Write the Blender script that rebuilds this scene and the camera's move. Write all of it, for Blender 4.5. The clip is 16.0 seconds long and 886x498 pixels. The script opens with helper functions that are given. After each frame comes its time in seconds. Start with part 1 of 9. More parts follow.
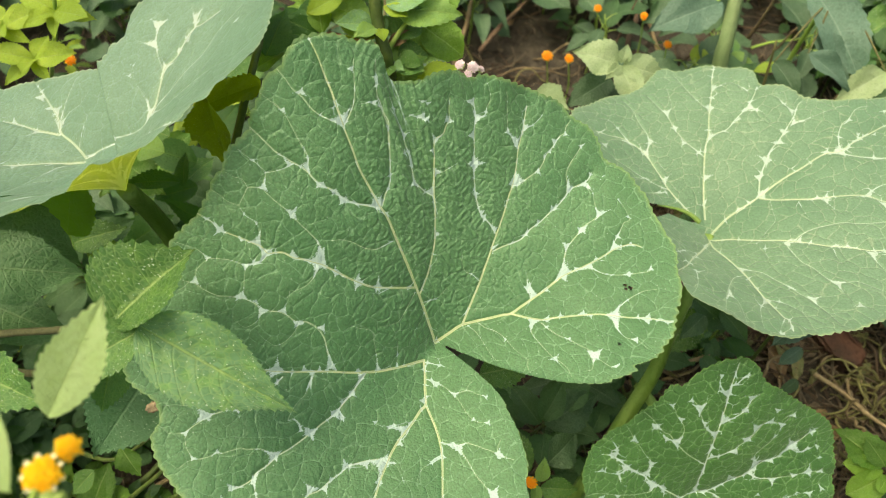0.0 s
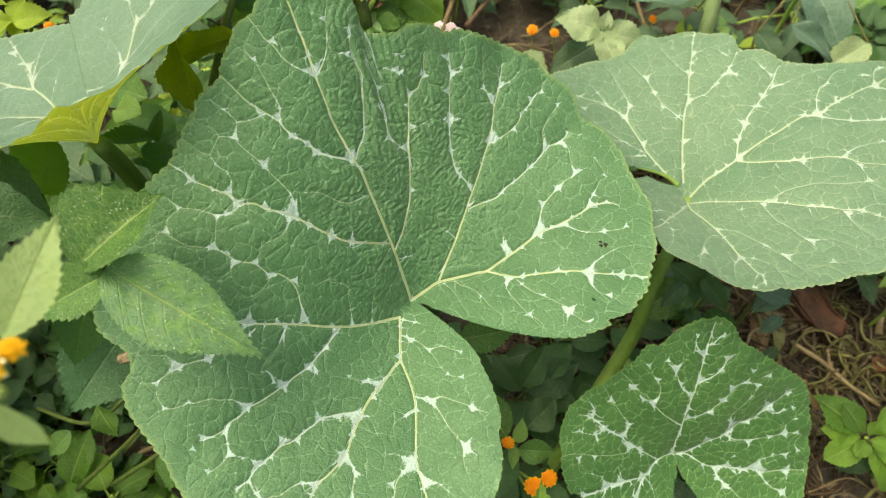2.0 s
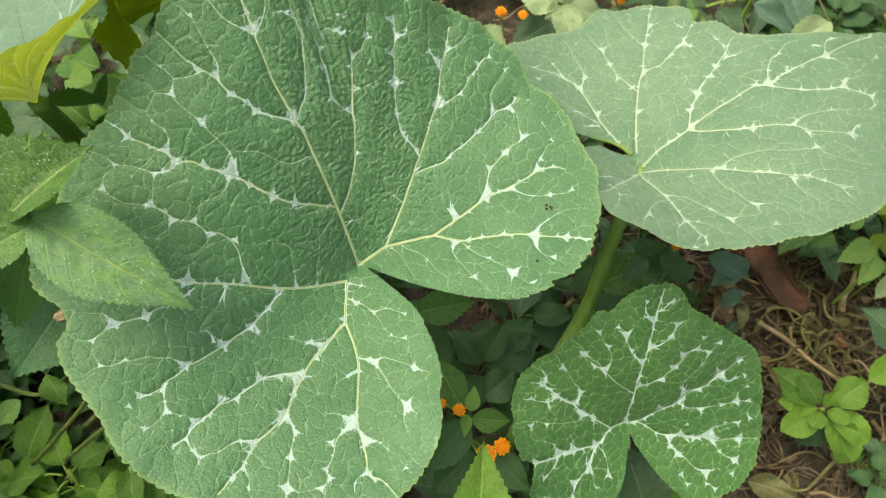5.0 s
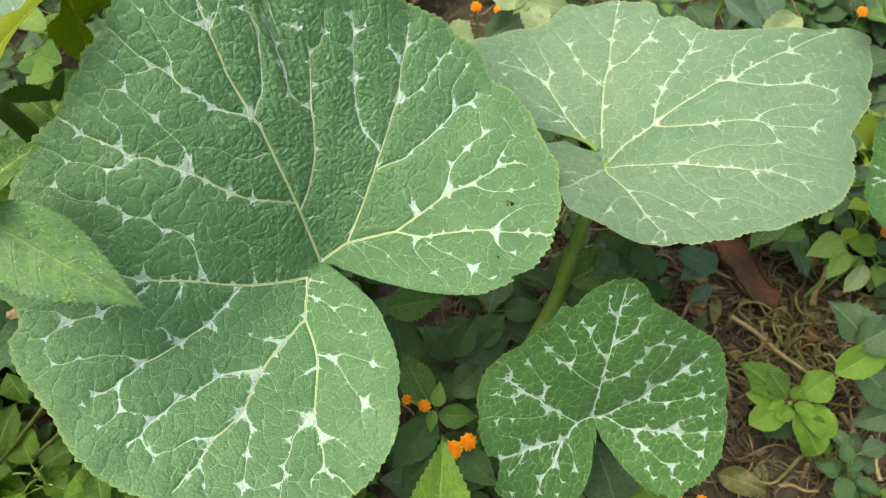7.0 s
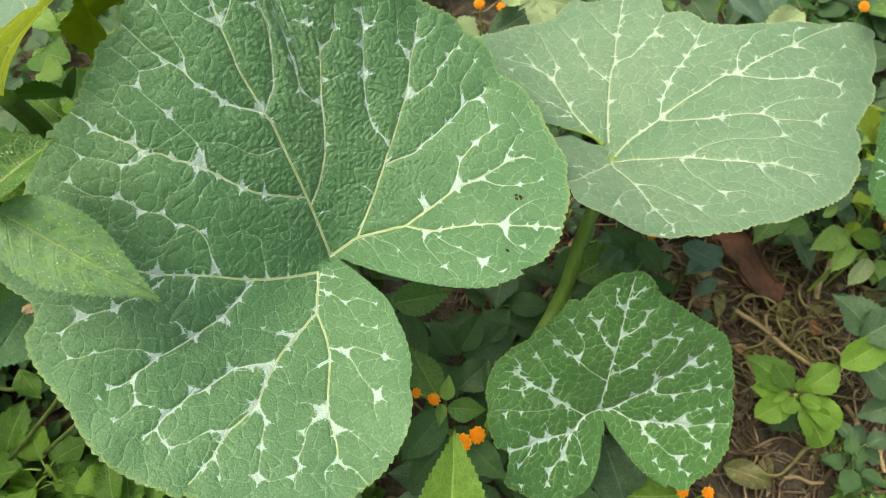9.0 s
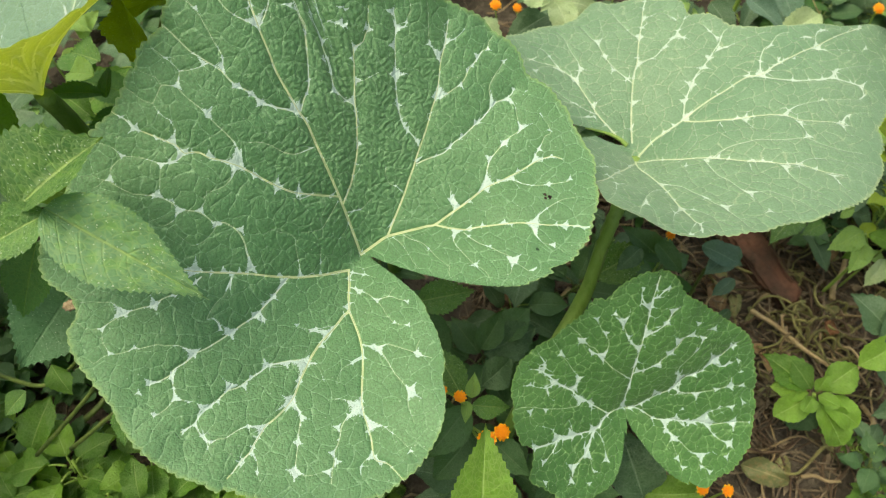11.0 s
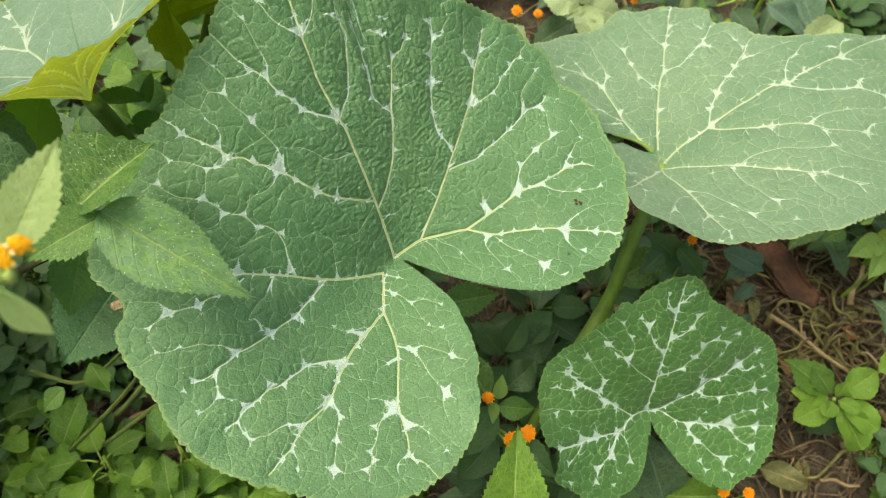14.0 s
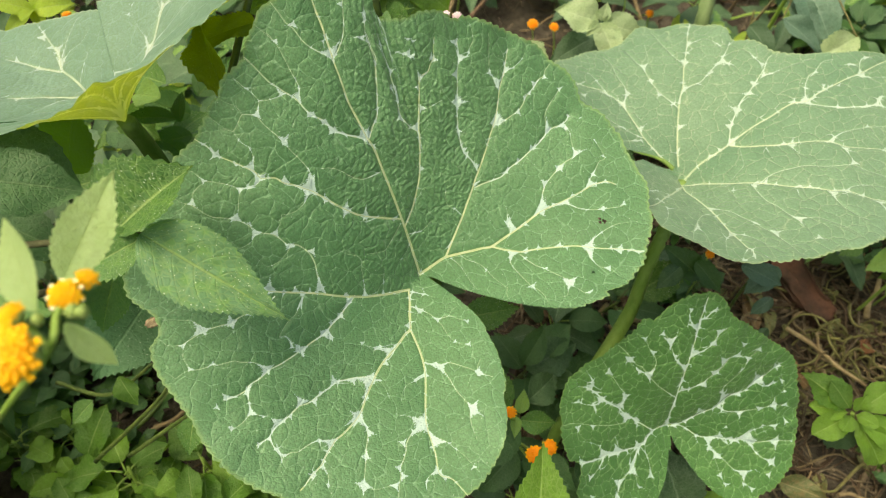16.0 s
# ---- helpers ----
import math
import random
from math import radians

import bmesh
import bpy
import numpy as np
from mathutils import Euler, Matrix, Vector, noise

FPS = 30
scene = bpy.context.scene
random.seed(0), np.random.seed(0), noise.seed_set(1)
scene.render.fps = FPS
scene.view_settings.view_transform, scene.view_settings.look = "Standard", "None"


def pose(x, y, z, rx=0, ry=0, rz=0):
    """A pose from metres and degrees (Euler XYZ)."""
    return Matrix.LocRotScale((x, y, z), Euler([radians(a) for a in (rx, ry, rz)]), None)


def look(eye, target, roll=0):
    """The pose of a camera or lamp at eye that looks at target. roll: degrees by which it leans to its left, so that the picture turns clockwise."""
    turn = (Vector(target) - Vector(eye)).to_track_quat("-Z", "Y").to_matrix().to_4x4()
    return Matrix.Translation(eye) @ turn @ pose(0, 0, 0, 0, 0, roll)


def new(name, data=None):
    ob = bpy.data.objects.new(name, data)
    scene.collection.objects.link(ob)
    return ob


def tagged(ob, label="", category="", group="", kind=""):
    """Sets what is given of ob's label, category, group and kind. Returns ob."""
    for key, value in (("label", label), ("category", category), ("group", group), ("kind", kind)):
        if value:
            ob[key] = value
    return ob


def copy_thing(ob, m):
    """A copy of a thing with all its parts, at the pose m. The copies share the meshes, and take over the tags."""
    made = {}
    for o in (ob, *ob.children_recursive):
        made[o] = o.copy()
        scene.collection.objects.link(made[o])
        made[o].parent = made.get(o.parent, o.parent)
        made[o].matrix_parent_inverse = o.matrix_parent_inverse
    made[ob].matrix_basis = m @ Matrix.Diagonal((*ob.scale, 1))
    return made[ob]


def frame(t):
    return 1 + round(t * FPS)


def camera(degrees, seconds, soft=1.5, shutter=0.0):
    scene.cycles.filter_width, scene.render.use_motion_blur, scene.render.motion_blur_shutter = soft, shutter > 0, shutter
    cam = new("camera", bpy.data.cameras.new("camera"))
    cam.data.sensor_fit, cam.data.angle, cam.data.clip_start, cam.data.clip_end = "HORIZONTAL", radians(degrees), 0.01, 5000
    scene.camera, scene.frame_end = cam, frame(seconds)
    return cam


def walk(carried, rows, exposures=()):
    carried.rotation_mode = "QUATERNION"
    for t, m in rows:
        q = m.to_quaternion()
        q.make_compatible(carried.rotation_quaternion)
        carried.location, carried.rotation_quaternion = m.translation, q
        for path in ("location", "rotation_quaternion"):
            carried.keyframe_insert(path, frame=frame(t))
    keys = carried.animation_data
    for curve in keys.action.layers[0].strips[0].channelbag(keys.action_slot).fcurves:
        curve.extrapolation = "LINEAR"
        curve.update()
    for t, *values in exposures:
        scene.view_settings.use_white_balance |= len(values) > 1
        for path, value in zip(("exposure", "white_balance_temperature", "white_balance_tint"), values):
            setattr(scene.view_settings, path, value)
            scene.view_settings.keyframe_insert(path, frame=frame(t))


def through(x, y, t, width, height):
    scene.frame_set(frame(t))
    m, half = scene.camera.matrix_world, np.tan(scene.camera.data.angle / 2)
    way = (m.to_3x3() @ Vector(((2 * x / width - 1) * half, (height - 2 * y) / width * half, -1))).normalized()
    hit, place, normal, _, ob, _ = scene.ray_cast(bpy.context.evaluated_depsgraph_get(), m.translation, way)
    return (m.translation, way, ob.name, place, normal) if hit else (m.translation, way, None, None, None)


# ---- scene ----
cam = camera(65.4, 16.0, soft=1.0)
METRES, EYE, DOWN = 0.13, 0.59, 57.0
ROWS = [
    (0.0, 0.0, 0.0, 0.0, -3.05, 20.3, -8.27),
    (0.5, 0.0111, 0.0096, -0.0147, -3.11, 20.28, -8.21),
    (1.0, 0.0379, 0.0237, -0.0411, -3.22, 20.07, -8.23),
    (1.5, 0.0639, 0.037, -0.0814, -3.32, 19.96, -8.16),
    (2.0, 0.1001, 0.0478, -0.126, -3.5, 19.77, -8.16),
    (2.5, 0.1347, 0.0646, -0.1605, -3.79, 19.74, -8.07),
    (3.0, 0.1734, 0.0751, -0.2014, -3.73, 19.73, -8.12),
    (3.5, 0.2058, 0.0809, -0.2271, -3.7, 19.73, -8.09),
    (6.0, 0.381, 0.0798, -0.2318, -4.26, 19.9, -7.71),
    (6.5, 0.4097, 0.0786, -0.2277, -4.29, 19.64, -7.62),
    (7.0, 0.4353, 0.0753, -0.2207, -4.65, 19.56, -7.41),
    (7.5, 0.4455, 0.0732, -0.2151, -4.8, 19.58, -7.19),
    (8.0, 0.436, 0.0689, -0.2215, -4.87, 19.6, -7.07),
    (8.5, 0.4187, 0.0636, -0.23, -4.73, 19.51, -7.11),
    (9.0, 0.3943, 0.0645, -0.2523, -4.61, 19.45, -7.1),
    (11.5, 0.2569, 0.0354, -0.2874, -4.58, 19.47, -7.4),
    (12.0, 0.2474, 0.0276, -0.2905, -4.52, 19.44, -7.51),
    (12.5, 0.2373, 0.0232, -0.2948, -4.51, 19.46, -7.58),
    (13.0, 0.2155, 0.0143, -0.2993, -4.45, 19.47, -7.71),
    (13.5, 0.1855, 0.001, -0.3094, -4.3, 19.54, -7.83),
    (14.0, 0.1593, -0.0113, -0.3098, -4.28, 19.52, -7.92),
    (14.5, 0.1477, -0.0172, -0.3072, -4.24, 19.57, -7.94),
    (15.0, 0.1292, -0.0263, -0.3069, -4.14, 19.64, -8.01),
    (15.5, 0.0968, -0.0417, -0.3018, -4.0, 19.71, -8.16),
    (16.0, 0.0669, -0.0625, -0.2833, -3.86, 19.83, -8.23),
]
BASE = pose(0, 0, EYE, 90 - DOWN, 0, 0) @ pose(0, 0, 0, 90 + 20.3, -8.27, -3.05).inverted()
walk(cam, [(t, BASE @ pose(METRES * x, METRES * y, METRES * z, 90 + pitch, roll, yaw)) for t, x, y, z, yaw, pitch, roll in ROWS], [(0.0, 0.58, 8050, -3), (1.5, 0.58, 8050, -3), (3.5, 0.57, 7550, -3), (9.0, 0.57, 7450, -3), (12.0, 0.57, 7650, -3), (14.0, 0.57, 7850, -3), (16.0, 0.57, 8150, -3)])

# ---- world and light: a bright overcast sky ----
world = bpy.data.worlds.new("world")
scene.world = world
world.use_nodes = True
wn, wl = world.node_tree.nodes, world.node_tree.links
sky = wn.new("ShaderNodeTexSky")
sky.sky_type = "NISHITA"
sky.sun_disc = False
sky.sun_elevation, sky.sun_rotation = radians(70), radians(264)
sky.air_density, sky.dust_density, sky.ozone_density = 1.0, 8.0, 0.4
wl.new(sky.outputs[0], wn["Background"].inputs[0])
wn["Background"].inputs[1].default_value = 0.18
sun_data = bpy.data.lights.new("sun", "SUN")
sun_data.energy, sun_data.angle, sun_data.color = 1.5, radians(45), (1.0, 0.96, 0.88)
sun = new("sun", sun_data)
sun.matrix_world = look((-0.95, 0.1, 2.9), (0, 0.2, 0.2))
cam.data.dof.use_dof, cam.data.dof.focus_distance, cam.data.dof.aperture_fstop = True, 0.345, 13.0

# ---- materials ----


class Nodes:
    """A material and short calls for its nodes."""

    def __init__(self, name):
        self.mat = bpy.data.materials.new(name)
        self.mat.use_nodes = True
        self.tree = self.mat.node_tree
        self.tree.nodes.clear()

    def put(self, socket, value):
        if isinstance(value, bpy.types.NodeSocket):
            self.tree.links.new(value, socket)
        elif isinstance(value, (tuple, list)) and len(value) == 3 and socket.type == "RGBA":
            socket.default_value = (*value, 1)
        else:
            socket.default_value = value

    def node(self, kind, out=0, props=(), **inputs):
        n = self.tree.nodes.new(kind)
        for k, v in props:
            setattr(n, k, v)
        for k, v in inputs.items():
            self.put(n.inputs[k.replace("_", " ")], v)
        return n.outputs[out]

    def attr(self, name, out=2):
        return self.node("ShaderNodeAttribute", out, (("attribute_name", name),))

    def math(self, op, a, b=0.0, clamp=False):
        n = self.tree.nodes.new("ShaderNodeMath")
        n.operation, n.use_clamp = op, clamp
        self.put(n.inputs[0], a)
        self.put(n.inputs[1], b)
        return n.outputs[0]

    def mix(self, fac, a, b, blend="MIX"):
        n = self.tree.nodes.new("ShaderNodeMix")
        n.data_type, n.blend_type = "RGBA", blend
        self.put(n.inputs[0], fac)
        self.put(n.inputs[6], a)
        self.put(n.inputs[7], b)
        return n.outputs[2]

    def ramp(self, x, lo, hi, a=0.0, b=1.0):
        return self.node("ShaderNodeMapRange", 0, (("interpolation_type", "SMOOTHSTEP"),), Value=x, From_Min=lo, From_Max=hi, To_Min=a, To_Max=b)

    def coords(self):
        return self.node("ShaderNodeTexCoord", 3)

    def noise(self, scale, detail=4.0, rough=0.55, vec=None):
        return self.node("ShaderNodeTexNoise", 0, (), Vector=vec if vec is not None else self.coords(), Scale=scale, Detail=detail, Roughness=rough)

    def random(self):
        return self.node("ShaderNodeObjectInfo", 5)

    def bump(self, height, strength, distance, normal=None):
        kw = dict(Height=height, Strength=strength, Distance=distance)
        if normal is not None:
            kw["Normal"] = normal
        return self.node("ShaderNodeBump", 0, (), **kw)

    def finish(self, color, rough, normal=None, spec=0.5, through=None, share=0.0, sheen=0.0):
        kw = dict(Base_Color=color, Roughness=rough)
        if normal is not None:
            kw["Normal"] = normal
        shader = self.node("ShaderNodeBsdfPrincipled", 0, (), **kw)
        self.put(shader.node.inputs["Specular IOR Level"], spec)
        self.put(shader.node.inputs["Sheen Weight"], sheen)
        self.put(shader.node.inputs["Sheen Roughness"], 0.45)
        if share:
            kt = dict(Color=through)
            if normal is not None:
                kt["Normal"] = normal
            thin = self.node("ShaderNodeBsdfTranslucent", 0, (), **kt)
            n = self.tree.nodes.new("ShaderNodeMixShader")
            n.inputs[0].default_value = share
            self.tree.links.new(shader, n.inputs[1])
            self.tree.links.new(thin, n.inputs[2])
            shader = n.outputs[0]
        out = self.tree.nodes.new("ShaderNodeOutputMaterial")
        self.tree.links.new(shader, out.inputs[0])
        return self.mat


def squash_leaf(name, deep, pale, net, net_amount, rim, share, glow, veins=(0.44, 0.51, 0.25), relief=1.0, white=(0.40, 0.52, 0.50)):
    """Rough, hairy blade of a squash plant: deep green panels, pale veins, silver patches where veins meet, a paler margin."""
    m = Nodes(name)
    silver, line, pallid, cell, pit, edge = (m.attr(a) for a in ("silver", "line", "pallid", "cell", "pit", "edge"))
    big, mid, fine = m.noise(14, 3), m.noise(70, 5, 0.6), m.noise(900, 3, 0.6)
    c = m.mix(m.ramp(big, 0.35, 0.65), deep, pale)
    c = m.mix(m.ramp(mid, 0.3, 0.75, 0.0, 0.35), c, tuple(0.72 * v for v in deep))
    c = m.mix(m.ramp(cell, 0.05, 0.36, net_amount, 0.0), c, net)
    # dark lines along the pit edges: crease shade put into the colour
    c = m.mix(m.ramp(pit, 0.0, 0.4, 0.4 * relief, 0.0), c, tuple(0.5 * v for v in deep))
    c = m.mix(m.ramp(fine, 0.3, 0.7, 0.0, 0.6), c, tuple(0.58 * v for v in deep))
    c = m.mix(m.ramp(edge, 0.982, 1.0, 0.0, 0.45), c, rim)
    specks = m.node("ShaderNodeTexVoronoi", 0, (), Vector=m.coords(), Scale=210.0)
    c = m.mix(m.ramp(specks, 0.03, 0.10, 0.4, 0.0), c, (0.5, 0.58, 0.46))
    c = m.mix(m.math("MULTIPLY", m.ramp(line, 0.2, 0.8), 0.9), c, veins)
    c = m.mix(m.math("MULTIPLY", m.ramp(pallid, 0.15, 0.75), 0.72), c, tuple(0.55 * v + 0.45 * k for v, k in zip(veins, (0.52, 0.62, 0.52))))
    hairs = m.noise(480, 4, 0.7)
    worn = m.math("ADD", silver, m.math("MULTIPLY", m.math("SUBTRACT", hairs, 0.5), 0.55))
    c = m.mix(m.math("MULTIPLY", m.ramp(worn, 0.22, 0.7), 0.9), c, white)
    pits = m.node("ShaderNodeTexVoronoi", 0, (("feature", "DISTANCE_TO_EDGE"),), Vector=m.coords(), Scale=520.0)
    b = m.bump(m.ramp(pits, 0.0, 0.25), 0.30 * relief, 0.0005)
    b = m.bump(m.ramp(cell, 0.0, 0.40), 0.32 * relief, 0.0008, b)
    b = m.bump(m.noise(330, 4, 0.6), 0.08 * relief, 0.0008, b)
    b = m.bump(m.ramp(pit, 0.0, 0.6), 0.11 * relief, 0.0008, m.bump(mid, 0.09 * relief, 0.002, b))
    b = m.bump(fine, 0.32, 0.0005, b)
    threads = m.math("MAXIMUM", m.ramp(cell, 0.05, 0.4, 0.8, 0.0), m.math("MAXIMUM", m.ramp(pit, 0.0, 0.4, 0.35, 0.0), line))
    through = m.mix(threads, glow, tuple(min(1.0, 0.85 * v + 0.13) for v in glow))
    return m.finish(c, m.ramp(mid, 0.2, 0.8, 0.48, 0.66), b, 0.42, through, share, 0.14)


def weed_leaf(name, deep, pale, glow, share=0.3, vein=(0.3, 0.4, 0.14), specks=0.3, mottle=None):
    """Thin leaf with a midrib and arched side veins drawn along its own length and width."""
    m = Nodes(name)
    uv = m.node("ShaderNodeUVMap", 0)
    sep = m.node("ShaderNodeSeparateXYZ", 0, (), Vector=uv).node
    across = m.math("ABSOLUTE", m.math("SUBTRACT", m.math("MULTIPLY", sep.outputs[0], 2.0), 1.0))
    along = sep.outputs[1]
    arched = m.math("SUBTRACT", along, m.math("MULTIPLY", m.math("POWER", across, 1.4), 0.22))
    wave = m.math("ABSOLUTE", m.math("SUBTRACT", m.math("FRACT", m.math("MULTIPLY", arched, 7.0)), 0.5))
    side = m.ramp(wave, 0.0, 0.07, 1.0, 0.0)
    mid = m.ramp(across, 0.012, 0.055, 1.0, 0.0)
    lines = m.math("MAXIMUM", m.math("MULTIPLY", side, 0.3), mid)
    grain, spot = m.noise(3.5, 4), m.noise(22, 3)
    c = m.mix(m.ramp(grain, 0.3, 0.7), deep, pale)
    c = m.mix(m.ramp(m.random(), 0.0, 1.0, 0.0, 0.75), c, tuple(v * f for v, f in zip(deep, (0.7, 0.7, 0.75))))
    if mottle:
        flecks = m.node("ShaderNodeTexNoise", 0, (), Vector=m.node("ShaderNodeCombineXYZ", 0, (), X=m.math("MULTIPLY", sep.outputs[0], 5.0), Y=m.math("MULTIPLY", along, 9.0)), Scale=1.0, Detail=5.0)
        c = m.mix(m.ramp(m.math("ADD", flecks, m.math("MULTIPLY", mid, 0.2)), 0.46, 0.64, 0.0, 0.5), c, mottle)
    c = m.mix(m.math("MULTIPLY", lines, 0.6), c, vein)
    dots = m.node("ShaderNodeTexVoronoi", 0, (), Vector=m.node("ShaderNodeCombineXYZ", 0, (), X=m.math("MULTIPLY", sep.outputs[0], 19.0), Y=m.math("MULTIPLY", along, 40.0)), Scale=1.0)
    c = m.mix(m.ramp(spot, 0.45, 0.7, 0.0, 0.5), c, tuple(0.55 * v for v in deep))
    c = m.mix(m.math("MULTIPLY", m.ramp(m.math("ADD", dots, m.math("MULTIPLY", grain, 0.25)), 0.22, 0.33, specks, 0.0), m.ramp(spot, 0.36, 0.52)), c, (0.56, 0.64, 0.46))
    cells = m.node("ShaderNodeTexVoronoi", 0, (("feature", "DISTANCE_TO_EDGE"),), Vector=m.node("ShaderNodeCombineXYZ", 0, (), X=m.math("MULTIPLY", sep.outputs[0], 12.0), Y=m.math("MULTIPLY", along, 22.0)), Scale=1.0)
    c = m.mix(m.ramp(cells, 0.02, 0.12, 0.2, 0.0), c, vein)
    b = m.bump(m.math("SUBTRACT", 1.0, m.math("MAXIMUM", lines, m.math("MULTIPLY", side, 0.3))), 0.5, 0.0010)
    b = m.bump(m.ramp(cells, 0.0, 0.3), 0.30, 0.0006, b)
    b = m.bump(spot, 0.45, 0.0007, m.bump(grain, 0.4, 0.002, b))
    return m.finish(c, m.ramp(grain, 0.2, 0.8, 0.45, 0.65), b, 0.3, glow, share)


def plain(name, a, b, scale, rough, bump=0.3, depth=0.001, vary=0.3, spec=0.4, share=0.0, stretch=None):
    """Two colours mixed by grain, with relief and some change from piece to piece."""
    m = Nodes(name)
    vec = m.coords()
    if stretch:
        vec = m.node("ShaderNodeMapping", 0, (), Vector=vec, Scale=stretch)
    g, f = m.noise(scale, 6, 0.62, vec), m.noise(scale * 7, 3, 0.6, vec)
    c = m.mix(m.ramp(g, 0.32, 0.68), a, b)
    c = m.mix(m.ramp(m.random(), 0, 1, 0.0, vary), c, tuple(0.5 * v for v in a))
    c = m.mix(m.ramp(f, 0.5, 0.75, 0.0, 0.35), c, tuple(0.55 * v for v in a))
    return m.finish(c, m.ramp(f, 0.2, 0.8, rough - 0.08, min(1.0, rough + 0.1)), m.bump(f, bump, depth, m.bump(g, bump, depth * 4)), spec, b, share)


BIG = squash_leaf("big_leaf", (0.068, 0.178, 0.076), (0.112, 0.242, 0.112), (0.23, 0.40, 0.22), 0.62, (0.22, 0.32, 0.10), 0.16, (0.22, 0.42, 0.06))
PALE = squash_leaf("pale_leaf", (0.118, 0.228, 0.138), (0.168, 0.282, 0.178), (0.36, 0.44, 0.27), 0.62, (0.36, 0.42, 0.20), 0.18, (0.30, 0.45, 0.09), (0.42, 0.49, 0.33), 0.7, (0.42, 0.52, 0.45))
YOUNG = squash_leaf("young_leaf", (0.047, 0.145, 0.038), (0.076, 0.200, 0.055), (0.27, 0.46, 0.17), 0.55, (0.16, 0.27, 0.06), 0.16, (0.22, 0.42, 0.05), (0.46, 0.58, 0.30), 1.1)
FOLDED = squash_leaf("folded_leaf", (0.150, 0.278, 0.200), (0.212, 0.345, 0.262), (0.38, 0.50, 0.30), 0.2, (0.50, 0.56, 0.32), 0.37, (0.34, 0.43, 0.012), (0.46, 0.54, 0.40), 0.4, (0.52, 0.62, 0.55))
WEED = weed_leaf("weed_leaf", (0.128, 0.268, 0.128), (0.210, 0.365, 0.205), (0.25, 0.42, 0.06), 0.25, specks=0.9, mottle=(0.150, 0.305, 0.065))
LIGHT = weed_leaf("light_leaf", (0.16, 0.31, 0.08), (0.25, 0.41, 0.14), (0.40, 0.56, 0.08), 0.35, mottle=(0.20, 0.33, 0.05))
# darker copy of the weed leaf, with shade put into its colour
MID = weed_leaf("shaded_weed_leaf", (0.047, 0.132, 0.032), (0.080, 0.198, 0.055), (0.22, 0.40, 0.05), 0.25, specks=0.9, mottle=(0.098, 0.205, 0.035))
PALLID = weed_leaf("pallid_leaf", (0.24, 0.34, 0.17), (0.36, 0.45, 0.27), (0.45, 0.55, 0.2), 0.3, (0.42, 0.50, 0.32))
TEAL = weed_leaf("teal_leaf", (0.075, 0.150, 0.105), (0.125, 0.205, 0.155), (0.2, 0.34, 0.16), 0.2, (0.22, 0.31, 0.24), 0.2)
HANGING = weed_leaf("hanging_leaf", (0.055, 0.150, 0.062), (0.095, 0.215, 0.098), (0.2, 0.38, 0.12), 0.22, (0.13, 0.24, 0.12), 0.6)
NEAR = weed_leaf("pale_flower_leaf", (0.40, 0.55, 0.24), (0.52, 0.66, 0.36), (0.70, 0.85, 0.30), 0.5, specks=0.4)
LIME = weed_leaf("lime_leaf", (0.22, 0.36, 0.03), (0.36, 0.46, 0.06), (0.55, 0.62, 0.05), 0.38)
HERB = weed_leaf("herb_leaf", (0.034, 0.108, 0.010), (0.072, 0.185, 0.018), (0.30, 0.50, 0.05), 0.28, specks=0.1, mottle=(0.05, 0.125, 0.02))
FRESH = weed_leaf("fresh_leaf", (0.095, 0.21, 0.024), (0.160, 0.295, 0.042), (0.35, 0.55, 0.05), 0.32, specks=0.1, mottle=(0.12, 0.27, 0.025))
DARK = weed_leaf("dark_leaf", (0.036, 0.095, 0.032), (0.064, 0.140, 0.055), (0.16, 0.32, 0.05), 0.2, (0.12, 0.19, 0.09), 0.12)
BLUE = weed_leaf("blue_leaf", (0.042, 0.092, 0.043), (0.075, 0.138, 0.068), (0.15, 0.30, 0.10), 0.2, (0.17, 0.25, 0.16), 0.2)
# dark leaf seen against the light: its shade is put into the colour
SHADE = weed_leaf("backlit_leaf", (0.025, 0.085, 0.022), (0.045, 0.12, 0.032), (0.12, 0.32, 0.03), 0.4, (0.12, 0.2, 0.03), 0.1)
# lit copy of backlit_leaf, light from behind put into its lighter colours
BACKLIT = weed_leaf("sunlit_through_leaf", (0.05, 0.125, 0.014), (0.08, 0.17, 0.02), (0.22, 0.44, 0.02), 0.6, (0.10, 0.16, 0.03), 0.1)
CURLED = weed_leaf("curled_leaf", (0.14, 0.205, 0.018), (0.24, 0.30, 0.03), (0.44, 0.55, 0.03), 0.48, (0.26, 0.34, 0.05), 0.5, mottle=(0.085, 0.11, 0.012))
STEM = plain("green_stem", (0.20, 0.33, 0.055), (0.32, 0.44, 0.11), 60, 0.5, 0.5, 0.001, 0.4, share=0.1, stretch=(1, 1, 0.2))
STALK = plain("leaf_stalk", (0.13, 0.235, 0.042), (0.21, 0.32, 0.08), 70, 0.5, 0.5, 0.001, 0.3, share=0.1, stretch=(1, 1, 0.15))
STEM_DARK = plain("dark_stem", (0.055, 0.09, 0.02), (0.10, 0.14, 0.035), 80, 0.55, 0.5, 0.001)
BROWN_STEM = plain("brown_stem", (0.042, 0.045, 0.020), (0.075, 0.078, 0.036), 80, 0.7, 0.5, 0.001, 0.2, spec=0.2)
STRAW = plain("dry_straw", (0.19, 0.135, 0.07), (0.36, 0.28, 0.16), 90, 0.75, 0.5, 0.001, 0.7)
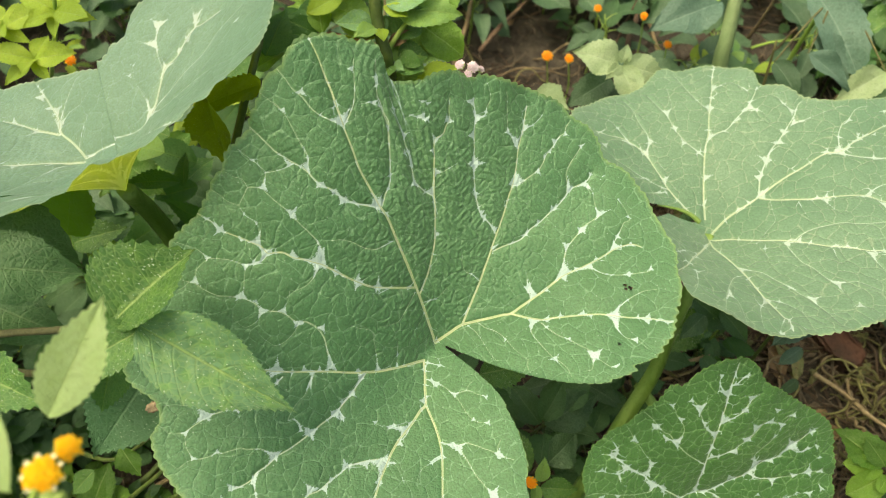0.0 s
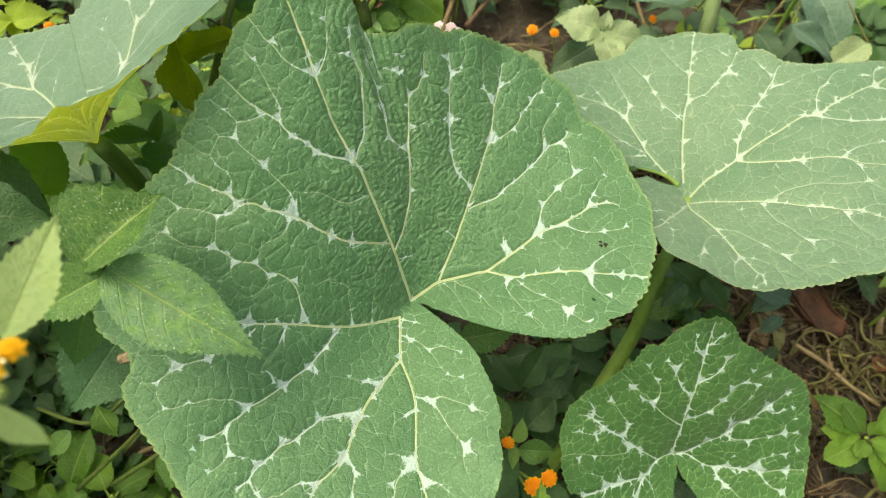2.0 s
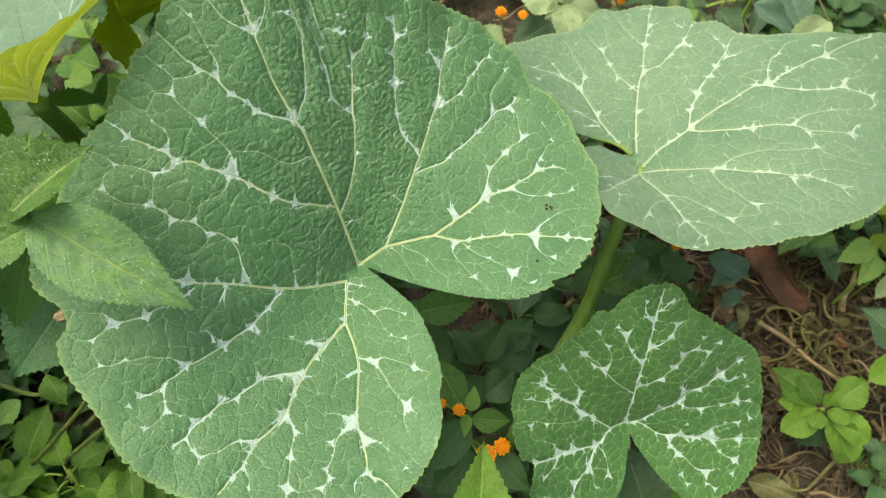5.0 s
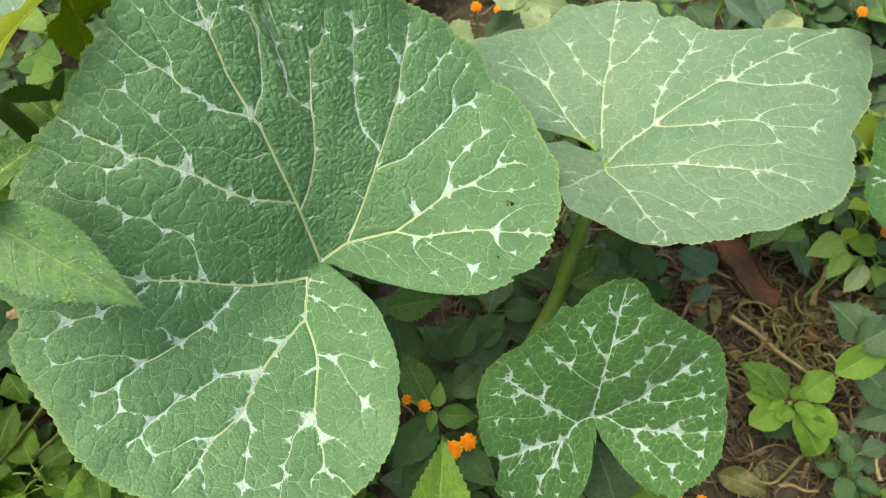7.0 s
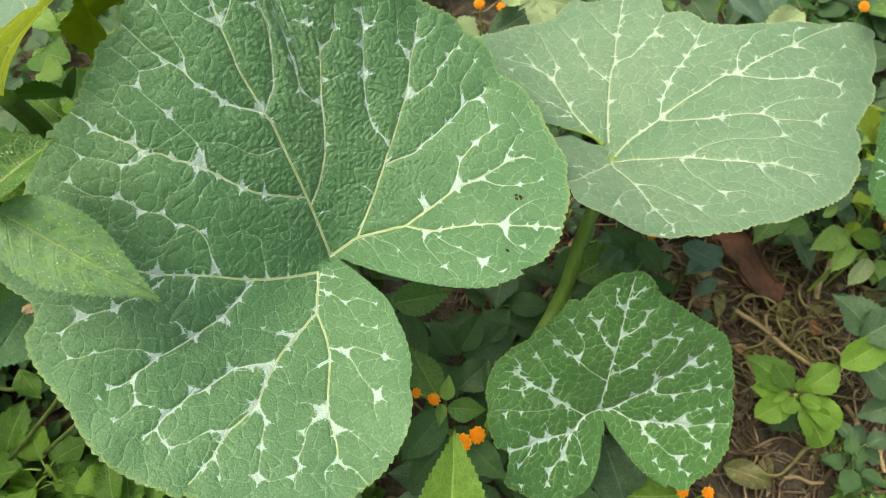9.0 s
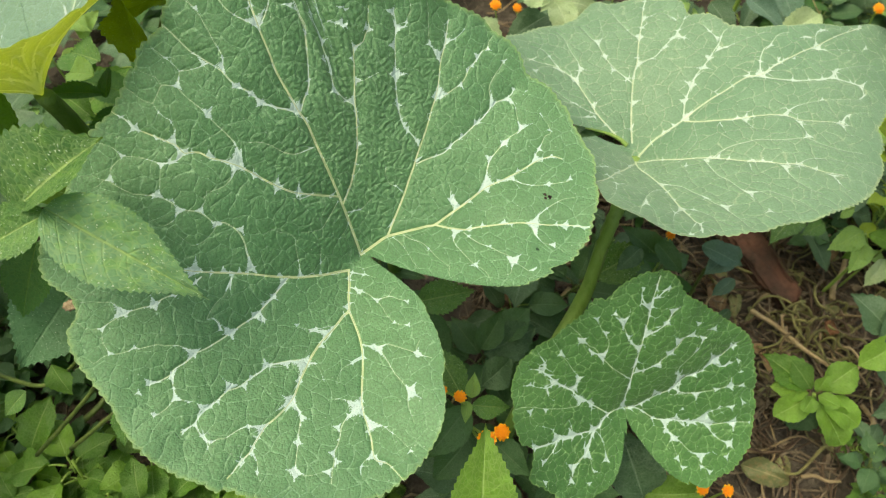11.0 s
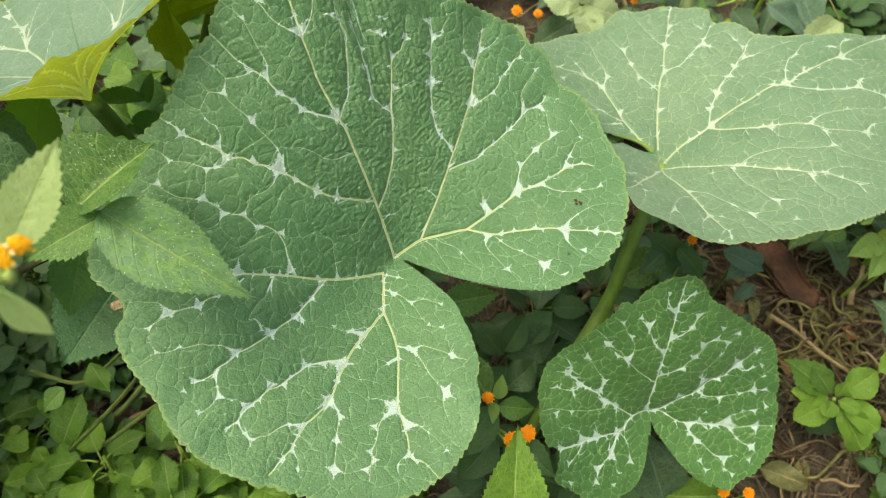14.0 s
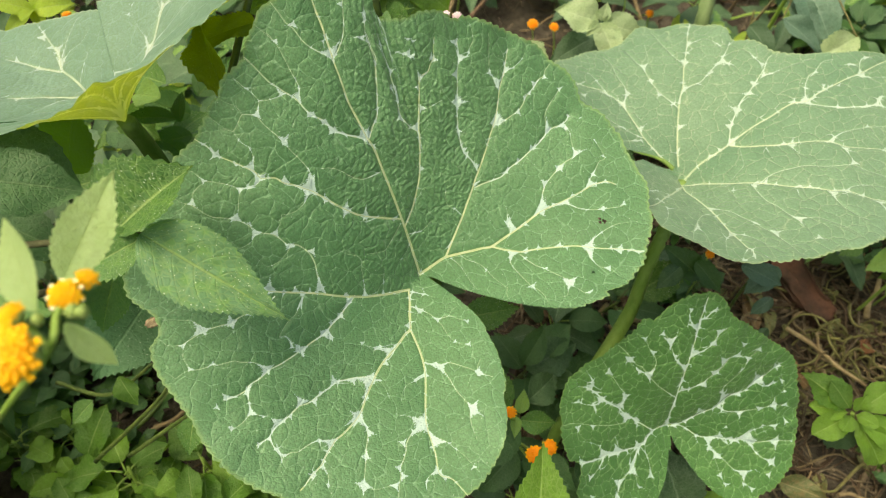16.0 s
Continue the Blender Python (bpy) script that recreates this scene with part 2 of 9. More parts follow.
PALE_STEM = plain("pale_stem", (0.19, 0.28, 0.12), (0.29, 0.38, 0.19), 60, 0.55, 0.5, 0.001, 0.2, share=0.1, stretch=(1, 1, 0.2))
VINE = plain("olive_vine", (0.11, 0.10, 0.035), (0.20, 0.19, 0.07), 90, 0.7, 0.5, 0.001, 0.5)
CHAFF = plain("old_chaff", (0.07, 0.054, 0.037), (0.18, 0.14, 0.092), 90, 0.85, 0.5, 0.001, 0.0)
# for the unseen weeds that are added to tint the bounced light green
CARPET = plain("weed_carpet", (0.045, 0.115, 0.025), (0.10, 0.20, 0.045), 8, 0.6, 0.3, 0.002, 0.0, share=0.15)
TWIG = plain("brown_twig", (0.075, 0.045, 0.026), (0.15, 0.10, 0.06), 120, 0.8, 0.7, 0.001, 0.6)
WITHER = weed_leaf("withered_leaf", (0.10, 0.13, 0.05), (0.20, 0.21, 0.09), (0.3, 0.3, 0.1), 0.15, (0.30, 0.27, 0.14), 0.3, mottle=(0.24, 0.15, 0.08))
RUSSET = weed_leaf("russet_leaf", (0.12, 0.05, 0.025), (0.20, 0.10, 0.05), (0.4, 0.15, 0.05), 0.15, (0.3, 0.15, 0.08), 0.2)
DRY = weed_leaf("dry_leaf", (0.17, 0.10, 0.05), (0.32, 0.22, 0.12), (0.4, 0.25, 0.1), 0.15, (0.36, 0.27, 0.16), 0.3)
SOIL = plain("soil", (0.036, 0.030, 0.024), (0.090, 0.076, 0.060), 30, 0.9, 0.9, 0.004, 0.0, 0.15)
CLAY = plain("fired_clay", (0.046, 0.030, 0.022), (0.115, 0.055, 0.038), 34, 0.85, 0.6, 0.002, 0.0, 0.2)
ORANGE = plain("orange_floret", (0.78, 0.22, 0.004), (0.88, 0.34, 0.008), 300, 0.55, 0.4, 0.0005, 0.15, share=0.15)
YELLOW = plain("yellow_floret", (0.86, 0.42, 0.006), (0.92, 0.56, 0.02), 300, 0.55, 0.4, 0.0005, 0.12, share=0.15)
AMBER = plain("amber_floret", (0.84, 0.36, 0.006), (0.92, 0.50, 0.015), 300, 0.55, 0.4, 0.0005, 0.12, share=0.15)
CREAM = plain("cream_petal", (0.80, 0.76, 0.45), (0.90, 0.88, 0.68), 200, 0.5, 0.2, 0.0004, 0.1, share=0.2)
PINK = plain("pink_floret", (0.55, 0.40, 0.47), (0.80, 0.70, 0.76), 300, 0.6, 0.4, 0.0005, 0.2, share=0.15)
BRACT = plain("green_bract", (0.24, 0.34, 0.08), (0.36, 0.46, 0.15), 200, 0.5, 0.3, 0.0005, 0.3, share=0.15)
DEBRIS = plain("dark_debris", (0.05, 0.035, 0.025), (0.10, 0.07, 0.05), 400, 0.8)
BURNT = plain("withered_edge", (0.16, 0.12, 0.07), (0.36, 0.28, 0.18), 400, 0.8, 0.5, 0.0006)

# ---- mesh helpers ----


def mesh_from(name, verts, faces, material, smooth=True):
    me = bpy.data.meshes.new(name)
    me.from_pydata(verts, [], faces)
    me.materials.append(material)
    if smooth:
        me.shade_smooth()
    return me


def child(name, me, parent, label="", m=None):
    ob = new(name, me)
    ob.parent = parent
    if m is not None:
        ob.matrix_basis = m
    return tagged(ob, label)


def thing(name, at, label, category, group="", kind=""):
    ob = tagged(new(name), label, category, group, kind)
    ob.location = at
    ob.empty_display_size = 0.01
    return ob


def smooth_line(points, steps=8):
    p = [np.array(q, float) for q in points]
    p = [2 * p[0] - p[1], *p, 2 * p[-1] - p[-2]]
    out = []
    for a, b, c, d in zip(p, p[1:], p[2:], p[3:]):
        for i in range(steps):
            t = i / steps
            out.append(0.5 * (2 * b + (c - a) * t + (2 * a - 5 * b + 4 * c - d) * t * t + (3 * b - a - 3 * c + d) * t ** 3))
    out.append(p[-2])
    return out


def tube(name, points, r0, r1, material, sides=10, ridges=0.0, steps=8):
    """A round stalk through the points, thinning from r0 to r1; ridges: the depth of its lengthwise grooves."""
    line = smooth_line(points, steps)
    verts, faces, n = [], [], len(line)
    ref = np.array((0.37, 0.21, 0.9))
    for i, p in enumerate(line):
        d = line[min(i + 1, n - 1)] - line[max(i - 1, 0)]
        d = d / np.linalg.norm(d)
        a = np.cross(d, ref)
        if np.linalg.norm(a) < 0.1:
            a = np.cross(d, (1, 0, 0))
        a /= np.linalg.norm(a)
        b = np.cross(d, a)
        r = r0 + (r1 - r0) * i / (n - 1)
        for k in range(sides):
            w = 2 * math.pi * k / sides
            q = r * (1 + ridges * (-1) ** k)
            verts.append(tuple(p + q * (math.cos(w) * a + math.sin(w) * b)))
    for i in range(n - 1):
        for k in range(sides):
            k2 = (k + 1) % sides
            faces.append((i * sides + k, i * sides + k2, (i + 1) * sides + k2, (i + 1) * sides + k))
    faces.append(tuple(range(sides))[::-1])
    faces.append(tuple((n - 1) * sides + k for k in range(sides)))
    return mesh_from(name, verts, faces, material)


def leaf_mesh(name, material, width=0.5, belly=0.42, point=1.0, teeth=0.05, fold=0.35, droop=0.15, wavy=0.03, rows=56, half=5, seed=0):
    """A leaf one unit long along +y, base at the origin, face up. belly: where it is widest; fold: how far the halves lift; droop: how far the tip bends down."""
    rnd = random.Random(seed)
    ph = rnd.uniform(0, 6)
    verts, uvs, faces = [], [], []
    cols = 2 * half + 1
    for i in range(rows + 1):
        t = i / rows
        e = math.log(0.5) / math.log(belly)
        w = 0.5 * width * math.sin(math.pi * t ** e) ** (0.75 if t ** e < 0.5 else point)
        w = max(w, 0.004)
        for j in range(cols):
            a = (j - half) / half
            saw = 0.0
            if abs(a) > 0.99 and 2 < i < rows - 1:
                saw = teeth * width * ((i % 4) / 3 - 0.5) * rnd.uniform(0.6, 1.2)
            x = a * (w + saw)
            rip = wavy * math.sin(9 * t + ph + 2 * a) * abs(a)
            ribs = 0.008 * math.cos(2 * math.pi * 7 * (t - 0.22 * abs(a) ** 1.4)) * min(1, 3 * abs(a)) * (1 - abs(a))
            z = fold * abs(x) - droop * t * t + rip * width - ribs * width / 0.5 - 0.01 * (1 - min(1, abs(a) * 5)) * width
            y = t + (saw * 1.1 if abs(a) > 0.99 and i % 4 == 3 else 0)
            verts.append((x, y, z))
            uvs.append((0.5 + 0.5 * a, t))
    for i in range(rows):
        for j in range(cols - 1):
            v = i * cols + j
            faces.append((v, v + 1, v + cols + 1, v + cols))
    me = mesh_from(name, verts, faces, material)
    layer = me.uv_layers.new(name="UVMap")
    loops = np.empty(len(me.loops), int)
    me.loops.foreach_get("vertex_index", loops)
    layer.data.foreach_set("uv", np.array(uvs, np.float32)[loops].ravel())
    return me


def lay(base, tip, face=(0, -0.4, 0.9), scale=1.0):
    """The pose that lays a unit leaf from base to tip, its upper side towards face."""
    base, tip = Vector(base), Vector(tip)
    y = (tip - base)
    size = y.length * scale
    y.normalize()
    z = Vector(face)
    z = (z - y * z.dot(y)).normalized()
    x = y.cross(z)
    m = Matrix((x, y, z)).transposed().to_4x4()
    return Matrix.Translation(base) @ m @ Matrix.Diagonal((size, size, size, 1))


def leaf_on(parent, me, base, tip, face=(0, -0.4, 0.9), label=""):
    return child("leaf", me, parent, label, parent.matrix_basis.inverted() @ lay(base, tip, face))


def stem_on(parent, points, r0, r1, material, name="stem", ridges=0.0, label=""):
    at = np.array(parent.location)
    return child(name, tube(name, [np.array(p) - at for p in points], r0, r1, material, ridges=ridges), parent, label)


# ---- squash leaves ----


class Blade:
    """One squash leaf: lobed outline (a radius in mm every 5 degrees from straight left, -180, on), funnel shape, veins and silver patches in mm from the stalk."""

    def __init__(self, at, right, normal, radii):
        n = Vector(normal).normalized()
        u = Vector(right)
        u = (u - n * u.dot(n)).normalized()
        self.frame = Matrix((u, n.cross(u), n)).transposed().to_4x4()
        self.frame.translation = at
        self.radii = np.array(radii, float)
        self.veins, self.stars, self.rims, self.slit, self.crease, self.wrinkle, self.holes = [], [], [], None, None, None, []
        self.rib_width = 1.0
        self.bulge, self.quilt, self.thorn, self.puff, self.web = 2.0, 0.16, 0.9, 0.36, 1.0

    def funnel(self, *c):
        """Slope and bend of the funnel, first the mean, then the cosine and sine parts of one, two and three turns."""
        def height(x, y):
            x, y = x / 100, y / 100
            r, a = np.hypot(x, y), np.arctan2(y, x)
            h, i = c[0] * r + c[1] * r * r, 2
            for k in (1, 2, 3):
                h = h + (c[i] * r + c[i + 1] * r * r) * np.cos(k * a) + (c[i + 2] * r + c[i + 3] * r * r) * np.sin(k * a)
                i += 4
            return h
        self.shape = height

    def vein(self, w, *xy):
        self.veins.append((w, np.array(smooth_line([(x, y) for x, y in zip(xy[::2], xy[1::2])], 5))))

    def star(self, *xy):
        """A silver web: its middle, then the tips of its arms."""
        self.stars.append(np.array(xy, float).reshape(-1, 2))

    def rim(self, *ar):
        """A stretch of the outline known more closely: angles and radii in turn."""
        self.rims.append((ar[::2], ar[1::2]))

    def reach(self, a):
        """The outline's radius at the angle a, with its fine teeth."""
        fine = np.linspace(-180, 180, 2881)[:-1]
        r = np.interp(fine, np.linspace(-180, 180, 73), np.append(self.radii, self.radii[0]))
        for angles, radii in self.rims:
            for turn in (-360, 0, 360):
                at = fine + turn
                r = np.where((at >= angles[0]) & (at <= angles[-1]), np.interp(at, angles, radii), r)
        k = np.exp(-0.5 * (np.arange(-24, 25) / 4.0) ** 2)
        r = np.convolve(np.concatenate((r[-24:], r, r[:24])), k / k.sum(), "valid")
        arc = np.cumsum(np.hypot(r * radians(0.125), np.diff(r, append=r[0])))
        rng = np.random.RandomState(5)
        depth = np.interp(arc, np.arange(0, arc[-1] + 9, 4.0), rng.uniform(0.4, 2.1, len(np.arange(0, arc[-1] + 9, 4.0))))
        r = r + depth * (np.abs((arc / 4.6) % 1 - 0.35) * -1.4 + 0.4) * np.clip(r / 40, 0, 1)
        return np.interp(np.degrees(a), fine, r, period=360)

    def heights(self, x, y, fine=True):
        h = self.shape(x, y)
        if not fine:
            return h
        h = h + 0.5 * np.sin(x / 9.0 + 1.3 * np.sin(y / 17.0)) * np.sin(y / 8.0 + np.cos(x / 13.0)) * np.clip(np.hypot(x, y) / 30, 0, 1)
        return h

    def make(self, name, material, label, step=0.5, cell=10.0, seed=1):
        rng = np.random.RandomState(seed)
        lim = self.radii.max() + 4
        ax = np.arange(-lim, lim + step, step)
        X, Y = np.meshgrid(ax, ax)
        n = len(ax)
        r, a = np.hypot(X, Y), np.arctan2(Y, X)
        R = self.reach(a)
        inside = r <= R
        if self.slit is not None:
            gap = np.zeros_like(inside)
            px, py = self.slit[::2], self.slit[1::2]
            for x0, y0, x1, y1 in zip(px, py, (*px[1:], px[0]), (*py[1:], py[0])):
                if y0 != y1:
                    gap ^= ((Y < y0) != (Y < y1)) & (X < x0 + (Y - y0) * (x1 - x0) / (y1 - y0))
            inside &= ~gap
        for hx, hy, hr in self.holes:
            wob = hr * (1 + 0.35 * np.sin(3 * np.arctan2(Y - hy, X - hx) + hx))
            inside &= np.hypot(X - hx, Y - hy) > wob
        quad = inside[:-1, :-1] & inside[1:, :-1] & inside[:-1, 1:] & inside[1:, 1:]
        near = (r <= R + 1.5 * step) & (inside | (r > R))
        quad |= (near[:-1, :-1] & near[1:, :-1] & near[:-1, 1:] & near[1:, 1:]) & (inside[:-1, :-1] | inside[1:, :-1] | inside[:-1, 1:] | inside[1:, 1:])
        f = np.where(r > R, R / np.maximum(r, 1e-6), 1.0)
        X, Y = X * f, Y * f
        used = np.zeros((n, n), bool)
        for i in (0, 1):
            for j in (0, 1):
                used[i:n - 1 + i, j:n - 1 + j] |= quad
        index = np.full((n, n), -1)
        index[used] = np.arange(used.sum())
        x, y, edge = X[used], Y[used], np.minimum(1, (np.hypot(X, Y) / R)[used])
        i, j = np.nonzero(quad)
        faces = np.stack((index[i, j], index[i, j + 1], index[i + 1, j + 1], index[i + 1, j]), 1)

        # veins
        closest, line, pallid = np.full_like(x, 99.0), np.zeros_like(x), np.zeros_like(x)
        main, run = np.full_like(x, 16.0), np.zeros_like(x)
        for w, p in self.veins:
            sel = np.nonzero((x > p[:, 0].min() - 14) & (x < p[:, 0].max() + 14) & (y > p[:, 1].min() - 14) & (y < p[:, 1].max() + 14))[0]
            if not len(sel):
                continue
            best, wide, place = np.full(len(sel), 99.0), np.zeros(len(sel)), np.zeros(len(sel))
            for s in range(len(p) - 1):
                d = p[s + 1] - p[s]
                t = np.clip(((x[sel] - p[s, 0]) * d[0] + (y[sel] - p[s, 1]) * d[1]) / max(d @ d, 1e-9), 0, 1)
                dist = np.hypot(x[sel] - p[s, 0] - t * d[0], y[sel] - p[s, 1] - t * d[1])
                k = (s + t) / (len(p) - 1)
                hit = dist < best
                best = np.where(hit, dist, best)
                place = np.where(hit, k * np.hypot(*np.diff(p, axis=0).T).sum(), place)
                wide = np.where(hit, w * (1 - 0.6 * k), wide)
            closest[sel] = np.minimum(closest[sel], best)
            if w >= 0.7:
                run[sel] = np.where(best < main[sel], place, run[sel])
                main[sel] = np.minimum(main[sel], best)
            body = line if w >= 0.85 else pallid
            body[sel] = np.maximum(body[sel], (1.0 if w >= 0.85 else min(1.0, 0.38 + 0.8 * w)) * np.clip(0.5 - (best - (0.62 * wide if w >= 0.85 else 0.40 * wide + 0.10)) / 0.6, 0, 1))
        # small panels between the finest veins
        jit = rng.uniform(-0.46, 0.46, (2, 256, 256))

        def panels(cell, bend):
            wx = x + bend * (1.2 * np.sin(y / 5.3) + 0.6 * np.sin(y / 2.1 + x / 3.7))
            wy = y + bend * (1.2 * np.sin(x / 4.7) + 0.6 * np.sin(x / 2.3 - y / 3.1))
            gx, gy = np.floor(wx / cell).astype(int), np.floor(wy / cell).astype(int)
            f1, f2, f3 = np.full_like(x, 99.0), np.full_like(x, 99.0), np.full_like(x, 99.0)
            for di in range(-2, 3):
                for dj in range(-2, 3):
                    cx, cy = gx + di, gy + dj
                    sx = (cx + 0.5 + jit[0, cx % 256, cy % 256]) * cell
                    sy = (cy + 0.5 + jit[1, cx % 256, cy % 256]) * cell
                    d = np.hypot(wx - sx, wy - sy)
                    f3 = np.minimum(f3, np.maximum(f2, d))
                    f2 = np.minimum(f2, np.maximum(f1, d))
                    f1 = np.minimum(f1, d)
            return (f2 - f1) * 0.5, (f3 - f1) * 0.5

        (gap, fork), (pit, _) = panels(cell, 1.0), panels(0.36 * cell, 0.5)
        # silver webs where the fine net meets a vein or itself
        grid = rng.uniform(0, 1, (64, 64))
        u, v = x / 5.0 + 30, y / 5.0 + 30
        iu, iv = np.floor(u).astype(int), np.floor(v).astype(int)
        fu, fv = u - iu, v - iv
        lump = (grid[iu % 64, iv % 64] * (1 - fu) + grid[(iu + 1) % 64, iv % 64] * fu) * (1 - fv) + (grid[iu % 64, (iv + 1) % 64] * (1 - fu) + grid[(iu + 1) % 64, (iv + 1) % 64] * fu) * fv
        reach = self.thorn * np.clip(1.7 * lump - 0.25, 0.15, 1.3) * np.exp(-np.maximum(main - 8, 0) / 3)
        webbed = np.sqrt(np.maximum(closest - 0.1, 0.02) * np.maximum(gap, 0.12)) - 0.5 * reach
        silver = np.clip(0.5 - webbed / 0.5, 0, 1)
        # webs with hollow sides, spanned between the arms of each star
        for star in self.stars:
            mid, tips = star[0], star[1:] - star[0]
            tips = self.web * tips * (1 + 0.35 / np.hypot(*tips.T))[:, None]
            tips = tips[np.argsort(np.arctan2(tips[:, 1], tips[:, 0]))]
            far = np.hypot(*tips.T).max() + 1
            sel = np.nonzero((np.abs(x - mid[0]) < far) & (np.abs(y - mid[1]) < far))[0]
            dx, dy = x[sel] - mid[0], y[sel] - mid[1]
            wob = 1 + 0.16 * np.sin(3.1 * dx + 2 * np.sin(2.3 * dy)) * np.sin(2.7 * dy + 1.3 * dx)
            full = np.zeros(len(sel))
            for one, two in zip(tips, np.roll(tips, -1, 0)):
                turn = one[0] * two[1] - one[1] * two[0]
                if turn <= 0.02 * np.hypot(*one) * np.hypot(*two):
                    continue
                u, v = (dx * two[1] - dy * two[0]) / turn, (one[0] * dy - one[1] * dx) / turn
                inside = (u >= -0.02) & (v >= -0.02)
                f = (np.maximum(u, 0) ** 0.55 + np.maximum(v, 0) ** 0.55) * wob
                full = np.maximum(full, np.where(inside, np.clip(0.45 + 2.6 * (1 - f), 0, 1), 0))
            silver[sel] = np.maximum(silver[sel], full)

        low = np.minimum(gap, closest)
        z = self.heights(x, y) + self.puff * (1 - np.exp(-low / 1.0)) + 0.06 * (1 - np.exp(-pit / 0.6)) - 0.4 * np.exp(-(closest / 1.6) ** 2) + self.bulge * (1 - np.exp(-main / 7.0))
        z += 0.8 * np.clip((edge - 0.82) / 0.18, 0, 1) * np.sin(np.arctan2(y, x) * 23 + 2 * np.sin(np.arctan2(y, x) * 5))
        wobble = 2.2 * np.sin(x / 6.1 + np.sin(y / 4.3)) + 1.6 * np.sin(y / 3.7 - np.cos(x / 5.9))
        ribs = np.sin((run + 0.55 * main + wobble) * 6.283 / 5.2)
        z += self.quilt * np.where(ribs > 0, ribs, 0.5 * ribs) * np.clip((main - 0.6) / 4, 0, 1) * np.exp(-np.maximum(main - 9, 0) / 4) * np.clip(np.hypot(x, y) / 12, 0, 1)
        if self.wrinkle is not None:
            cx, cy, wide, deep = self.wrinkle
            away = np.hypot(x - cx, (y - cy) * 0.8) / wide
            bent = run + 0.8 * main + 2.6 * np.sin(x / 4.1 + 1.9 * np.sin(y / 3.3)) + 2.3 * np.sin(y / 2.9 - 1.7 * np.cos(x / 3.7))
            u, v = x * 0.92 + 2.6 * np.sin(y * 0.41 + 1), y * 0.85 + 2.4 * np.sin(x * 0.47)
            folds = 0.35 * np.sin(bent * 6.283 / 4.1) + 0.55 * np.sin(u) * np.sin(v) + 0.4 * np.sin(1.9 * u + v) * np.sin(1.7 * v - 0.6 * u)
            z += deep * folds * np.exp(-away ** 2.5) * np.clip((main - 0.5) / 2, 0, 1)
        if self.crease is not None:
            x0, y0, x1, y1, deep = self.crease
            d = np.array((x1 - x0, y1 - y0))
            t = np.clip(((x - x0) * d[0] + (y - y0) * d[1]) / (d @ d), 0, 1)
            away = np.hypot(x - x0 - t * d[0], y - y0 - t * d[1])
            z += (-deep * np.exp(-(away / 5.0) ** 2) + 0.6 * np.exp(-away / 14) * np.sin(away * 1.7 + 0.8 * np.sin(y / 3) + 0.6 * np.sin(x / 2.3))) * np.clip(3 * t, 0, 1) ** 0.5
            silver = np.maximum(silver, 0.80 * np.exp(-away / 3.2) * (0.5 + 0.5 * np.sin(away * 4.2 + 1.5 * np.sin(y / 2.5))) * t)

        me = bpy.data.meshes.new("blade")
        me.vertices.add(len(x))
        me.vertices.foreach_set("co", (np.stack((x, y, z), 1) / 1000).astype(np.float32).ravel())
        me.loops.add(faces.size)
        me.loops.foreach_set("vertex_index", faces.astype(np.int32).ravel())
        me.polygons.add(len(faces))
        me.polygons.foreach_set("loop_start", np.arange(0, faces.size, 4, dtype=np.int32))
        me.update(calc_edges=True)
        me.validate()
        me.shade_smooth()
        me.materials.append(material)
        for key, values in (("silver", silver), ("line", line), ("pallid", pallid), ("cell", gap), ("pit", pit), ("edge", edge)):
            me.attributes.new(key, "FLOAT", "POINT").data.foreach_set("value", values.astype(np.float32))
        leaf = tagged(new(name), label, "squash leaf", "squash leaves")
        leaf.matrix_basis = self.frame
        leaf.empty_display_size = 0.02
        child("blade", me, leaf)
        for w, p in self.veins:
            if w >= 0.85:
                child("vein", self.rib(w, p), leaf, "pale raised vein")
        return leaf

    def rib(self, w, p):
        """A low rounded rib that lies on the blade along p and thins out."""
        verts, faces = [], []
        h = self.heights(p[:, 0], p[:, 1])
        for i, (q, z) in enumerate(zip(p, h)):
            d = p[min(i + 1, len(p) - 1)] - p[max(i - 1, 0)]
            s = np.array((-d[1], d[0])) / np.linalg.norm(d)
            half = 0.5 * self.rib_width * w * (1 - 0.72 * i / (len(p) - 1))
            for k, lift in ((-1, -0.55), (-0.6, 0.1), (0, 0.3), (0.6, 0.1), (1, -0.55)):
                verts.append(((q[0] + s[0] * half * k) / 1000, (q[1] + s[1] * half * k) / 1000, (z + lift * min(1, 2 * half) - 0.15) / 1000))
        for i in range(len(p) - 1):
            for k in range(4):
                v = i * 5 + k
                faces.append((v, v + 5, v + 6, v + 1))
        return mesh_from("vein", verts, faces, RIB)


RIB = plain("leaf_rib", (0.30, 0.38, 0.21), (0.42, 0.48, 0.32), 150, 0.5, 0.3, 0.0005, 0.1, share=0.1)

big_blade = Blade((-0.0039, 0.1645, 0.2433), (0.9605, 0.1301, -0.246), (0.2783, -0.4491, 0.8491), (154, 155, 140, 145, 148, 145, 144, 142, 140, 138, 136, 132, 130, 128, 127, 125, 122, 118, 114, 108, 100, 90, 80, 71, 61, 41, 41, 31, 8, 4, 5, 30, 56, 76, 85, 96, 105, 111, 116, 122, 128, 132, 136, 137, 138, 138, 139, 142, 144, 145, 144, 142, 140, 138, 134, 131, 130, 133, 150, 155, 159, 155, 152, 145, 143, 139, 139, 139, 141, 142, 145, 150))
big_blade.funnel(60.8, -14.5, 0.1, 9.6, -17.4, 3.5, 2.5, -2.6, -20.7, 4.6, -6.0, 8.6, 1.6, -3.8)
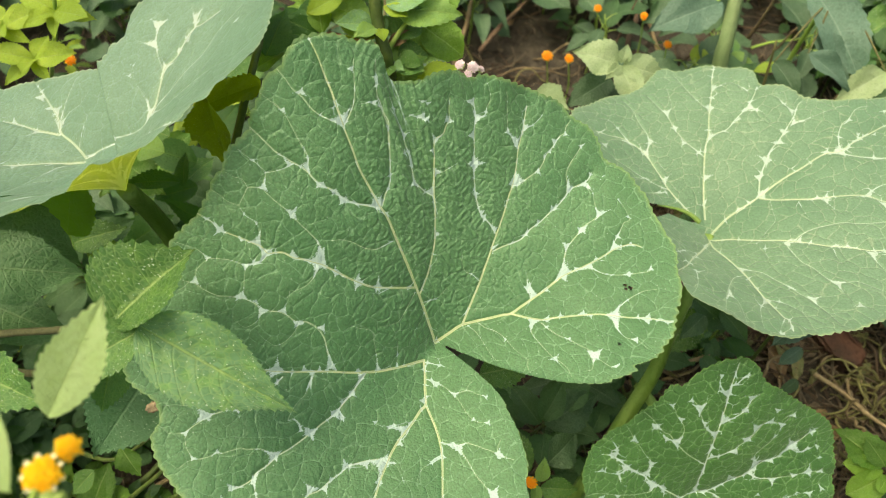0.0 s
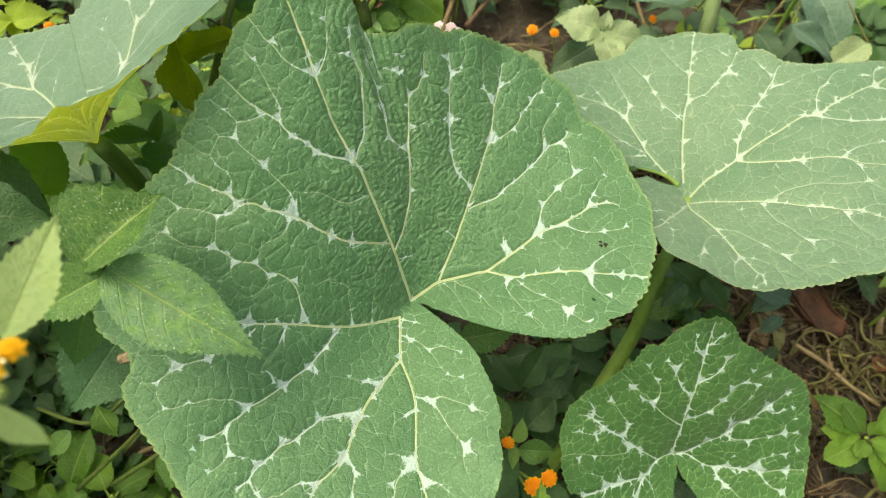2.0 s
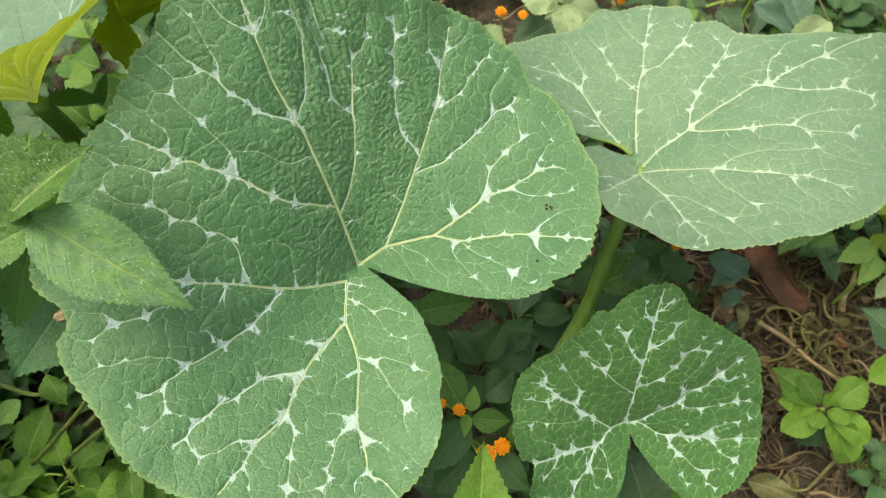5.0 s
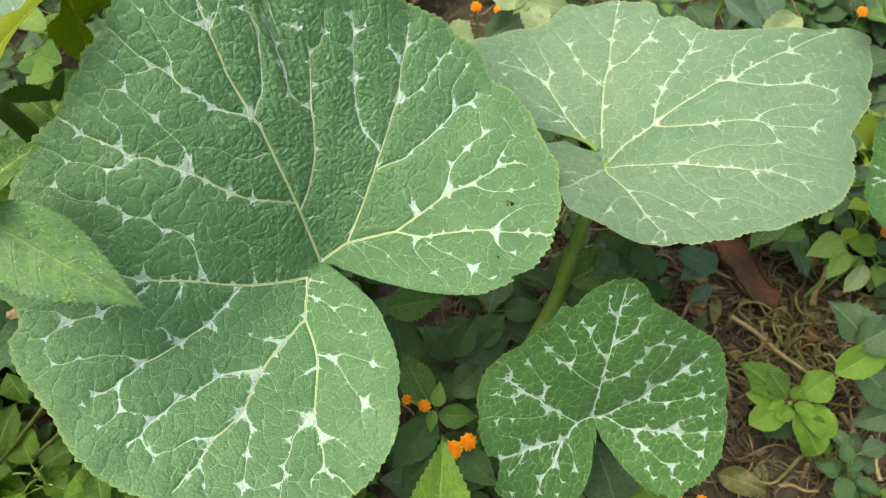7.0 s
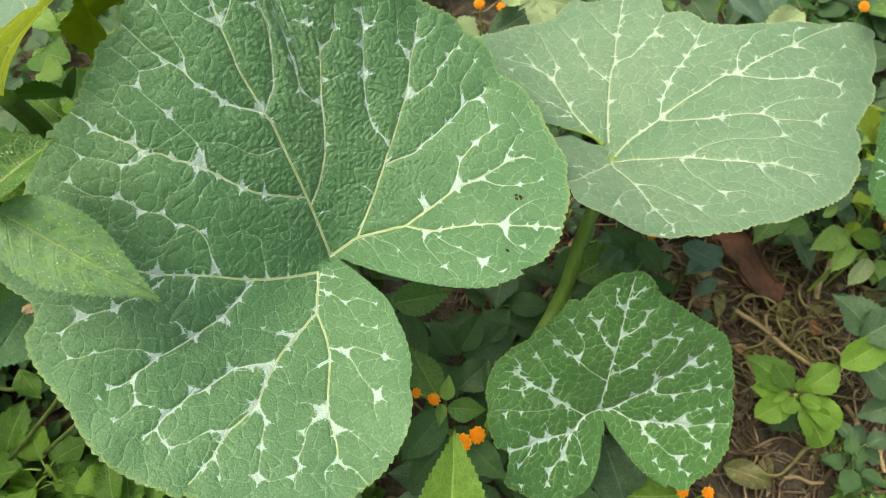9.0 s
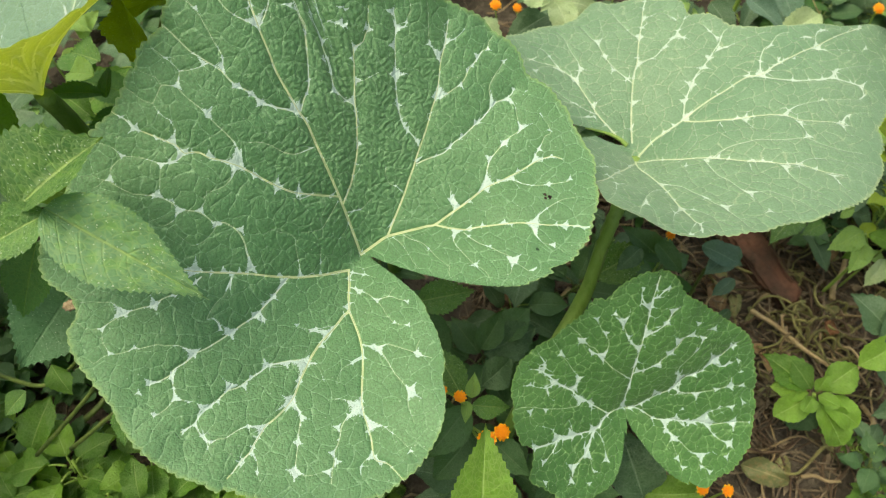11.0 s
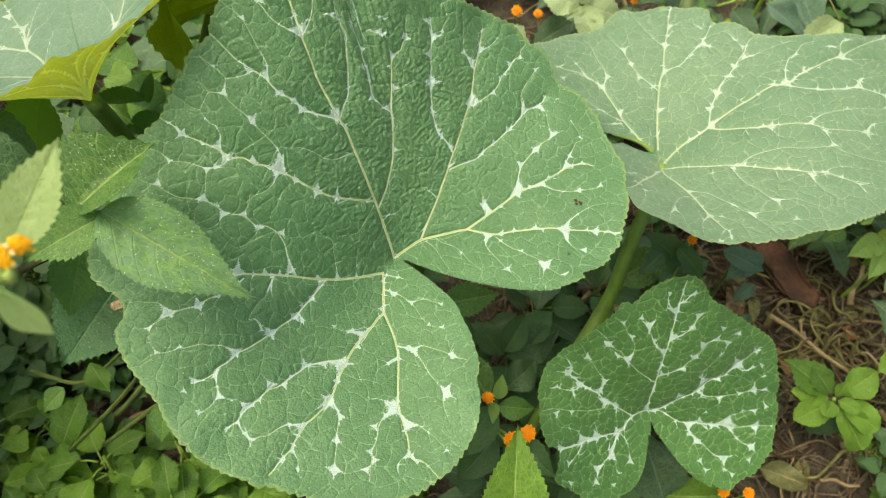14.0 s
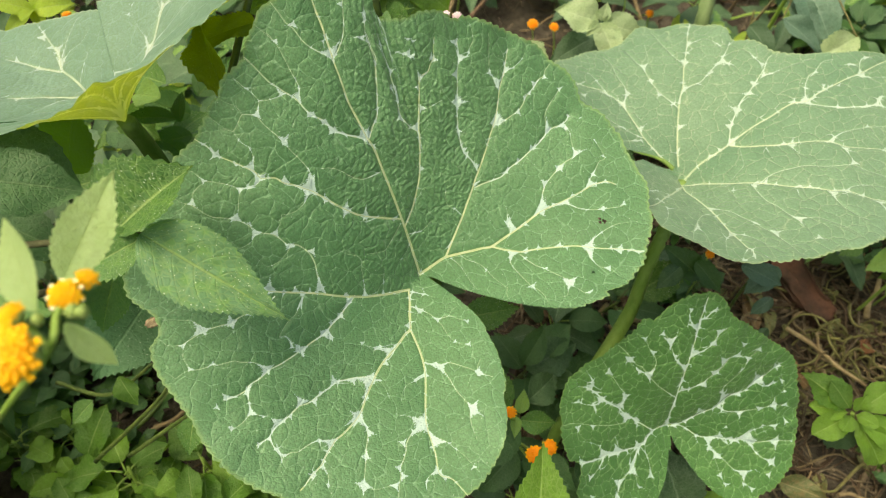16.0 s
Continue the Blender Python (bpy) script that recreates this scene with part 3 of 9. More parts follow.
big_blade.rim(-13.7, 77.4, -11.4, 82.7, -7.8, 90.2, -7.5, 85.6, -4.7, 96.3, -2.9, 100.4, -0.4, 102.9, 1.7, 107.0, 5.0, 111.3, 8.0, 114.2, 12.2, 119.2, 15.6, 122.6, 17.1, 123.1, 21.5, 129.9, 24.1, 131.7, 26.2, 131.0, 28.9, 132.4, 30.8, 133.0, 33.5, 134.5, 35.7, 137.1, 38.5, 137.0, 41.1, 138.9, 43.5, 139.5, 46.0, 137.9, 48.2, 136.4, 49.6, 137.6, 51.5, 141.4, 53.7, 143.1, 56.5, 144.2, 59.4, 143.2, 61.9, 143.5)
big_blade.rim(62.8, 145.5, 65.3, 145.8, 68.9, 143.3, 71.3, 143.4, 74.3, 142.3, 76.5, 141.2, 80.1, 140.0, 83.1, 139.6, 85.2, 138.9, 87.1, 135.5, 88.6, 135.3, 90.0, 136.7, 92.1, 136.7, 94.2, 135.5, 96.9, 134.1, 99.0, 131.3, 101.0, 130.3, 103.6, 131.1, 105.5, 132.2, 106.9, 133.0, 107.2, 147.5, 109.1, 150.0, 110.6, 151.2, 112.2, 151.1, 113.2, 153.7, 115.1, 156.4, 117.7, 159.1, 119.9, 161.0, 121.5, 160.5, 122.8, 158.9, 124.3, 157.1, 125.1, 153.9, 127.3, 154.5, 129.0, 153.8, 130.7, 149.9, 132.2, 148.3, 133.8, 145.5)
big_blade.rim(135.3, 143.2, 136.3, 141.7, 139.9, 142.1, 142.2, 142.5, 144.6, 138.5, 146.7, 140.0, 148.9, 138.6, 151.3, 138.0, 154.0, 137.4, 156.9, 140.2, 159.9, 143.2, 162.4, 143.7, 164.9, 143.6, 168.7, 146.3)
big_blade.rim(-178.5, 155.1, -174.6, 153.9, -172.1, 147.7, -171.0, 143.0, -169.2, 141.1, -167.0, 140.6, -165.8, 142.6, -164.7, 146.5, -161.9, 147.0, -158.6, 146.3, -154.7, 143.6, -149.1, 140.9, -145.3, 142.2, -141.0, 142.3, -136.4, 140.8, -131.2, 138.2, -127.8, 134.7, -124.0, 134.5)
big_blade.rim(-92.6, 117.2, -88.7, 112.5, -85.1, 108.1, -81.0, 102.8, -76.7, 95.5, -72.1, 87.1, -68.0, 78.3, -66.4, 70.7, -62.0, 64.3, -58.3, 57.3, -54.4, 49.6, -51.8, 42.3)
big_blade.vein(1.3, -0.5, -0.7, -7.4, 13.4, -14.2, 26.5, -23.2, 42.5, -28.8, 52.2, -34.7, 62.6, -39.4, 68, -44.1, 74.8, -48.9, 81.5, -51.8, 86.3, -54.7, 92.8, -58.8, 101, -59.9, 103.7)
big_blade.vein(0.9, -59.6, 103.2, -62, 108.4, -65.9, 117.2, -69.3, 123.6, -72.7, 130.8, -75.5, 135.7, -77.6, 138.8)
big_blade.vein(0.6, -59.8, 103.9, -64.6, 104.3, -70, 106, -74.7, 108.5, -79.2, 113.2, -83.6, 116.2, -87, 120.3, -90.8, 124.3)
big_blade.vein(0.6, -59.7, 102.9, -57.3, 107.4, -55.4, 113.9, -55.5, 120.2, -56.1, 125, -56.7, 132.3)
big_blade.vein(0.4, -87.7, 106.2, -93.3, 110.2, -98.3, 113.5)
big_blade.vein(0.6, -36.1, 95.5, -37.2, 102.4, -38.4, 107.4, -40.7, 111.4, -43.3, 116.1, -44.4, 120.5, -45.5, 127.9, -46.1, 134)
big_blade.vein(0.4, -19, 112.1, -22.8, 112.3, -25.9, 113.1)
big_blade.vein(0.4, 11.9, 117.4, 16.3, 118.6, 17.2, 122.7, 18.9, 127.2, 17.4, 132.5, 15.2, 136.3)
big_blade.vein(0.3, -43.9, 116.1, -48.8, 114.3, -52.9, 113)
big_blade.star(-57.3, 127.3, -59.9, 127.7, -56.6, 129.9, -56.1, 125.8)
big_blade.star(-80.1, 115.6, -83.1, 114.6, -79.4, 117.3, -76.7, 113.4)
big_blade.star(-87.7, 106.2, -89.5, 107, -87.1, 108.6, -85.7, 104.6)
big_blade.star(-93.5, 92.6, -92.8, 94.8, -94.2, 90.6)
big_blade.star(7.8, 124, 3.4, 123.8, 9.2, 126.9, 10.4, 121.6)
big_blade.star(-19.1, 112.4, -23.8, 112.7, -18.7, 115.6, -17.2, 109.2)
big_blade.star(-20.3, 119.3, -22.1, 119.5, -18.1, 120.2, -20.2, 118)
big_blade.star(-6.3, 113.5, -7.6, 110.1, -3, 113.5, -5.9, 116.3)
big_blade.vein(0.5, -75.6, 81.2, -75.9, 87.7, -79.7, 93.7, -83.2, 99.5, -86, 103.9, -88.5, 107)
big_blade.vein(0.4, -88.5, 107, -92, 110.3)
big_blade.vein(0.8, -39.4, 67.2, -46.1, 67.8, -51.8, 68.3, -57.7, 69.8, -62.7, 73.2, -68.9, 75.4, -72.5, 77.9, -76.2, 81.5, -79.7, 83.5, -82.8, 84.9, -86.1, 86.7, -90.3, 89, -94.5, 92.7, -98.4, 96.2, -101.9, 99.2)
big_blade.vein(0.5, -66.5, 39.3, -67.6, 44.9, -69.8, 49.3, -74, 53.5, -78.4, 57.1, -82.2, 60.8, -86, 64, -90.2, 67.1, -93.7, 70.2, -95.4, 72.6, -95.1, 75.5, -94.4, 79.2, -97.6, 82.5, -101.8, 85.4, -106.8, 89.1)
big_blade.vein(0.4, -94.4, 79.2, -90.2, 80.2, -86, 81.8, -83.2, 83.7)
big_blade.vein(0.4, -95.4, 72.1, -98.4, 72.4, -101.9, 72.2, -103.7, 68.5, -105.4, 64.3, -103.6, 61.2, -100.8, 58.6, -98.4, 57.3, -96.6, 54.2, -95.9, 49.2)
big_blade.vein(0.35, -101.9, 72.2, -104.6, 75.6, -108.8, 77.1, -112.3, 78.9)
big_blade.vein(0.35, -105.4, 64.3, -110, 65.8, -114.7, 69.3, -118.2, 71.6)
big_blade.vein(0.3, -104.6, 75.6, -105.1, 78.7)
big_blade.vein(0.5, -31.1, 51.7, -35.5, 49.2, -40.3, 47, -45.1, 47, -49.6, 48.5, -53.6, 49.9, -58.1, 50.5, -63.2, 49.9)
big_blade.vein(0.9, -16.2, 28.9, -22.8, 28.5, -30.1, 28.4, -36.5, 28.3, -42.6, 28.9, -48, 30.5, -53.8, 32.7, -59.7, 35.4, -64.8, 37.6, -66.6, 38.5, -71.5, 39.7, -76.4, 40.9, -80.8, 41.6, -85.1, 43.6, -89.1, 43.6, -92.2, 43.2, -95.5, 46.3, -98.6, 47.6, -102.1, 49, -104.9, 50.1, -109.2, 51.7, -113.4, 53.3, -117.3, 56.9, -122, 59.7, -123.7, 60.9)
big_blade.vein(0.45, -92.6, 42.4, -94.4, 40.1, -98.4, 38.4, -102, 37.8, -105.5, 38.7, -110.2, 40, -114.1, 40.4, -118.4, 40.8, -121.2, 42.8, -123.5, 44.7, -127.8, 45.9, -132.5, 47.7)
big_blade.vein(0.4, -102, 37.8, -102.4, 31.5, -102.4, 25.2)
big_blade.vein(0.35, -70.4, 33.1, -71.4, 31.7, -74.5, 28.4, -79.4, 26.1, -81.8, 26, -82.3, 22.1, -83.9, 18.2)
big_blade.vein(0.6, -58.3, -12.3, -60.9, -7.5, -63, -2.7, -64.1, 1.9, -65.7, 5.3, -68.2, 8.4, -71.2, 10.4, -74.4, 11.6, -76.8, 10.7, -79.3, 11.9, -82.4, 14.4, -85.8, 16.1, -88.9, 16.5, -92, 16.9, -94.4, 17.8, -97.2, 19.8, -99.6, 21.2, -102.4, 22.4, -106.2, 23.1, -110.2, 23.3, -113.7, 23.5, -117.2, 24.9, -120.7, 26.9, -124.3, 29.1, -126.6, 29.8)
big_blade.vein(0.4, -124.3, 29.1, -123.8, 32.3, -123.6, 34.8, -121.9, 37.3, -118.8, 40.3)
big_blade.vein(0.35, -126.6, 29.8, -129, 27.3, -131.4, 26.1)
big_blade.vein(0.3, -126.6, 29.8, -129.7, 30.8, -132.1, 32.8, -132.1, 36)
big_blade.vein(0.3, -96, 12.2, -98.8, 10.1, -101.9, 9.2, -105.4, 12, -107.8, 15)
big_blade.vein(0.3, -76.8, 10.7, -79.2, 6.7, -82.8, 2.7, -87.6, 0.5, -91.2, 2.5, -93.6, 4.5, -97.2, 8.1)
big_blade.vein(1.2, -8.4, -9.9, -14, -10.9, -21.6, -12.4, -29, -13.4, -36.2, -14.1, -43.1, -14.1, -49.9, -13.9, -55.2, -13.4, -62.9, -12.6, -70.5, -12.4, -77.9, -12.2, -84.7, -11.9, -91.2, -11.2, -96, -9.9, -100.7, -7.9, -107.8, -5.3)
big_blade.vein(0.4, -35.7, -12.7, -37.3, -4.2, -38.8, 1.4, -39.4, 5.5, -42.2, 7.3, -47.6, 8.2, -51.6, 9.6)
big_blade.vein(0.35, -24.7, -12.5, -24.8, -6.7, -25.3, 2)
big_blade.vein(0.8, -41.8, -13.8, -43.1, -15.5, -46.6, -19.7, -50.3, -24.7, -53.6, -28, -57, -32, -61.3, -35.4, -65, -37.7, -68.7, -40.5, -70.4, -41.5, -73.6, -43.8, -77.2, -46, -80.7, -48.1, -83.8, -49.5, -86.2, -50.7, -90, -54.3, -94.6, -57.1, -96.3, -59.5, -99, -61.4, -102.4, -62.9, -106.9, -64.2)
big_blade.vein(0.45, -96.2, -59.4, -95.2, -65.1, -94.3, -70, -96, -72.3, -98.1, -74.6, -100.3, -76.1, -101.8, -77.2)
big_blade.vein(0.4, -94.3, -70, -90.3, -71.4, -88.6, -71.8)
big_blade.vein(0.45, -86.1, -50.1, -90.1, -48.2, -93.7, -46.5, -99.6, -46.3, -102.4, -45.7, -106.5, -46.6, -110.3, -47.5, -112.2, -47.2, -116.7, -49, -121.2, -49.7, -122.4, -49.4, -124.1, -46.9, -125.6, -44.4, -126.3, -40.7, -125.9, -38.2)
big_blade.vein(0.3, -122.4, -49.4, -125.7, -51, -129, -53.4, -131.4, -51.6, -133.7, -50.3)
big_blade.vein(0.35, -125.9, -37.7, -128.7, -38.1, -132.8, -38.1, -135.7, -36, -138.1, -34.3)
big_blade.vein(0.6, -83.9, -14.3, -87.4, -17.7, -90.9, -20.3, -95.6, -22.6, -99.1, -23.9, -102.6, -25.9, -104.8, -27.7, -108.3, -28.4, -112.9, -29.8, -116.3, -31.1, -119.3, -32.8, -121.9, -34.5, -126, -37.4)
big_blade.vein(0.35, -116.3, -30.8, -119.4, -28.2, -122.7, -26.2, -126.9, -26.1, -131.1, -25.6, -136.2, -26.1)
big_blade.vein(0.35, -74.9, -39.5, -75.7, -36.3, -78.6, -34.1, -81, -34.6, -79.9, -31.5, -77.6, -27.6, -75.2, -24.9, -73.3, -23.1, -71.6, -18.3, -69.9, -15.1)
big_blade.vein(0.35, -56.2, -31.2, -53.7, -37.5)
big_blade.vein(1.1, -8.4, -9.9, -8.8, -16.9, -9.9, -24.3, -10.6, -31.6, -13.6, -34.4, -17.1, -38.5, -20.9, -42.6, -25.2, -46.6, -28.6, -50.6, -31.3, -54.4, -33.5, -58.3, -35.7, -62.1, -37.6, -65.8, -39.4, -70, -41, -73.2, -44, -76.7, -47.8, -80.2, -51.5, -83.1, -53.9, -84.6, -56.3, -88, -59.2, -92.1, -60.5, -94.8, -63.3, -97.6, -66.1, -100.1, -69, -103.7, -71.3, -105.8)
big_blade.vein(0.7, -32.2, -55.7, -36.2, -55.8, -42.8, -56.1, -48.8, -57.1, -52.4, -57.7, -56.4, -60.6, -60.6, -62.9, -64.3, -65.7, -67.2, -67.3, -71.1, -68.3, -73.9, -70.6, -76.7, -73.1, -79.7, -75.1, -81.9, -76.9, -84.2, -79.6, -85.7, -82.1, -88.6, -83.6, -91.5, -85.3)
big_blade.vein(0.5, -85.5, -81.9, -83.7, -85.6, -81.3, -88.5, -78.8, -90.5, -75.4, -88.9, -71.9, -88.7, -68.4, -86.6, -63.7, -84.5, -60.1, -84.3, -55.9, -84.6)
big_blade.vein(0.3, -78.8, -90.5, -80.3, -93.6, -82, -96.4)
big_blade.vein(0.4, -60.5, -94.5, -58.5, -98.8, -57.9, -101.5, -58.3, -106)
big_blade.vein(0.55, -41, -73.8, -39, -78, -37.7, -81.2, -38.5, -85.2, -39.5, -89.9, -39.5, -92.2, -40.3, -96.8, -41, -101.4, -41.5, -104.3)
big_blade.vein(0.35, -41.5, -104.3, -39.1, -106, -35.4, -106.6, -31.8, -105.9, -26.9, -104.9)
big_blade.vein(0.35, -22.5, -43.9, -30.6, -41.2, -34.7, -40.3, -38.8, -38.5)
big_blade.vein(0.3, -30.4, -57, -28.3, -59.6, -26.8, -63, -25.9, -66.1)
big_blade.vein(0.9, -10.6, -31.6, -8.8, -37.2, -7.2, -42.8, -6.3, -48.2, -6.1, -53.6, -6.8, -60.1, -7.7, -66.5, -8.3, -71.5, -8.8, -76.5, -8.3, -81.4, -7.3, -85, -6.7, -88.6, -5.9, -92.2, -5.7, -96.9, -5.3, -99.7, -3.9, -101.6, 0.4, -102.7, 3.9, -106.2, 7.3, -110.4)
big_blade.vein(0.55, -10.1, -77.5, -13.5, -79.9, -16.7, -82.8, -19.3, -86.6, -20.2, -90.6, -21.6, -94.1, -23.5, -97.7, -23.8, -101.4, -24.9, -105, -25.5, -110)
big_blade.vein(0.55, -6.5, -48.9, -2.5, -49.5, 1.3, -50, 5.3, -48.6, 9.1, -49.4, 12.9, -50.7, 16.6, -52, 18.4, -53.3, 21.4, -54, 25, -55.1)
big_blade.vein(0.35, 18, -52.5, 19.4, -48.8, 21, -46.1)
big_blade.vein(0.55, 1.3, -50, 3.1, -53.4, 5.3, -57.8, 7.5, -62.5, 9.8, -65.5, 12, -68.7, 13.6, -70.5)
big_blade.vein(0.35, 12.3, -72, 11.9, -76.2, 12.8, -81.1, 13.7, -84.7)
big_blade.vein(0.4, -7.4, -84.3, -3.6, -84.8, -0.7, -86, 2.4, -88.4, 6.3, -91.5, 10.4, -96.2, 12.7, -99)
big_blade.vein(0.4, -10.1, -77.5, -13.3, -75.8, -17.1, -74.5, -23.5, -73.6)
big_blade.vein(0.3, -5.9, -99, -9.5, -101.2, -11.6, -103.5, -12.2, -107.6)
big_blade.vein(0.3, -6.4, -55.3, -11, -57.4, -16.4, -59.9, -19.2, -63.7, -20.1, -67.5)
big_blade.vein(0.35, -8, -10.8, -0.8, -12.4, 4.5, -14)
big_blade.vein(0.5, -8.5, -19.3, -4.4, -20.8, -0.4, -22.9, 3.4, -25.9, 7.5, -25, 10.2, -24.4, 14.1, -25.9, 17.9, -26.8)
big_blade.vein(0.4, 3.4, -26.4, 5.7, -30.2, 7.4, -34.4, 10.2, -38, 13.2, -39.1, 16.6, -39.1)
big_blade.vein(0.3, 9.4, -24.4, 11.3, -21.5, 14.3, -19.2)
big_blade.vein(1.2, -0.5, -0.7, 6.3, 4.2, 12.7, 8.8, 20.8, 11.2, 28, 12.9, 33.7, 14.4, 38, 15.2, 43.9, 19.5, 49.7, 23.8, 55.6, 28.1, 61.6, 33, 64.5, 35.2, 69, 37.7, 73.3, 39.5, 78.6, 42.2, 83.7, 45, 88.2, 47.8, 92.7, 50.6, 97.1, 52.2, 101.4, 53, 105.4, 51.2)
big_blade.vein(0.9, 38, 15.2, 43.5, 13.5, 48.4, 12.4, 53, 11.9, 58.6, 13, 65.4, 13.8, 72.2, 14.5, 78.9, 14.9, 83.5, 14.4, 86.6, 14, 91.6, 13.2, 98, 13, 101.8, 12.6, 110.3, 11)
big_blade.vein(0.5, 48.6, 12.3, 46.1, 8.6, 46.4, 3.8, 48.6, -0.3, 50.7, -4, 52.8, -7.1, 56.2, -10.2, 58.3, -13.2, 58.9, -16.7)
big_blade.vein(0.5, 51.7, 10.3, 54.8, 6.7, 58.4, 3.5, 62.1, 1.9, 65.6, -0.7, 69.2, -2.9, 71.3, -5.1, 71.8, -6.9, 74.4, -9, 77.6, -12)
big_blade.vein(0.35, 71, -6.8, 69.2, -12.7, 65.4, -13.9)
big_blade.vein(0.45, 84, 13.1, 85.2, 8, 87, 3.7, 90.4, 1.8, 92.8, 1.1, 95.8, -2.6)
big_blade.vein(0.45, 86.9, 15.2, 88.2, 18.3, 91.3, 21.3, 94.2, 23.4, 97.1, 25.2, 101.4, 27.3, 106.7, 28)
big_blade.vein(0.5, 78.2, 41.1, 81.3, 38.4, 85.3, 36.6, 90.6, 35.8, 96.1, 36.2, 101.6, 37, 105.7, 37.8, 107.5, 41)
big_blade.vein(0.6, 64.2, 35, 65.4, 41.4, 66.5, 47.8, 67.9, 51.9, 70.9, 55.7, 74.1, 59.6, 75.9, 62.2, 78.7, 64.4, 83.4, 67.6, 85, 70.3)
big_blade.vein(0.4, 85.1, 71.2, 83.8, 76.8, 83.4, 82.6, 81.6, 85.5, 79.4, 87.4)
big_blade.vein(0.4, 90.9, 50.8, 93.7, 57, 96.1, 61.2, 98, 65.1, 101, 66.7, 100, 71.1, 98.2, 75.1, 96.9, 77.8)
big_blade.vein(0.4, 48, 22.7, 46.8, 29.1, 46.3, 35.4, 45.5, 38.5)
big_blade.vein(0.45, 20.6, 11.1, 24.7, 7.5, 28.8, 5.9, 32.7, 2.6, 36.1, -3.1, 39.6, -6.9, 41.5, -8.4)
big_blade.vein(0.35, 41.5, -8.4, 40.5, -12.9, 41.5, -16.5)
big_blade.vein(0.4, 16.2, 8.7, 20.3, 4.5, 22.7, -0.9, 24.8, -6, 27, -9.7)
big_blade.vein(0.9, 13.5, 9.4, 16.3, 17.1, 19.1, 24.8, 21.8, 32.4, 24, 40, 26.4, 47.6, 28, 53.7, 29.9, 59.7, 31.8, 65.8, 33.4, 71.9, 35.2, 79.4, 37.1, 85.5, 38.1, 91.5, 38.5, 97.4, 38.8, 103.9, 40.1, 110, 41.5, 115.4, 41.8, 121.3, 42.5, 127.3)
big_blade.vein(0.6, 36.9, 84.6, 42.5, 87.2, 47.2, 90.6, 51.3, 94, 53.5, 97.3, 55.6, 102, 58.8, 106, 60.7, 109.3, 62.9, 112.6, 66.2, 114.9, 67.1, 118.1, 69.4, 121.5)
big_blade.vein(0.5, 37.7, 105.2, 34.9, 108.2, 33.2, 110.8, 31.4, 112.8, 30.5, 117.4, 29.9, 123, 29.2, 128.5, 28.3, 132.5)
big_blade.vein(0.3, 41.1, 115.6, 46, 117.2, 50.8, 121.8, 53, 125.8, 53.2, 128.8)
big_blade.vein(0.7, 27.9, 49.2, 33.3, 51.8, 39.5, 54.1, 44, 56.4, 48.6, 61.5, 53.8, 65.3, 57.8, 69.2, 61.8, 73.1, 65.5, 76.7, 69.6, 82.2, 73.5, 85.6, 78.2, 87.7, 81.5, 90.1, 83.5, 94.1)
big_blade.vein(0.5, 69.2, 81.3, 68.9, 87.6, 68.2, 93.2, 70.8, 99.4, 74, 104.4, 76.6, 108.7)
big_blade.vein(0.7, 29, 58.8, 24.9, 63.8, 20.9, 67, 18.6, 69.7, 16.7, 74.1, 15.2, 78.7, 14.3, 82.8, 13.3, 88.3, 12.6, 94.3, 12, 100.6, 11.2, 108.7, 11, 116.8, 10.5, 121.3, 9.3, 125.9)
big_blade.vein(0.4, 21.6, 33.1, 16.8, 36.6, 13, 37.9, 10.3, 42.2, 10, 46.5)
big_blade.vein(0.85, -12.7, 26.1, -9.4, 35, -7.7, 43.7, -6.6, 52.3, -7, 59.2, -7.5, 64.6, -8.2, 71.4, -9.4, 76.7, -10, 83.3, -10.5, 88.6, -11.1, 95.1, -11.7, 101.6, -11.2, 103.5, -7, 106.5, -5.7, 110.7, -4, 113.7, -4.8, 117.4, -4.8, 124)
big_blade.vein(0.7, -9.6, 76.1, -13, 77.5, -17.4, 79.4, -20.4, 81.6, -22, 85.2, -23.6, 90.2, -25.2, 95.1, -27.5, 99.2, -28.8, 103.3, -30.2, 106.8, -32.5, 110.2, -34.5, 114, -36.8, 119.2)
big_blade.vein(0.75, -38.1, 68.2, -36.9, 73.6, -35.1, 77.8, -34.6, 81.8, -35.1, 88.1, -35.5, 93.1, -36.2, 98.1, -36.9, 103, -37.5, 107.9, -40.5, 112.2, -42.4, 116.3, -44, 118.4)
big_blade.vein(0.4, -10, 87, -6.2, 87.6, -1.8, 90.3, 2.6, 93.2)
big_blade.vein(0.4, -11.7, 20.8, -7.3, 22.1, -2.7, 23.3, 1.2, 27, 3.2, 29.5)
big_blade.vein(0.4, -16.2, 26.2, -19, 21.1, -22.5, 15, -25.3, 11.1, -29.7, 9.7, -36.1, 8.5)
big_blade.vein(0.3, -9.2, 16.1, -11, 11.5, -14.6, 6.9)
big_blade.star(-60.1, 104.5, -63.8, 107.5, -69.1, 105.5, -57.4, 108.6, -55.8, 113.2, -58.8, 100.6)
big_blade.star(-68.8, 75.1, -72.5, 77.6, -71.7, 73.7, -65.1, 73.5, -67.6, 77.2)
big_blade.star(-75.6, 81.6, -75.6, 87.7, -78.9, 84.7, -73.2, 78.7)
big_blade.star(-83.7, 84.7, -87.4, 86.5, -85.1, 82.6, -80.8, 83.5)
big_blade.star(-62.7, 72.8, -65.2, 74, -63.4, 71.3, -61, 74.8, -59.4, 71.8)
big_blade.star(-57.6, 69, -60.9, 71.1, -60.1, 66.6, -53.8, 68.5, -56.4, 72.2)
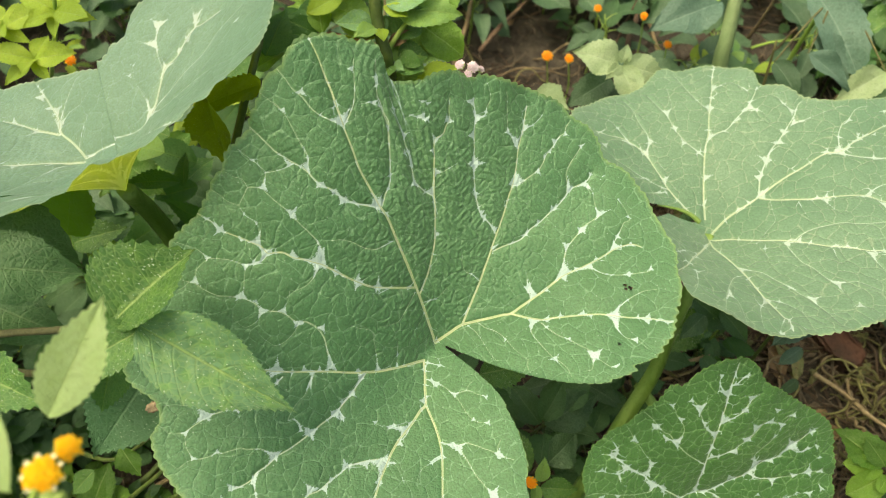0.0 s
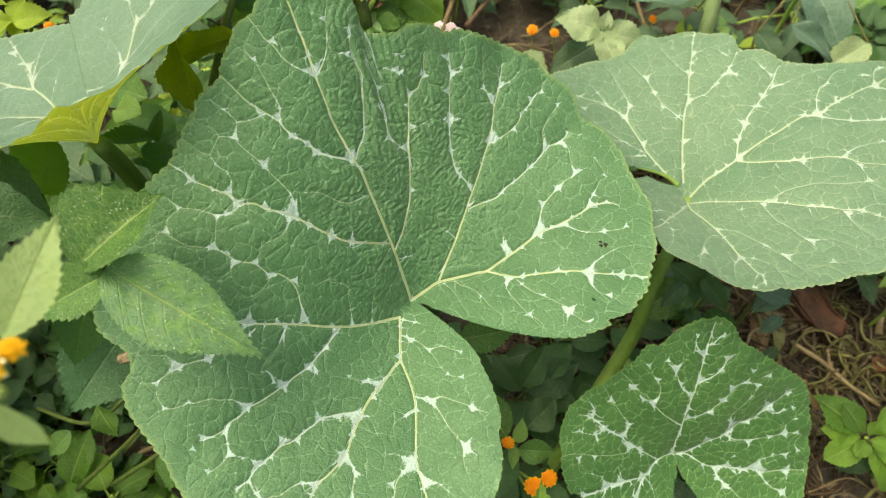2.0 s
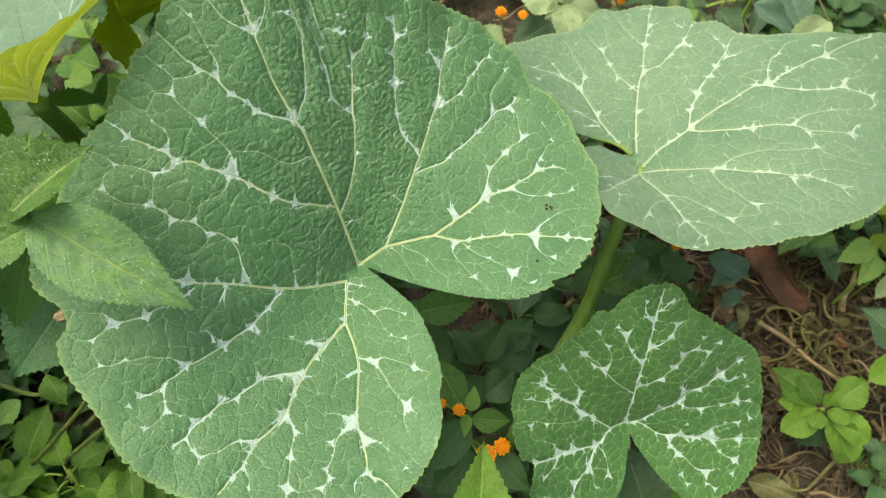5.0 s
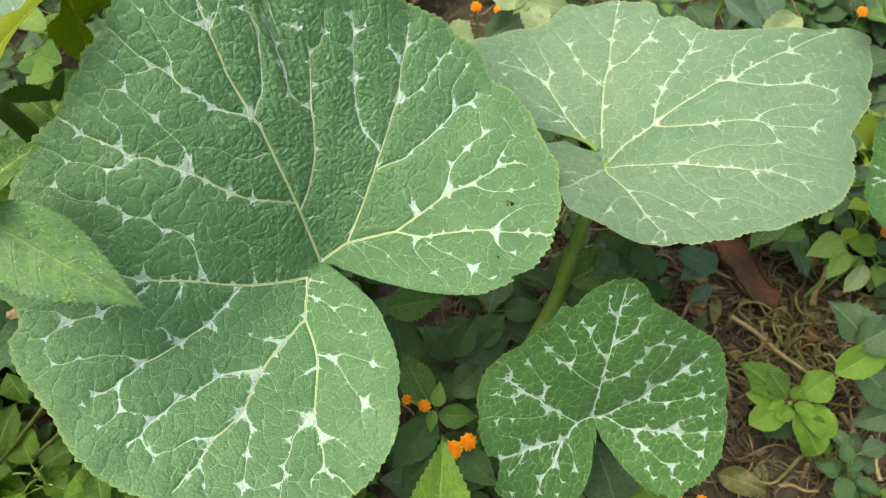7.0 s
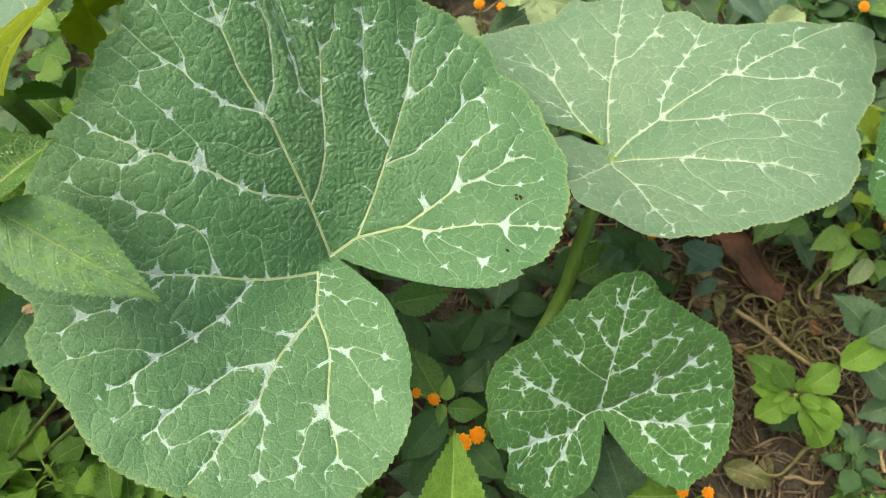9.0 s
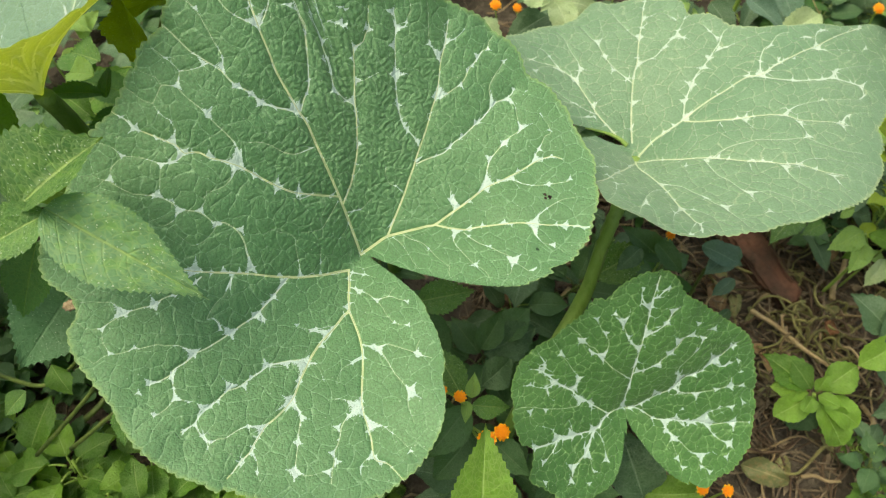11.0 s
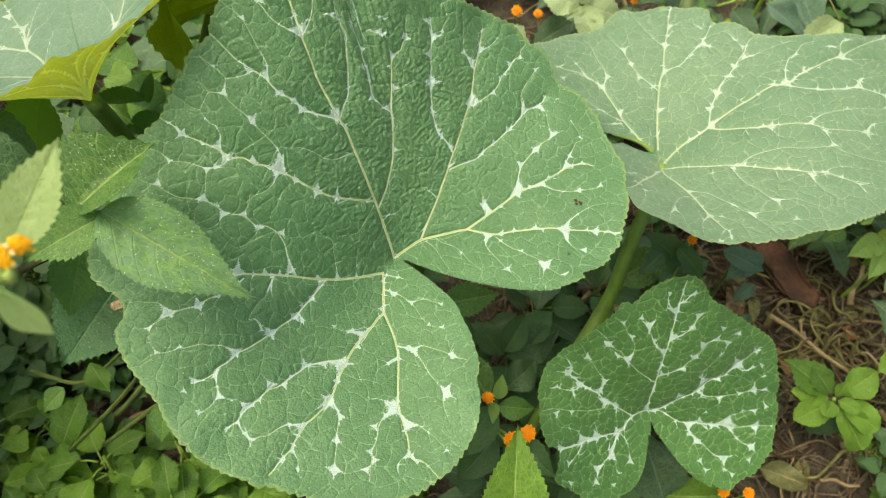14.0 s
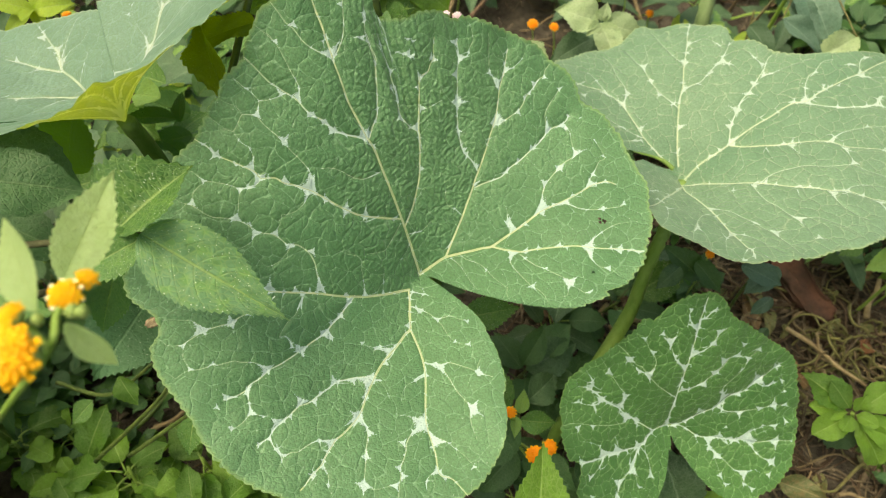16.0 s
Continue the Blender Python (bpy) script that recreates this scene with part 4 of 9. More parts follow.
big_blade.star(-40.8, 68, -44.9, 72.1, -38.3, 74.4, -36.1, 72.1, -38.6, 65.2, -46.1, 68)
big_blade.star(-82.2, 60.8, -85, 63.6, -79.6, 65.3, -82.7, 58.8, -79.6, 58.5)
big_blade.star(-94.9, 71.9, -98.4, 72.4, -94.4, 77.5, -93, 70.8)
big_blade.star(-113.2, 53.5, -116, 51, -112, 56.7, -111.3, 52.3, -115.5, 54.7)
big_blade.star(-104.8, 49.8, -105.2, 51.3, -104.3, 48.1, -102, 48.7, -106.2, 50.5)
big_blade.star(-96.6, 47.5, -95.9, 54.2, -100.8, 48.5, -94.5, 43.6)
big_blade.star(-92.6, 43.2, -96.6, 46.7, -88.3, 43.4, -96.1, 38.8, -90.2, 45.3)
big_blade.star(-67.8, 39.7, -69.6, 49.3, -64.8, 37.9, -70.9, 32.3, -75.8, 40.2)
big_blade.star(-67.1, 42.4, -69.1, 48.6, -66.1, 47.6, -64.8, 38.7, -71, 39.5)
big_blade.star(-80.7, 42.6, -82.6, 43.3, -81.4, 46.4, -78.3, 42, -80.7, 39.6)
big_blade.star(-60, 35.2, -62.3, 36.3, -60.5, 37.8, -57.2, 34.1, -60.9, 32)
big_blade.star(-48.5, 30.9, -52, 31.9, -48.6, 36.2, -45.3, 29.8, -50.6, 25.3)
big_blade.star(-37.7, 28.6, -40.5, 28.9, -38.1, 34, -34.4, 28.1, -37.1, 25.1)
big_blade.star(-118.4, 40.8, -121.2, 43, -119.6, 38.6, -117.2, 41.1)
big_blade.star(-102, 37.8, -104.3, 38.4, -102.4, 33.3, -99.6, 38.1)
big_blade.star(-103.4, 23.2, -102.4, 27.7, -107.8, 23.1, -106.2, 21.3, -100.8, 22)
big_blade.star(-97.2, 20.8, -99.6, 21.5, -96.8, 22.1, -94.4, 18.4)
big_blade.star(-93.7, 16.8, -96.1, 19.1, -90.6, 17.2, -96.7, 11.4)
big_blade.star(-84.4, 16.6, -87.3, 16.5, -83.4, 20.3, -82.4, 14.4)
big_blade.star(-77.3, 10.7, -80.5, 12.6, -75.2, 12.6, -73.2, 10.8, -79.3, 8.5)
big_blade.star(-65.7, 8.5, -69.4, 8.9, -64.5, 11.2, -64.4, 5.9)
big_blade.star(-60.4, -9.4, -63.8, 0.5, -57.3, -12.9, -64.2, -12.7)
big_blade.star(-123.8, 29.8, -123.6, 34.3, -126.6, 29.6, -121.4, 27.9)
big_blade.star(-86.3, -11.5, -86.4, -5.2, -93.5, -10.5, -91, -15.7, -81.5, -12.2)
big_blade.star(-73.7, -11.9, -74.2, -8.2, -75.9, -12.2, -70.9, -12.2)
big_blade.star(-66.7, -12.1, -66.3, -8.4, -68, -12.4, -64.9, -12.4)
big_blade.star(-46.7, -13.6, -46.8, -10, -48.6, -13.9, -44.5, -13.9)
big_blade.star(-35.7, -13.2, -36.6, -7, -37.6, -13.8, -33.4, -13.8)
big_blade.star(-24.7, -12.8, -24.8, -7.3, -26.2, -13.4, -23.2, -13.1)
big_blade.star(-44.5, -16.1, -41.2, -13.6, -47.7, -20.6, -46.7, -14.4)
big_blade.star(-49.7, -23.9, -47.7, -21.1, -51.6, -22.5, -51.8, -26.6, -47.6, -25.9)
big_blade.star(-53.6, -28.2, -51.8, -26.1, -56, -27.4, -55.4, -29.8)
big_blade.star(-58, -32.8, -55.4, -30.1, -61.1, -31.3, -61.2, -35.4, -55.3, -36.9)
big_blade.star(-70.4, -41.2, -74.9, -36.8, -74.3, -42.1, -68.5, -45.4, -66.2, -39.2)
big_blade.star(-86.1, -49.9, -93.7, -46.5, -83.8, -48.2, -85.9, -53.2, -89.9, -53.7)
big_blade.star(-103.7, -27.2, -106.1, -22.8, -108.3, -28.9, -103.1, -31.5, -101.4, -25.7)
big_blade.star(-117.5, -30.8, -122.3, -26.2, -123.1, -34.5, -115.5, -33.3, -112.9, -29.8)
big_blade.star(-125.9, -37.7, -128.2, -38.1, -125.8, -41.2, -124.2, -36.2)
big_blade.star(-96.3, -22.9, -97.9, -23.9, -96.4, -20.8, -93.3, -21.6, -94.4, -24.2)
big_blade.star(-96.2, -60.2, -96.7, -57.7, -93.8, -57.1, -97.7, -61.8, -95.2, -65.1)
big_blade.star(-105.2, -63.4, -108.1, -60.4, -107.2, -64.5, -101.1, -62.4)
big_blade.star(-94.2, -70.5, -95.2, -65.1, -96, -71.8, -90.3, -71.4)
big_blade.star(-109.5, -66.8, -110.1, -65.1, -107.6, -69.3, -111.1, -67.5)
big_blade.star(-103.2, -77.1, -104.9, -75.4, -102.7, -75, -101.4, -76.7, -103.1, -79)
big_blade.star(-122.4, -49.4, -124.1, -46.9, -120.1, -49.4, -123.4, -50.6)
big_blade.star(-112.7, -46.9, -112.3, -45.4, -114.4, -48.4, -110.3, -47.5)
big_blade.star(-69.6, -66.3, -73.4, -62.6, -73.8, -70, -64.8, -65.6)
big_blade.star(-63.8, -66.1, -66.2, -66.5, -62.7, -68.9, -61.8, -64.5)
big_blade.star(-75.7, -72.3, -77.3, -73.4, -73.8, -70.5, -74.9, -74.3)
big_blade.star(-82, -74.3, -84.8, -72.9, -78.9, -73.5, -84.1, -78.5)
big_blade.star(-85.6, -81.7, -87.3, -83, -84.7, -80.1, -83.8, -84.9)
big_blade.star(-90, -84.7, -91.4, -83.7, -87.3, -83.2, -91.2, -87.1)
big_blade.star(-78.9, -90, -81.3, -88.5, -77.7, -91.1, -76.6, -89.5)
big_blade.star(-60.6, -63.3, -62.3, -65.2, -61.4, -60.7, -58.1, -61.9)
big_blade.star(-53.2, -57.6, -55, -53.4, -56.4, -61, -49.3, -57.3)
big_blade.star(-44.1, -56.5, -49.3, -57.3, -38.9, -55.6, -42.8, -59.6)
big_blade.star(-34.9, -57.3, -42.8, -56, -32.2, -53, -28.8, -57.5, -37.6, -63.9)
big_blade.star(-37.6, -65.2, -36.3, -61.9, -40.2, -65.3, -35.8, -66.3, -38.9, -68.1)
big_blade.star(-41.5, -74.2, -46.1, -71.5, -39.4, -69.9, -38.5, -79.7, -49.1, -78.2)
big_blade.star(-37.7, -81, -39, -78.7, -33.9, -82.6, -38, -85.3)
big_blade.star(-55.2, -85.5, -62.5, -83.9, -51, -82.9, -57.5, -89.6)
big_blade.star(-39.5, -92.2, -42.8, -92.1, -39, -89.9, -37.6, -93, -40, -95.2)
big_blade.star(-59.8, -95.5, -61.1, -92.2, -58, -100.4, -62.1, -96.7)
big_blade.star(-66.1, -99.4, -68.5, -98.1, -64.2, -98.4, -65.5, -100.5)
big_blade.star(-41.5, -104.3, -46.4, -103.3, -41, -101.4, -36.7, -106.3, -42.2, -109.2)
big_blade.star(-26.9, -104.9, -30.5, -104.8, -24.4, -103.2, -25.4, -107.7)
big_blade.star(-23.1, -101, -23.7, -97.5, -20.6, -101, -23.9, -104.4)
big_blade.star(-23.7, -97.7, -26.2, -96.9, -22.6, -95.2, -23.8, -100.5)
big_blade.star(-20.9, -86.5, -23.9, -86, -19.3, -84.7, -20.2, -89.4)
big_blade.star(-21.1, -92.2, -22.3, -92.2, -20.5, -90.6)
big_blade.star(-10.1, -78, -17.6, -74.5, -8, -72.1, -7.3, -83.6, -16.7, -83.5)
big_blade.star(-6.2, -85.3, -8.4, -80.4, 1.2, -86.5, -7, -90.8)
big_blade.star(-7.4, -88.9, -9.4, -88.8, -7, -87.2, -6.4, -90)
big_blade.star(-5.7, -99.4, -9.5, -101.2, -6.3, -96.2, -3.3, -101.3)
big_blade.star(-3.1, -102, -5.7, -99.9, 0.8, -101.8, -2.7, -104.1)
big_blade.star(0.8, -50.5, -6, -49.2, 5.3, -48.6, 3, -54.7)
big_blade.star(18.4, -53.3, 16.6, -52, 19.8, -49.9, 22.6, -54.6, 18.2, -55.9)
big_blade.star(13.1, -70.5, 11.4, -67.5, 16.5, -66.4, 17.6, -73.7, 11.9, -75.9)
big_blade.star(9.9, -97.1, 8.3, -98.5, 11, -95.5, 12.3, -97.1)
big_blade.star(3.4, -26.4, 0.8, -24.4, 6.1, -25.3, 3.7, -28.7)
big_blade.star(17.9, -27.4, 16.1, -26.2, 19.4, -25.9, 17.9, -29.1)
big_blade.star(10.7, -38, 8.8, -38.6, 10.4, -36.4, 12.2, -38.6)
big_blade.star(16.6, -39.1, 14.2, -39.1, 17.5, -37.2, 17.2, -40.5)
big_blade.star(-22.4, -42.5, -30.6, -40.4, -19.6, -40.7, -25.3, -46.5)
big_blade.star(-37.5, -38.3, -39.4, -37.9, -36.1, -37.5, -38.8, -39.9)
big_blade.star(-26.2, -49.2, -28.1, -50.2, -24.7, -46.5, -24, -50.6)
big_blade.star(-10.7, -30.7, -14, -29.2, -10.5, -27.2, -9.5, -33.5)
big_blade.star(49, 25.9, 46.3, 36.3, 47.9, 21.8, 52.3, 24.8)
big_blade.star(55.3, 28.6, 53, 26.7, 57.7, 30.4, 58, 26.6)
big_blade.star(64.6, 37.3, 66.6, 48.4, 60.6, 32.6, 71.5, 38.4, 66.8, 31.8)
big_blade.star(67.3, 51.9, 64.4, 54.8, 70, 54.2, 66.8, 47.8)
big_blade.star(75.9, 61.2, 72.7, 62.8, 79.6, 64.4, 77, 58.9, 73.4, 58.3)
big_blade.star(85.3, 69.3, 83.7, 74.5, 91.4, 72.5, 83.3, 66.7)
big_blade.star(96.6, 77.5, 95.5, 79.1, 96.8, 80.1, 97.9, 75.1)
big_blade.star(100.5, 67.8, 98.8, 68.5, 100.4, 69.8, 102, 67.4)
big_blade.star(77.3, 41.1, 72.4, 39, 81.8, 44.2, 81.8, 38.4)
big_blade.star(82.5, 45.2, 80.3, 43.3, 82, 46.5, 84.7, 45.1)
big_blade.star(92.4, 51.4, 91.9, 56, 96.6, 51.9, 87.8, 47.6)
big_blade.star(100.4, 52.8, 98, 51.9, 100.4, 55.1, 103.5, 51)
big_blade.star(106.7, 39, 104.3, 37.5, 107.7, 42.3, 107.9, 38.3)
big_blade.star(95.8, 36.2, 93.4, 36, 96.2, 38.8, 98.1, 36.8, 95.8, 34)
big_blade.star(48.6, 11.6, 44.5, 12.4, 52.7, 12.2, 45.8, 6)
big_blade.star(53.5, 12.1, 51.3, 11.6, 56, 14.6, 58.2, 12.6, 55.2, 10.2)
big_blade.star(61, 13.8, 59.1, 13.2, 61, 16, 62.9, 14.1, 60.3, 11.9)
big_blade.star(71.6, 14.7, 68.3, 14.2, 72.2, 17.9, 74.5, 14.6)
big_blade.star(75.3, 14.6, 73.6, 14, 77.2, 14.9, 74.9, 12.1)
big_blade.star(85.2, 14.3, 81.1, 14.7, 90, 21.4, 90, 13.5, 85.8, 5.5)
big_blade.star(99.3, 12.5, 96.8, 12.9, 101.4, 15.6, 103.3, 12.4, 99.3, 8.5)
big_blade.star(92.2, 1.7, 89.3, 2.4, 93.1, 4.1, 92.3, -1.3)
big_blade.star(71.9, -6, 67.8, -3.2, 76.2, -2.4, 73.6, -8.1, 70, -11)
big_blade.star(79.1, -11.1, 77, -11.7, 82.5, -9.1, 79.3, -12.6)
big_blade.star(53.5, -7.7, 50, -8.6, 55.6, -5.9, 54.9, -10.2)
big_blade.star(62.1, 1.9, 60.4, 2.5, 63.6, 3.4, 63.2, 0.3)
big_blade.star(33.4, 2, 31.9, 3.3, 34.1, 0.7, 32.4, 0.1)
big_blade.star(37.3, 106.8, 31.4, 112.8, 40, 111.3, 38.5, 102.9)
big_blade.star(31.5, 112.2, 28.9, 111.2, 31.3, 115.3, 33.8, 110.3)
big_blade.star(41.4, 115.6, 40.9, 120.2, 46.7, 117.3, 39.4, 110.6)
big_blade.star(38, 87.6, 38.3, 94.7, 33, 84.2, 45.1, 87.7, 36.4, 82.2)
big_blade.star(60.7, 109.3, 57.9, 111.4, 63.6, 112.7, 59.8, 105.5)
big_blade.star(57.5, 104.7, 60, 107.7, 54.3, 102.5, 58.2, 102.9)
big_blade.star(55, 101.1, 53.3, 102.4, 56.5, 103.4, 54.1, 98.8)
big_blade.star(51.4, 93.1, 51.2, 96.7, 48.8, 91.7, 52.8, 90.2)
big_blade.star(66.2, 114, 67.1, 117.5, 64.6, 112.5, 68.2, 113.6)
big_blade.star(76.6, 108.7, 74.6, 108.5, 78.6, 109.9, 76.3, 105.5)
big_blade.star(69.9, 83.5, 68.9, 92.3, 73.7, 85.6, 68.3, 79.3)
big_blade.star(79.4, 87.4, 74.6, 85.6, 80.4, 90.7, 83.4, 84.9)
big_blade.star(83, 93.7, 81.1, 94.6, 84.3, 93.1, 82.6, 90.8)
big_blade.star(89, 91.6, 88, 90, 89.3, 92.3, 90.9, 92.7)
big_blade.star(60.8, 73.1, 59, 69.9, 59.5, 75.2, 62.7, 74.1)
big_blade.star(52.8, 65, 51.3, 61.9, 52.1, 68.1, 55.3, 66.4)
big_blade.star(12.1, 93.9, 8.1, 93.3, 11.8, 99.9, 19.6, 95.1, 13.1, 88.5)
big_blade.star(10.1, 107.5, 6.7, 106.9, 11, 113.4, 11.8, 104.9)
big_blade.star(10.8, 116.1, 10.3, 120.3, 18.2, 118.7, 10.7, 112.3)
big_blade.star(9.1, 124.9, 6.1, 123.4, 9.9, 127.2, 10.2, 122.4)
big_blade.star(14.9, 79.8, 12.2, 82.8, 17.8, 78.7, 15.5, 75.1)
big_blade.star(18.7, 68.8, 16.5, 73.5, 21.1, 70.5, 20.1, 65.5)
big_blade.star(28.6, 60.3, 26.3, 63.1, 30.3, 63.4, 28.1, 57.3)
big_blade.star(28.4, 52, 26, 51, 31.4, 53.6, 28, 48.4)
big_blade.star(-10.2, 77.9, -13.8, 78.9, -9.8, 82.2, -8.7, 73.2)
big_blade.star(-11.9, 102.5, -13.5, 105.5, -11.7, 98.8, -7.1, 106)
big_blade.star(-12, 97.7, -14.6, 97.2, -11.5, 100.4, -11.3, 95.2)
big_blade.star(-10.1, 87.8, -10.8, 90.8, -5.3, 87.8, -9.9, 84.3)
big_blade.star(-4.2, 113.2, -5.8, 110.5, -0.6, 112.7, -4.6, 115.5)
big_blade.star(-28.8, 102.9, -30.3, 106.4, -25.9, 104.8, -28.2, 99.3)
big_blade.star(-27.2, 94.8, -28.8, 93.8, -27.8, 97.8, -25.2, 92.1)
big_blade.star(-21.1, 81.1, -22.4, 85.4, -23.3, 78.9, -16.7, 78.7)
big_blade.star(-16.6, 111.3, -20.3, 111.3, -15.9, 114.6, -15.7, 110)
big_blade.star(-17.8, 118.8, -19.2, 119.7, -17.7, 117.2, -15.3, 119.8)
big_blade.star(-7.3, 57, -7.5, 60.3, -2.4, 56.7, -6.8, 53.4)
big_blade.wrinkle = (-2, 56, 60, 0.62)
big_blade.crease = (-6, 67, -38, 130, 4.0)
big_blade.holes = [(93.0, 30.4, 0.55), (95.0, 28.8, 0.75), (92.8, 28.4, 0.5), (83.7, -0.3, 0.6)]
big = big_blade.make('squash_leaf', BIG, 'large deep green squash leaf with silver-white veins', seed=61, cell=8.0)

pale_blade = Blade((0.1705, 0.2473, 0.2237), (0.9981, 0.0078, 0.0607), (-0.0612, 0.1268, 0.99), (69, 64, 63, 62, 61, 61, 66, 71, 76, 80, 84, 87, 88, 87, 90, 94, 98, 101, 103, 105, 106, 106, 107, 109, 110, 112, 115, 117, 120, 125, 129, 133, 137, 141, 144, 148, 154, 160, 172, 185, 201, 213, 153, 133, 119, 115, 112, 111, 112, 119, 126, 132, 137, 139, 138, 133, 126, 119, 117, 115, 115, 115, 114, 113, 110, 105, 100, 95, 90, 85, 80, 74))
pale_blade.funnel(56.0, -13.0, 7.0, -20.1, -2.9, -3.3, 4.8, 0.8, 3.3, 4.8, 1.2, -4.8, -6.9, 7.3)
pale_blade.rim(25.2, 212, 25.9, 186.8, 26.3, 206.8, 27.0, 167.1, 30.1, 148.8, 33.7, 131.4, 38.9, 117.1, 43.8, 112.8, 49.4, 110.3, 58.2, 113.1, 63.4, 111.8, 64.9, 114.5, 66.5, 122.5, 70.8, 128.9, 74.2, 130, 78.5, 133, 84.4, 134.1, 90.0, 132.1, 91.8, 137.6, 94.4, 138.3, 96.9, 131.3, 102.0, 121.7, 108.2, 116.6, 116.0, 116.6, 123.7, 115.2, 136.8, 113)
pale_blade.rim(-119.5, 91.6, -115.6, 91.5, -110.5, 94.3, -106.8, 96.2, -103.4, 98.8, -100.3, 103.9, -96.6, 106.9, -92.1, 107.3, -87.7, 108.7, -83.8, 105.2, -77.4, 106.3, -70.6, 107.5, -64.7, 107.6, -57.8, 109.2, -52.6, 114.3, -48.3, 116.1, -42.9, 119.3, -37.5, 123.7, -31.8, 129.1, -27.8, 133, -21.4, 137, -17.9, 140.2, -13.6, 142.4, -11.6, 140.1, -9.4, 144.2, -4.7, 146.6, -2.5, 145, 1.8, 154.4, 5.2, 163, 7.7, 172.1, 11.0, 179.2, 12.5, 176.8, 14.8, 185.2, 18.1, 195, 21.8, 202.7, 24.0, 214.6)
pale_blade.rim(-154, 60, -145, 63, -140, 65, -135, 67, -130, 70, -125, 75, -121, 82, -118, 89, -115, 92)
pale_blade.vein(1.2, -0.3, -0.6, 4.7, 3.4, 12.1, 8.3, 21, 11.8, 31.7, 16.6, 39.1, 20.7, 48.2, 24.8, 57.3, 28.4, 66.7, 33.4, 74.1, 36, 81.6, 35.7, 90.8, 41.1, 100.9, 46.1, 113.5, 52.7, 123.4, 57.3, 133.5, 63, 148.1, 71.8, 163.4, 79.8)
pale_blade.vein(0.8, 31.3, 18.2, 34, 28.2, 37.5, 35.6, 40.8, 41.1, 44.2, 46.7, 49.6, 51.8, 54.2, 57.4, 58.8, 63.3, 63.5, 69.4, 67.7, 77.5, 71.2, 80.3)
pale_blade.vein(0.4, 60.8, 62.3, 67.3, 63, 74.8, 65, 82.4, 67.3, 93.9, 70.2)
pale_blade.vein(0.35, 63, 73.2, 58.2, 79.9, 55.7, 86.1)
pale_blade.vein(0.6, 81.3, 34.4, 82.7, 43.7, 85, 50.4, 88.8, 56.1, 93, 58.8, 97.9, 64.6, 102.2, 67.1, 108, 68.2)
pale_blade.vein(0.35, 84.8, 49.5, 77.1, 51.2)
pale_blade.vein(0.4, 122.5, 55.9, 124.3, 63.7, 127.7, 68.8, 135.2, 70.6)
pale_blade.vein(0.3, 123.9, 62.2, 117.9, 63.5, 110.3, 63.1)
pale_blade.vein(0.4, 122, 53.9, 128.3, 53.5, 138.3, 54.4, 150.8, 55.6)
pale_blade.vein(0.7, 81.2, 33.9, 88.3, 30.6, 96.4, 28.6, 105.1, 28, 116.1, 28.5, 126, 30.7, 133.3, 29.5, 140.8, 28.3, 146.6, 27.6)
pale_blade.vein(0.4, 125.1, 29.4, 129, 36.1, 132.1, 37.4, 142.1, 40.6, 151.2, 43.7, 160.7, 46.9)
pale_blade.vein(0.45, 83.1, -0.7, 89.1, 2.9, 95.2, 6.2, 102.7, 8.2, 112, 9.8, 117.7, 10.7, 127.5, 12.4, 137.8, 14.4, 144.5, 20.3, 144, 27.5)
pale_blade.vein(0.9, 31.4, 14.9, 38.7, 10.1, 47.7, 6.6, 56.7, 3.7, 63.9, 2.7, 72.5, 1.7, 80.6, 1.1, 86.9, -0.3, 92.6, -4.1, 97.2, -5.7, 105.7, -6.4, 118.4, -6.1, 123.5, -7.4)
pale_blade.vein(0.5, 92.2, -6.4, 93.1, -12.5, 93.6, -19.5)
pale_blade.vein(0.35, 119.7, -6.2, 125.4, -0.1, 134.1, 3, 142.7, 5.1)
pale_blade.vein(0.3, 119.2, -7.6, 120.2, -13.5, 123.4, -17.1)
pale_blade.vein(0.3, 49.1, 4, 48.8, -5.1, 49.6, -10.9)
pale_blade.vein(0.3, 62.7, -0.9, 64.7, -8.3, 67, -11.5)
pale_blade.vein(0.35, 35.5, 10, 34, 0, 33.1, -7, 26.9, -13.1, 21.1, -18.2)
pale_blade.vein(0.9, -1.4, -4.9, 7.3, -8.6, 15.8, -14.2, 24.2, -19.3, 33.9, -24.4, 42.2, -28.7, 51.7, -33.7, 61.6, -37.2, 68.6, -40.2, 72.9, -41.7, 80.8, -42.1, 86.4, -44.8, 93.8, -47.5, 98.6, -48.3, 105.2, -49.1)
pale_blade.vein(0.6, 36.1, -26.9, 41.8, -22.9, 48.7, -20.4, 56.7, -20, 64.8, -19.6, 73.9, -21.4, 83.6, -21.5, 92, -21.3, 98.9, -26.1, 106.8, -28.5, 115.3, -29.7, 124.7, -29.4)
pale_blade.vein(0.4, 78.4, -43.3, 84.4, -39.7, 89.8, -38.3, 101.8, -37.8, 112, -38.8, 125.4, -37.5)
pale_blade.vein(0.4, 97.7, -49.6, 98.8, -55.8, 100.4, -60.7, 103.2, -62.2)
pale_blade.vein(0.5, 70.6, -42.7, 71.3, -50.3, 73.3, -56, 77.1, -61.5, 80.6, -64.9, 84.6, -67.3)
pale_blade.vein(0.3, 79, -65, 76.4, -70.4, 78.2, -71.7)
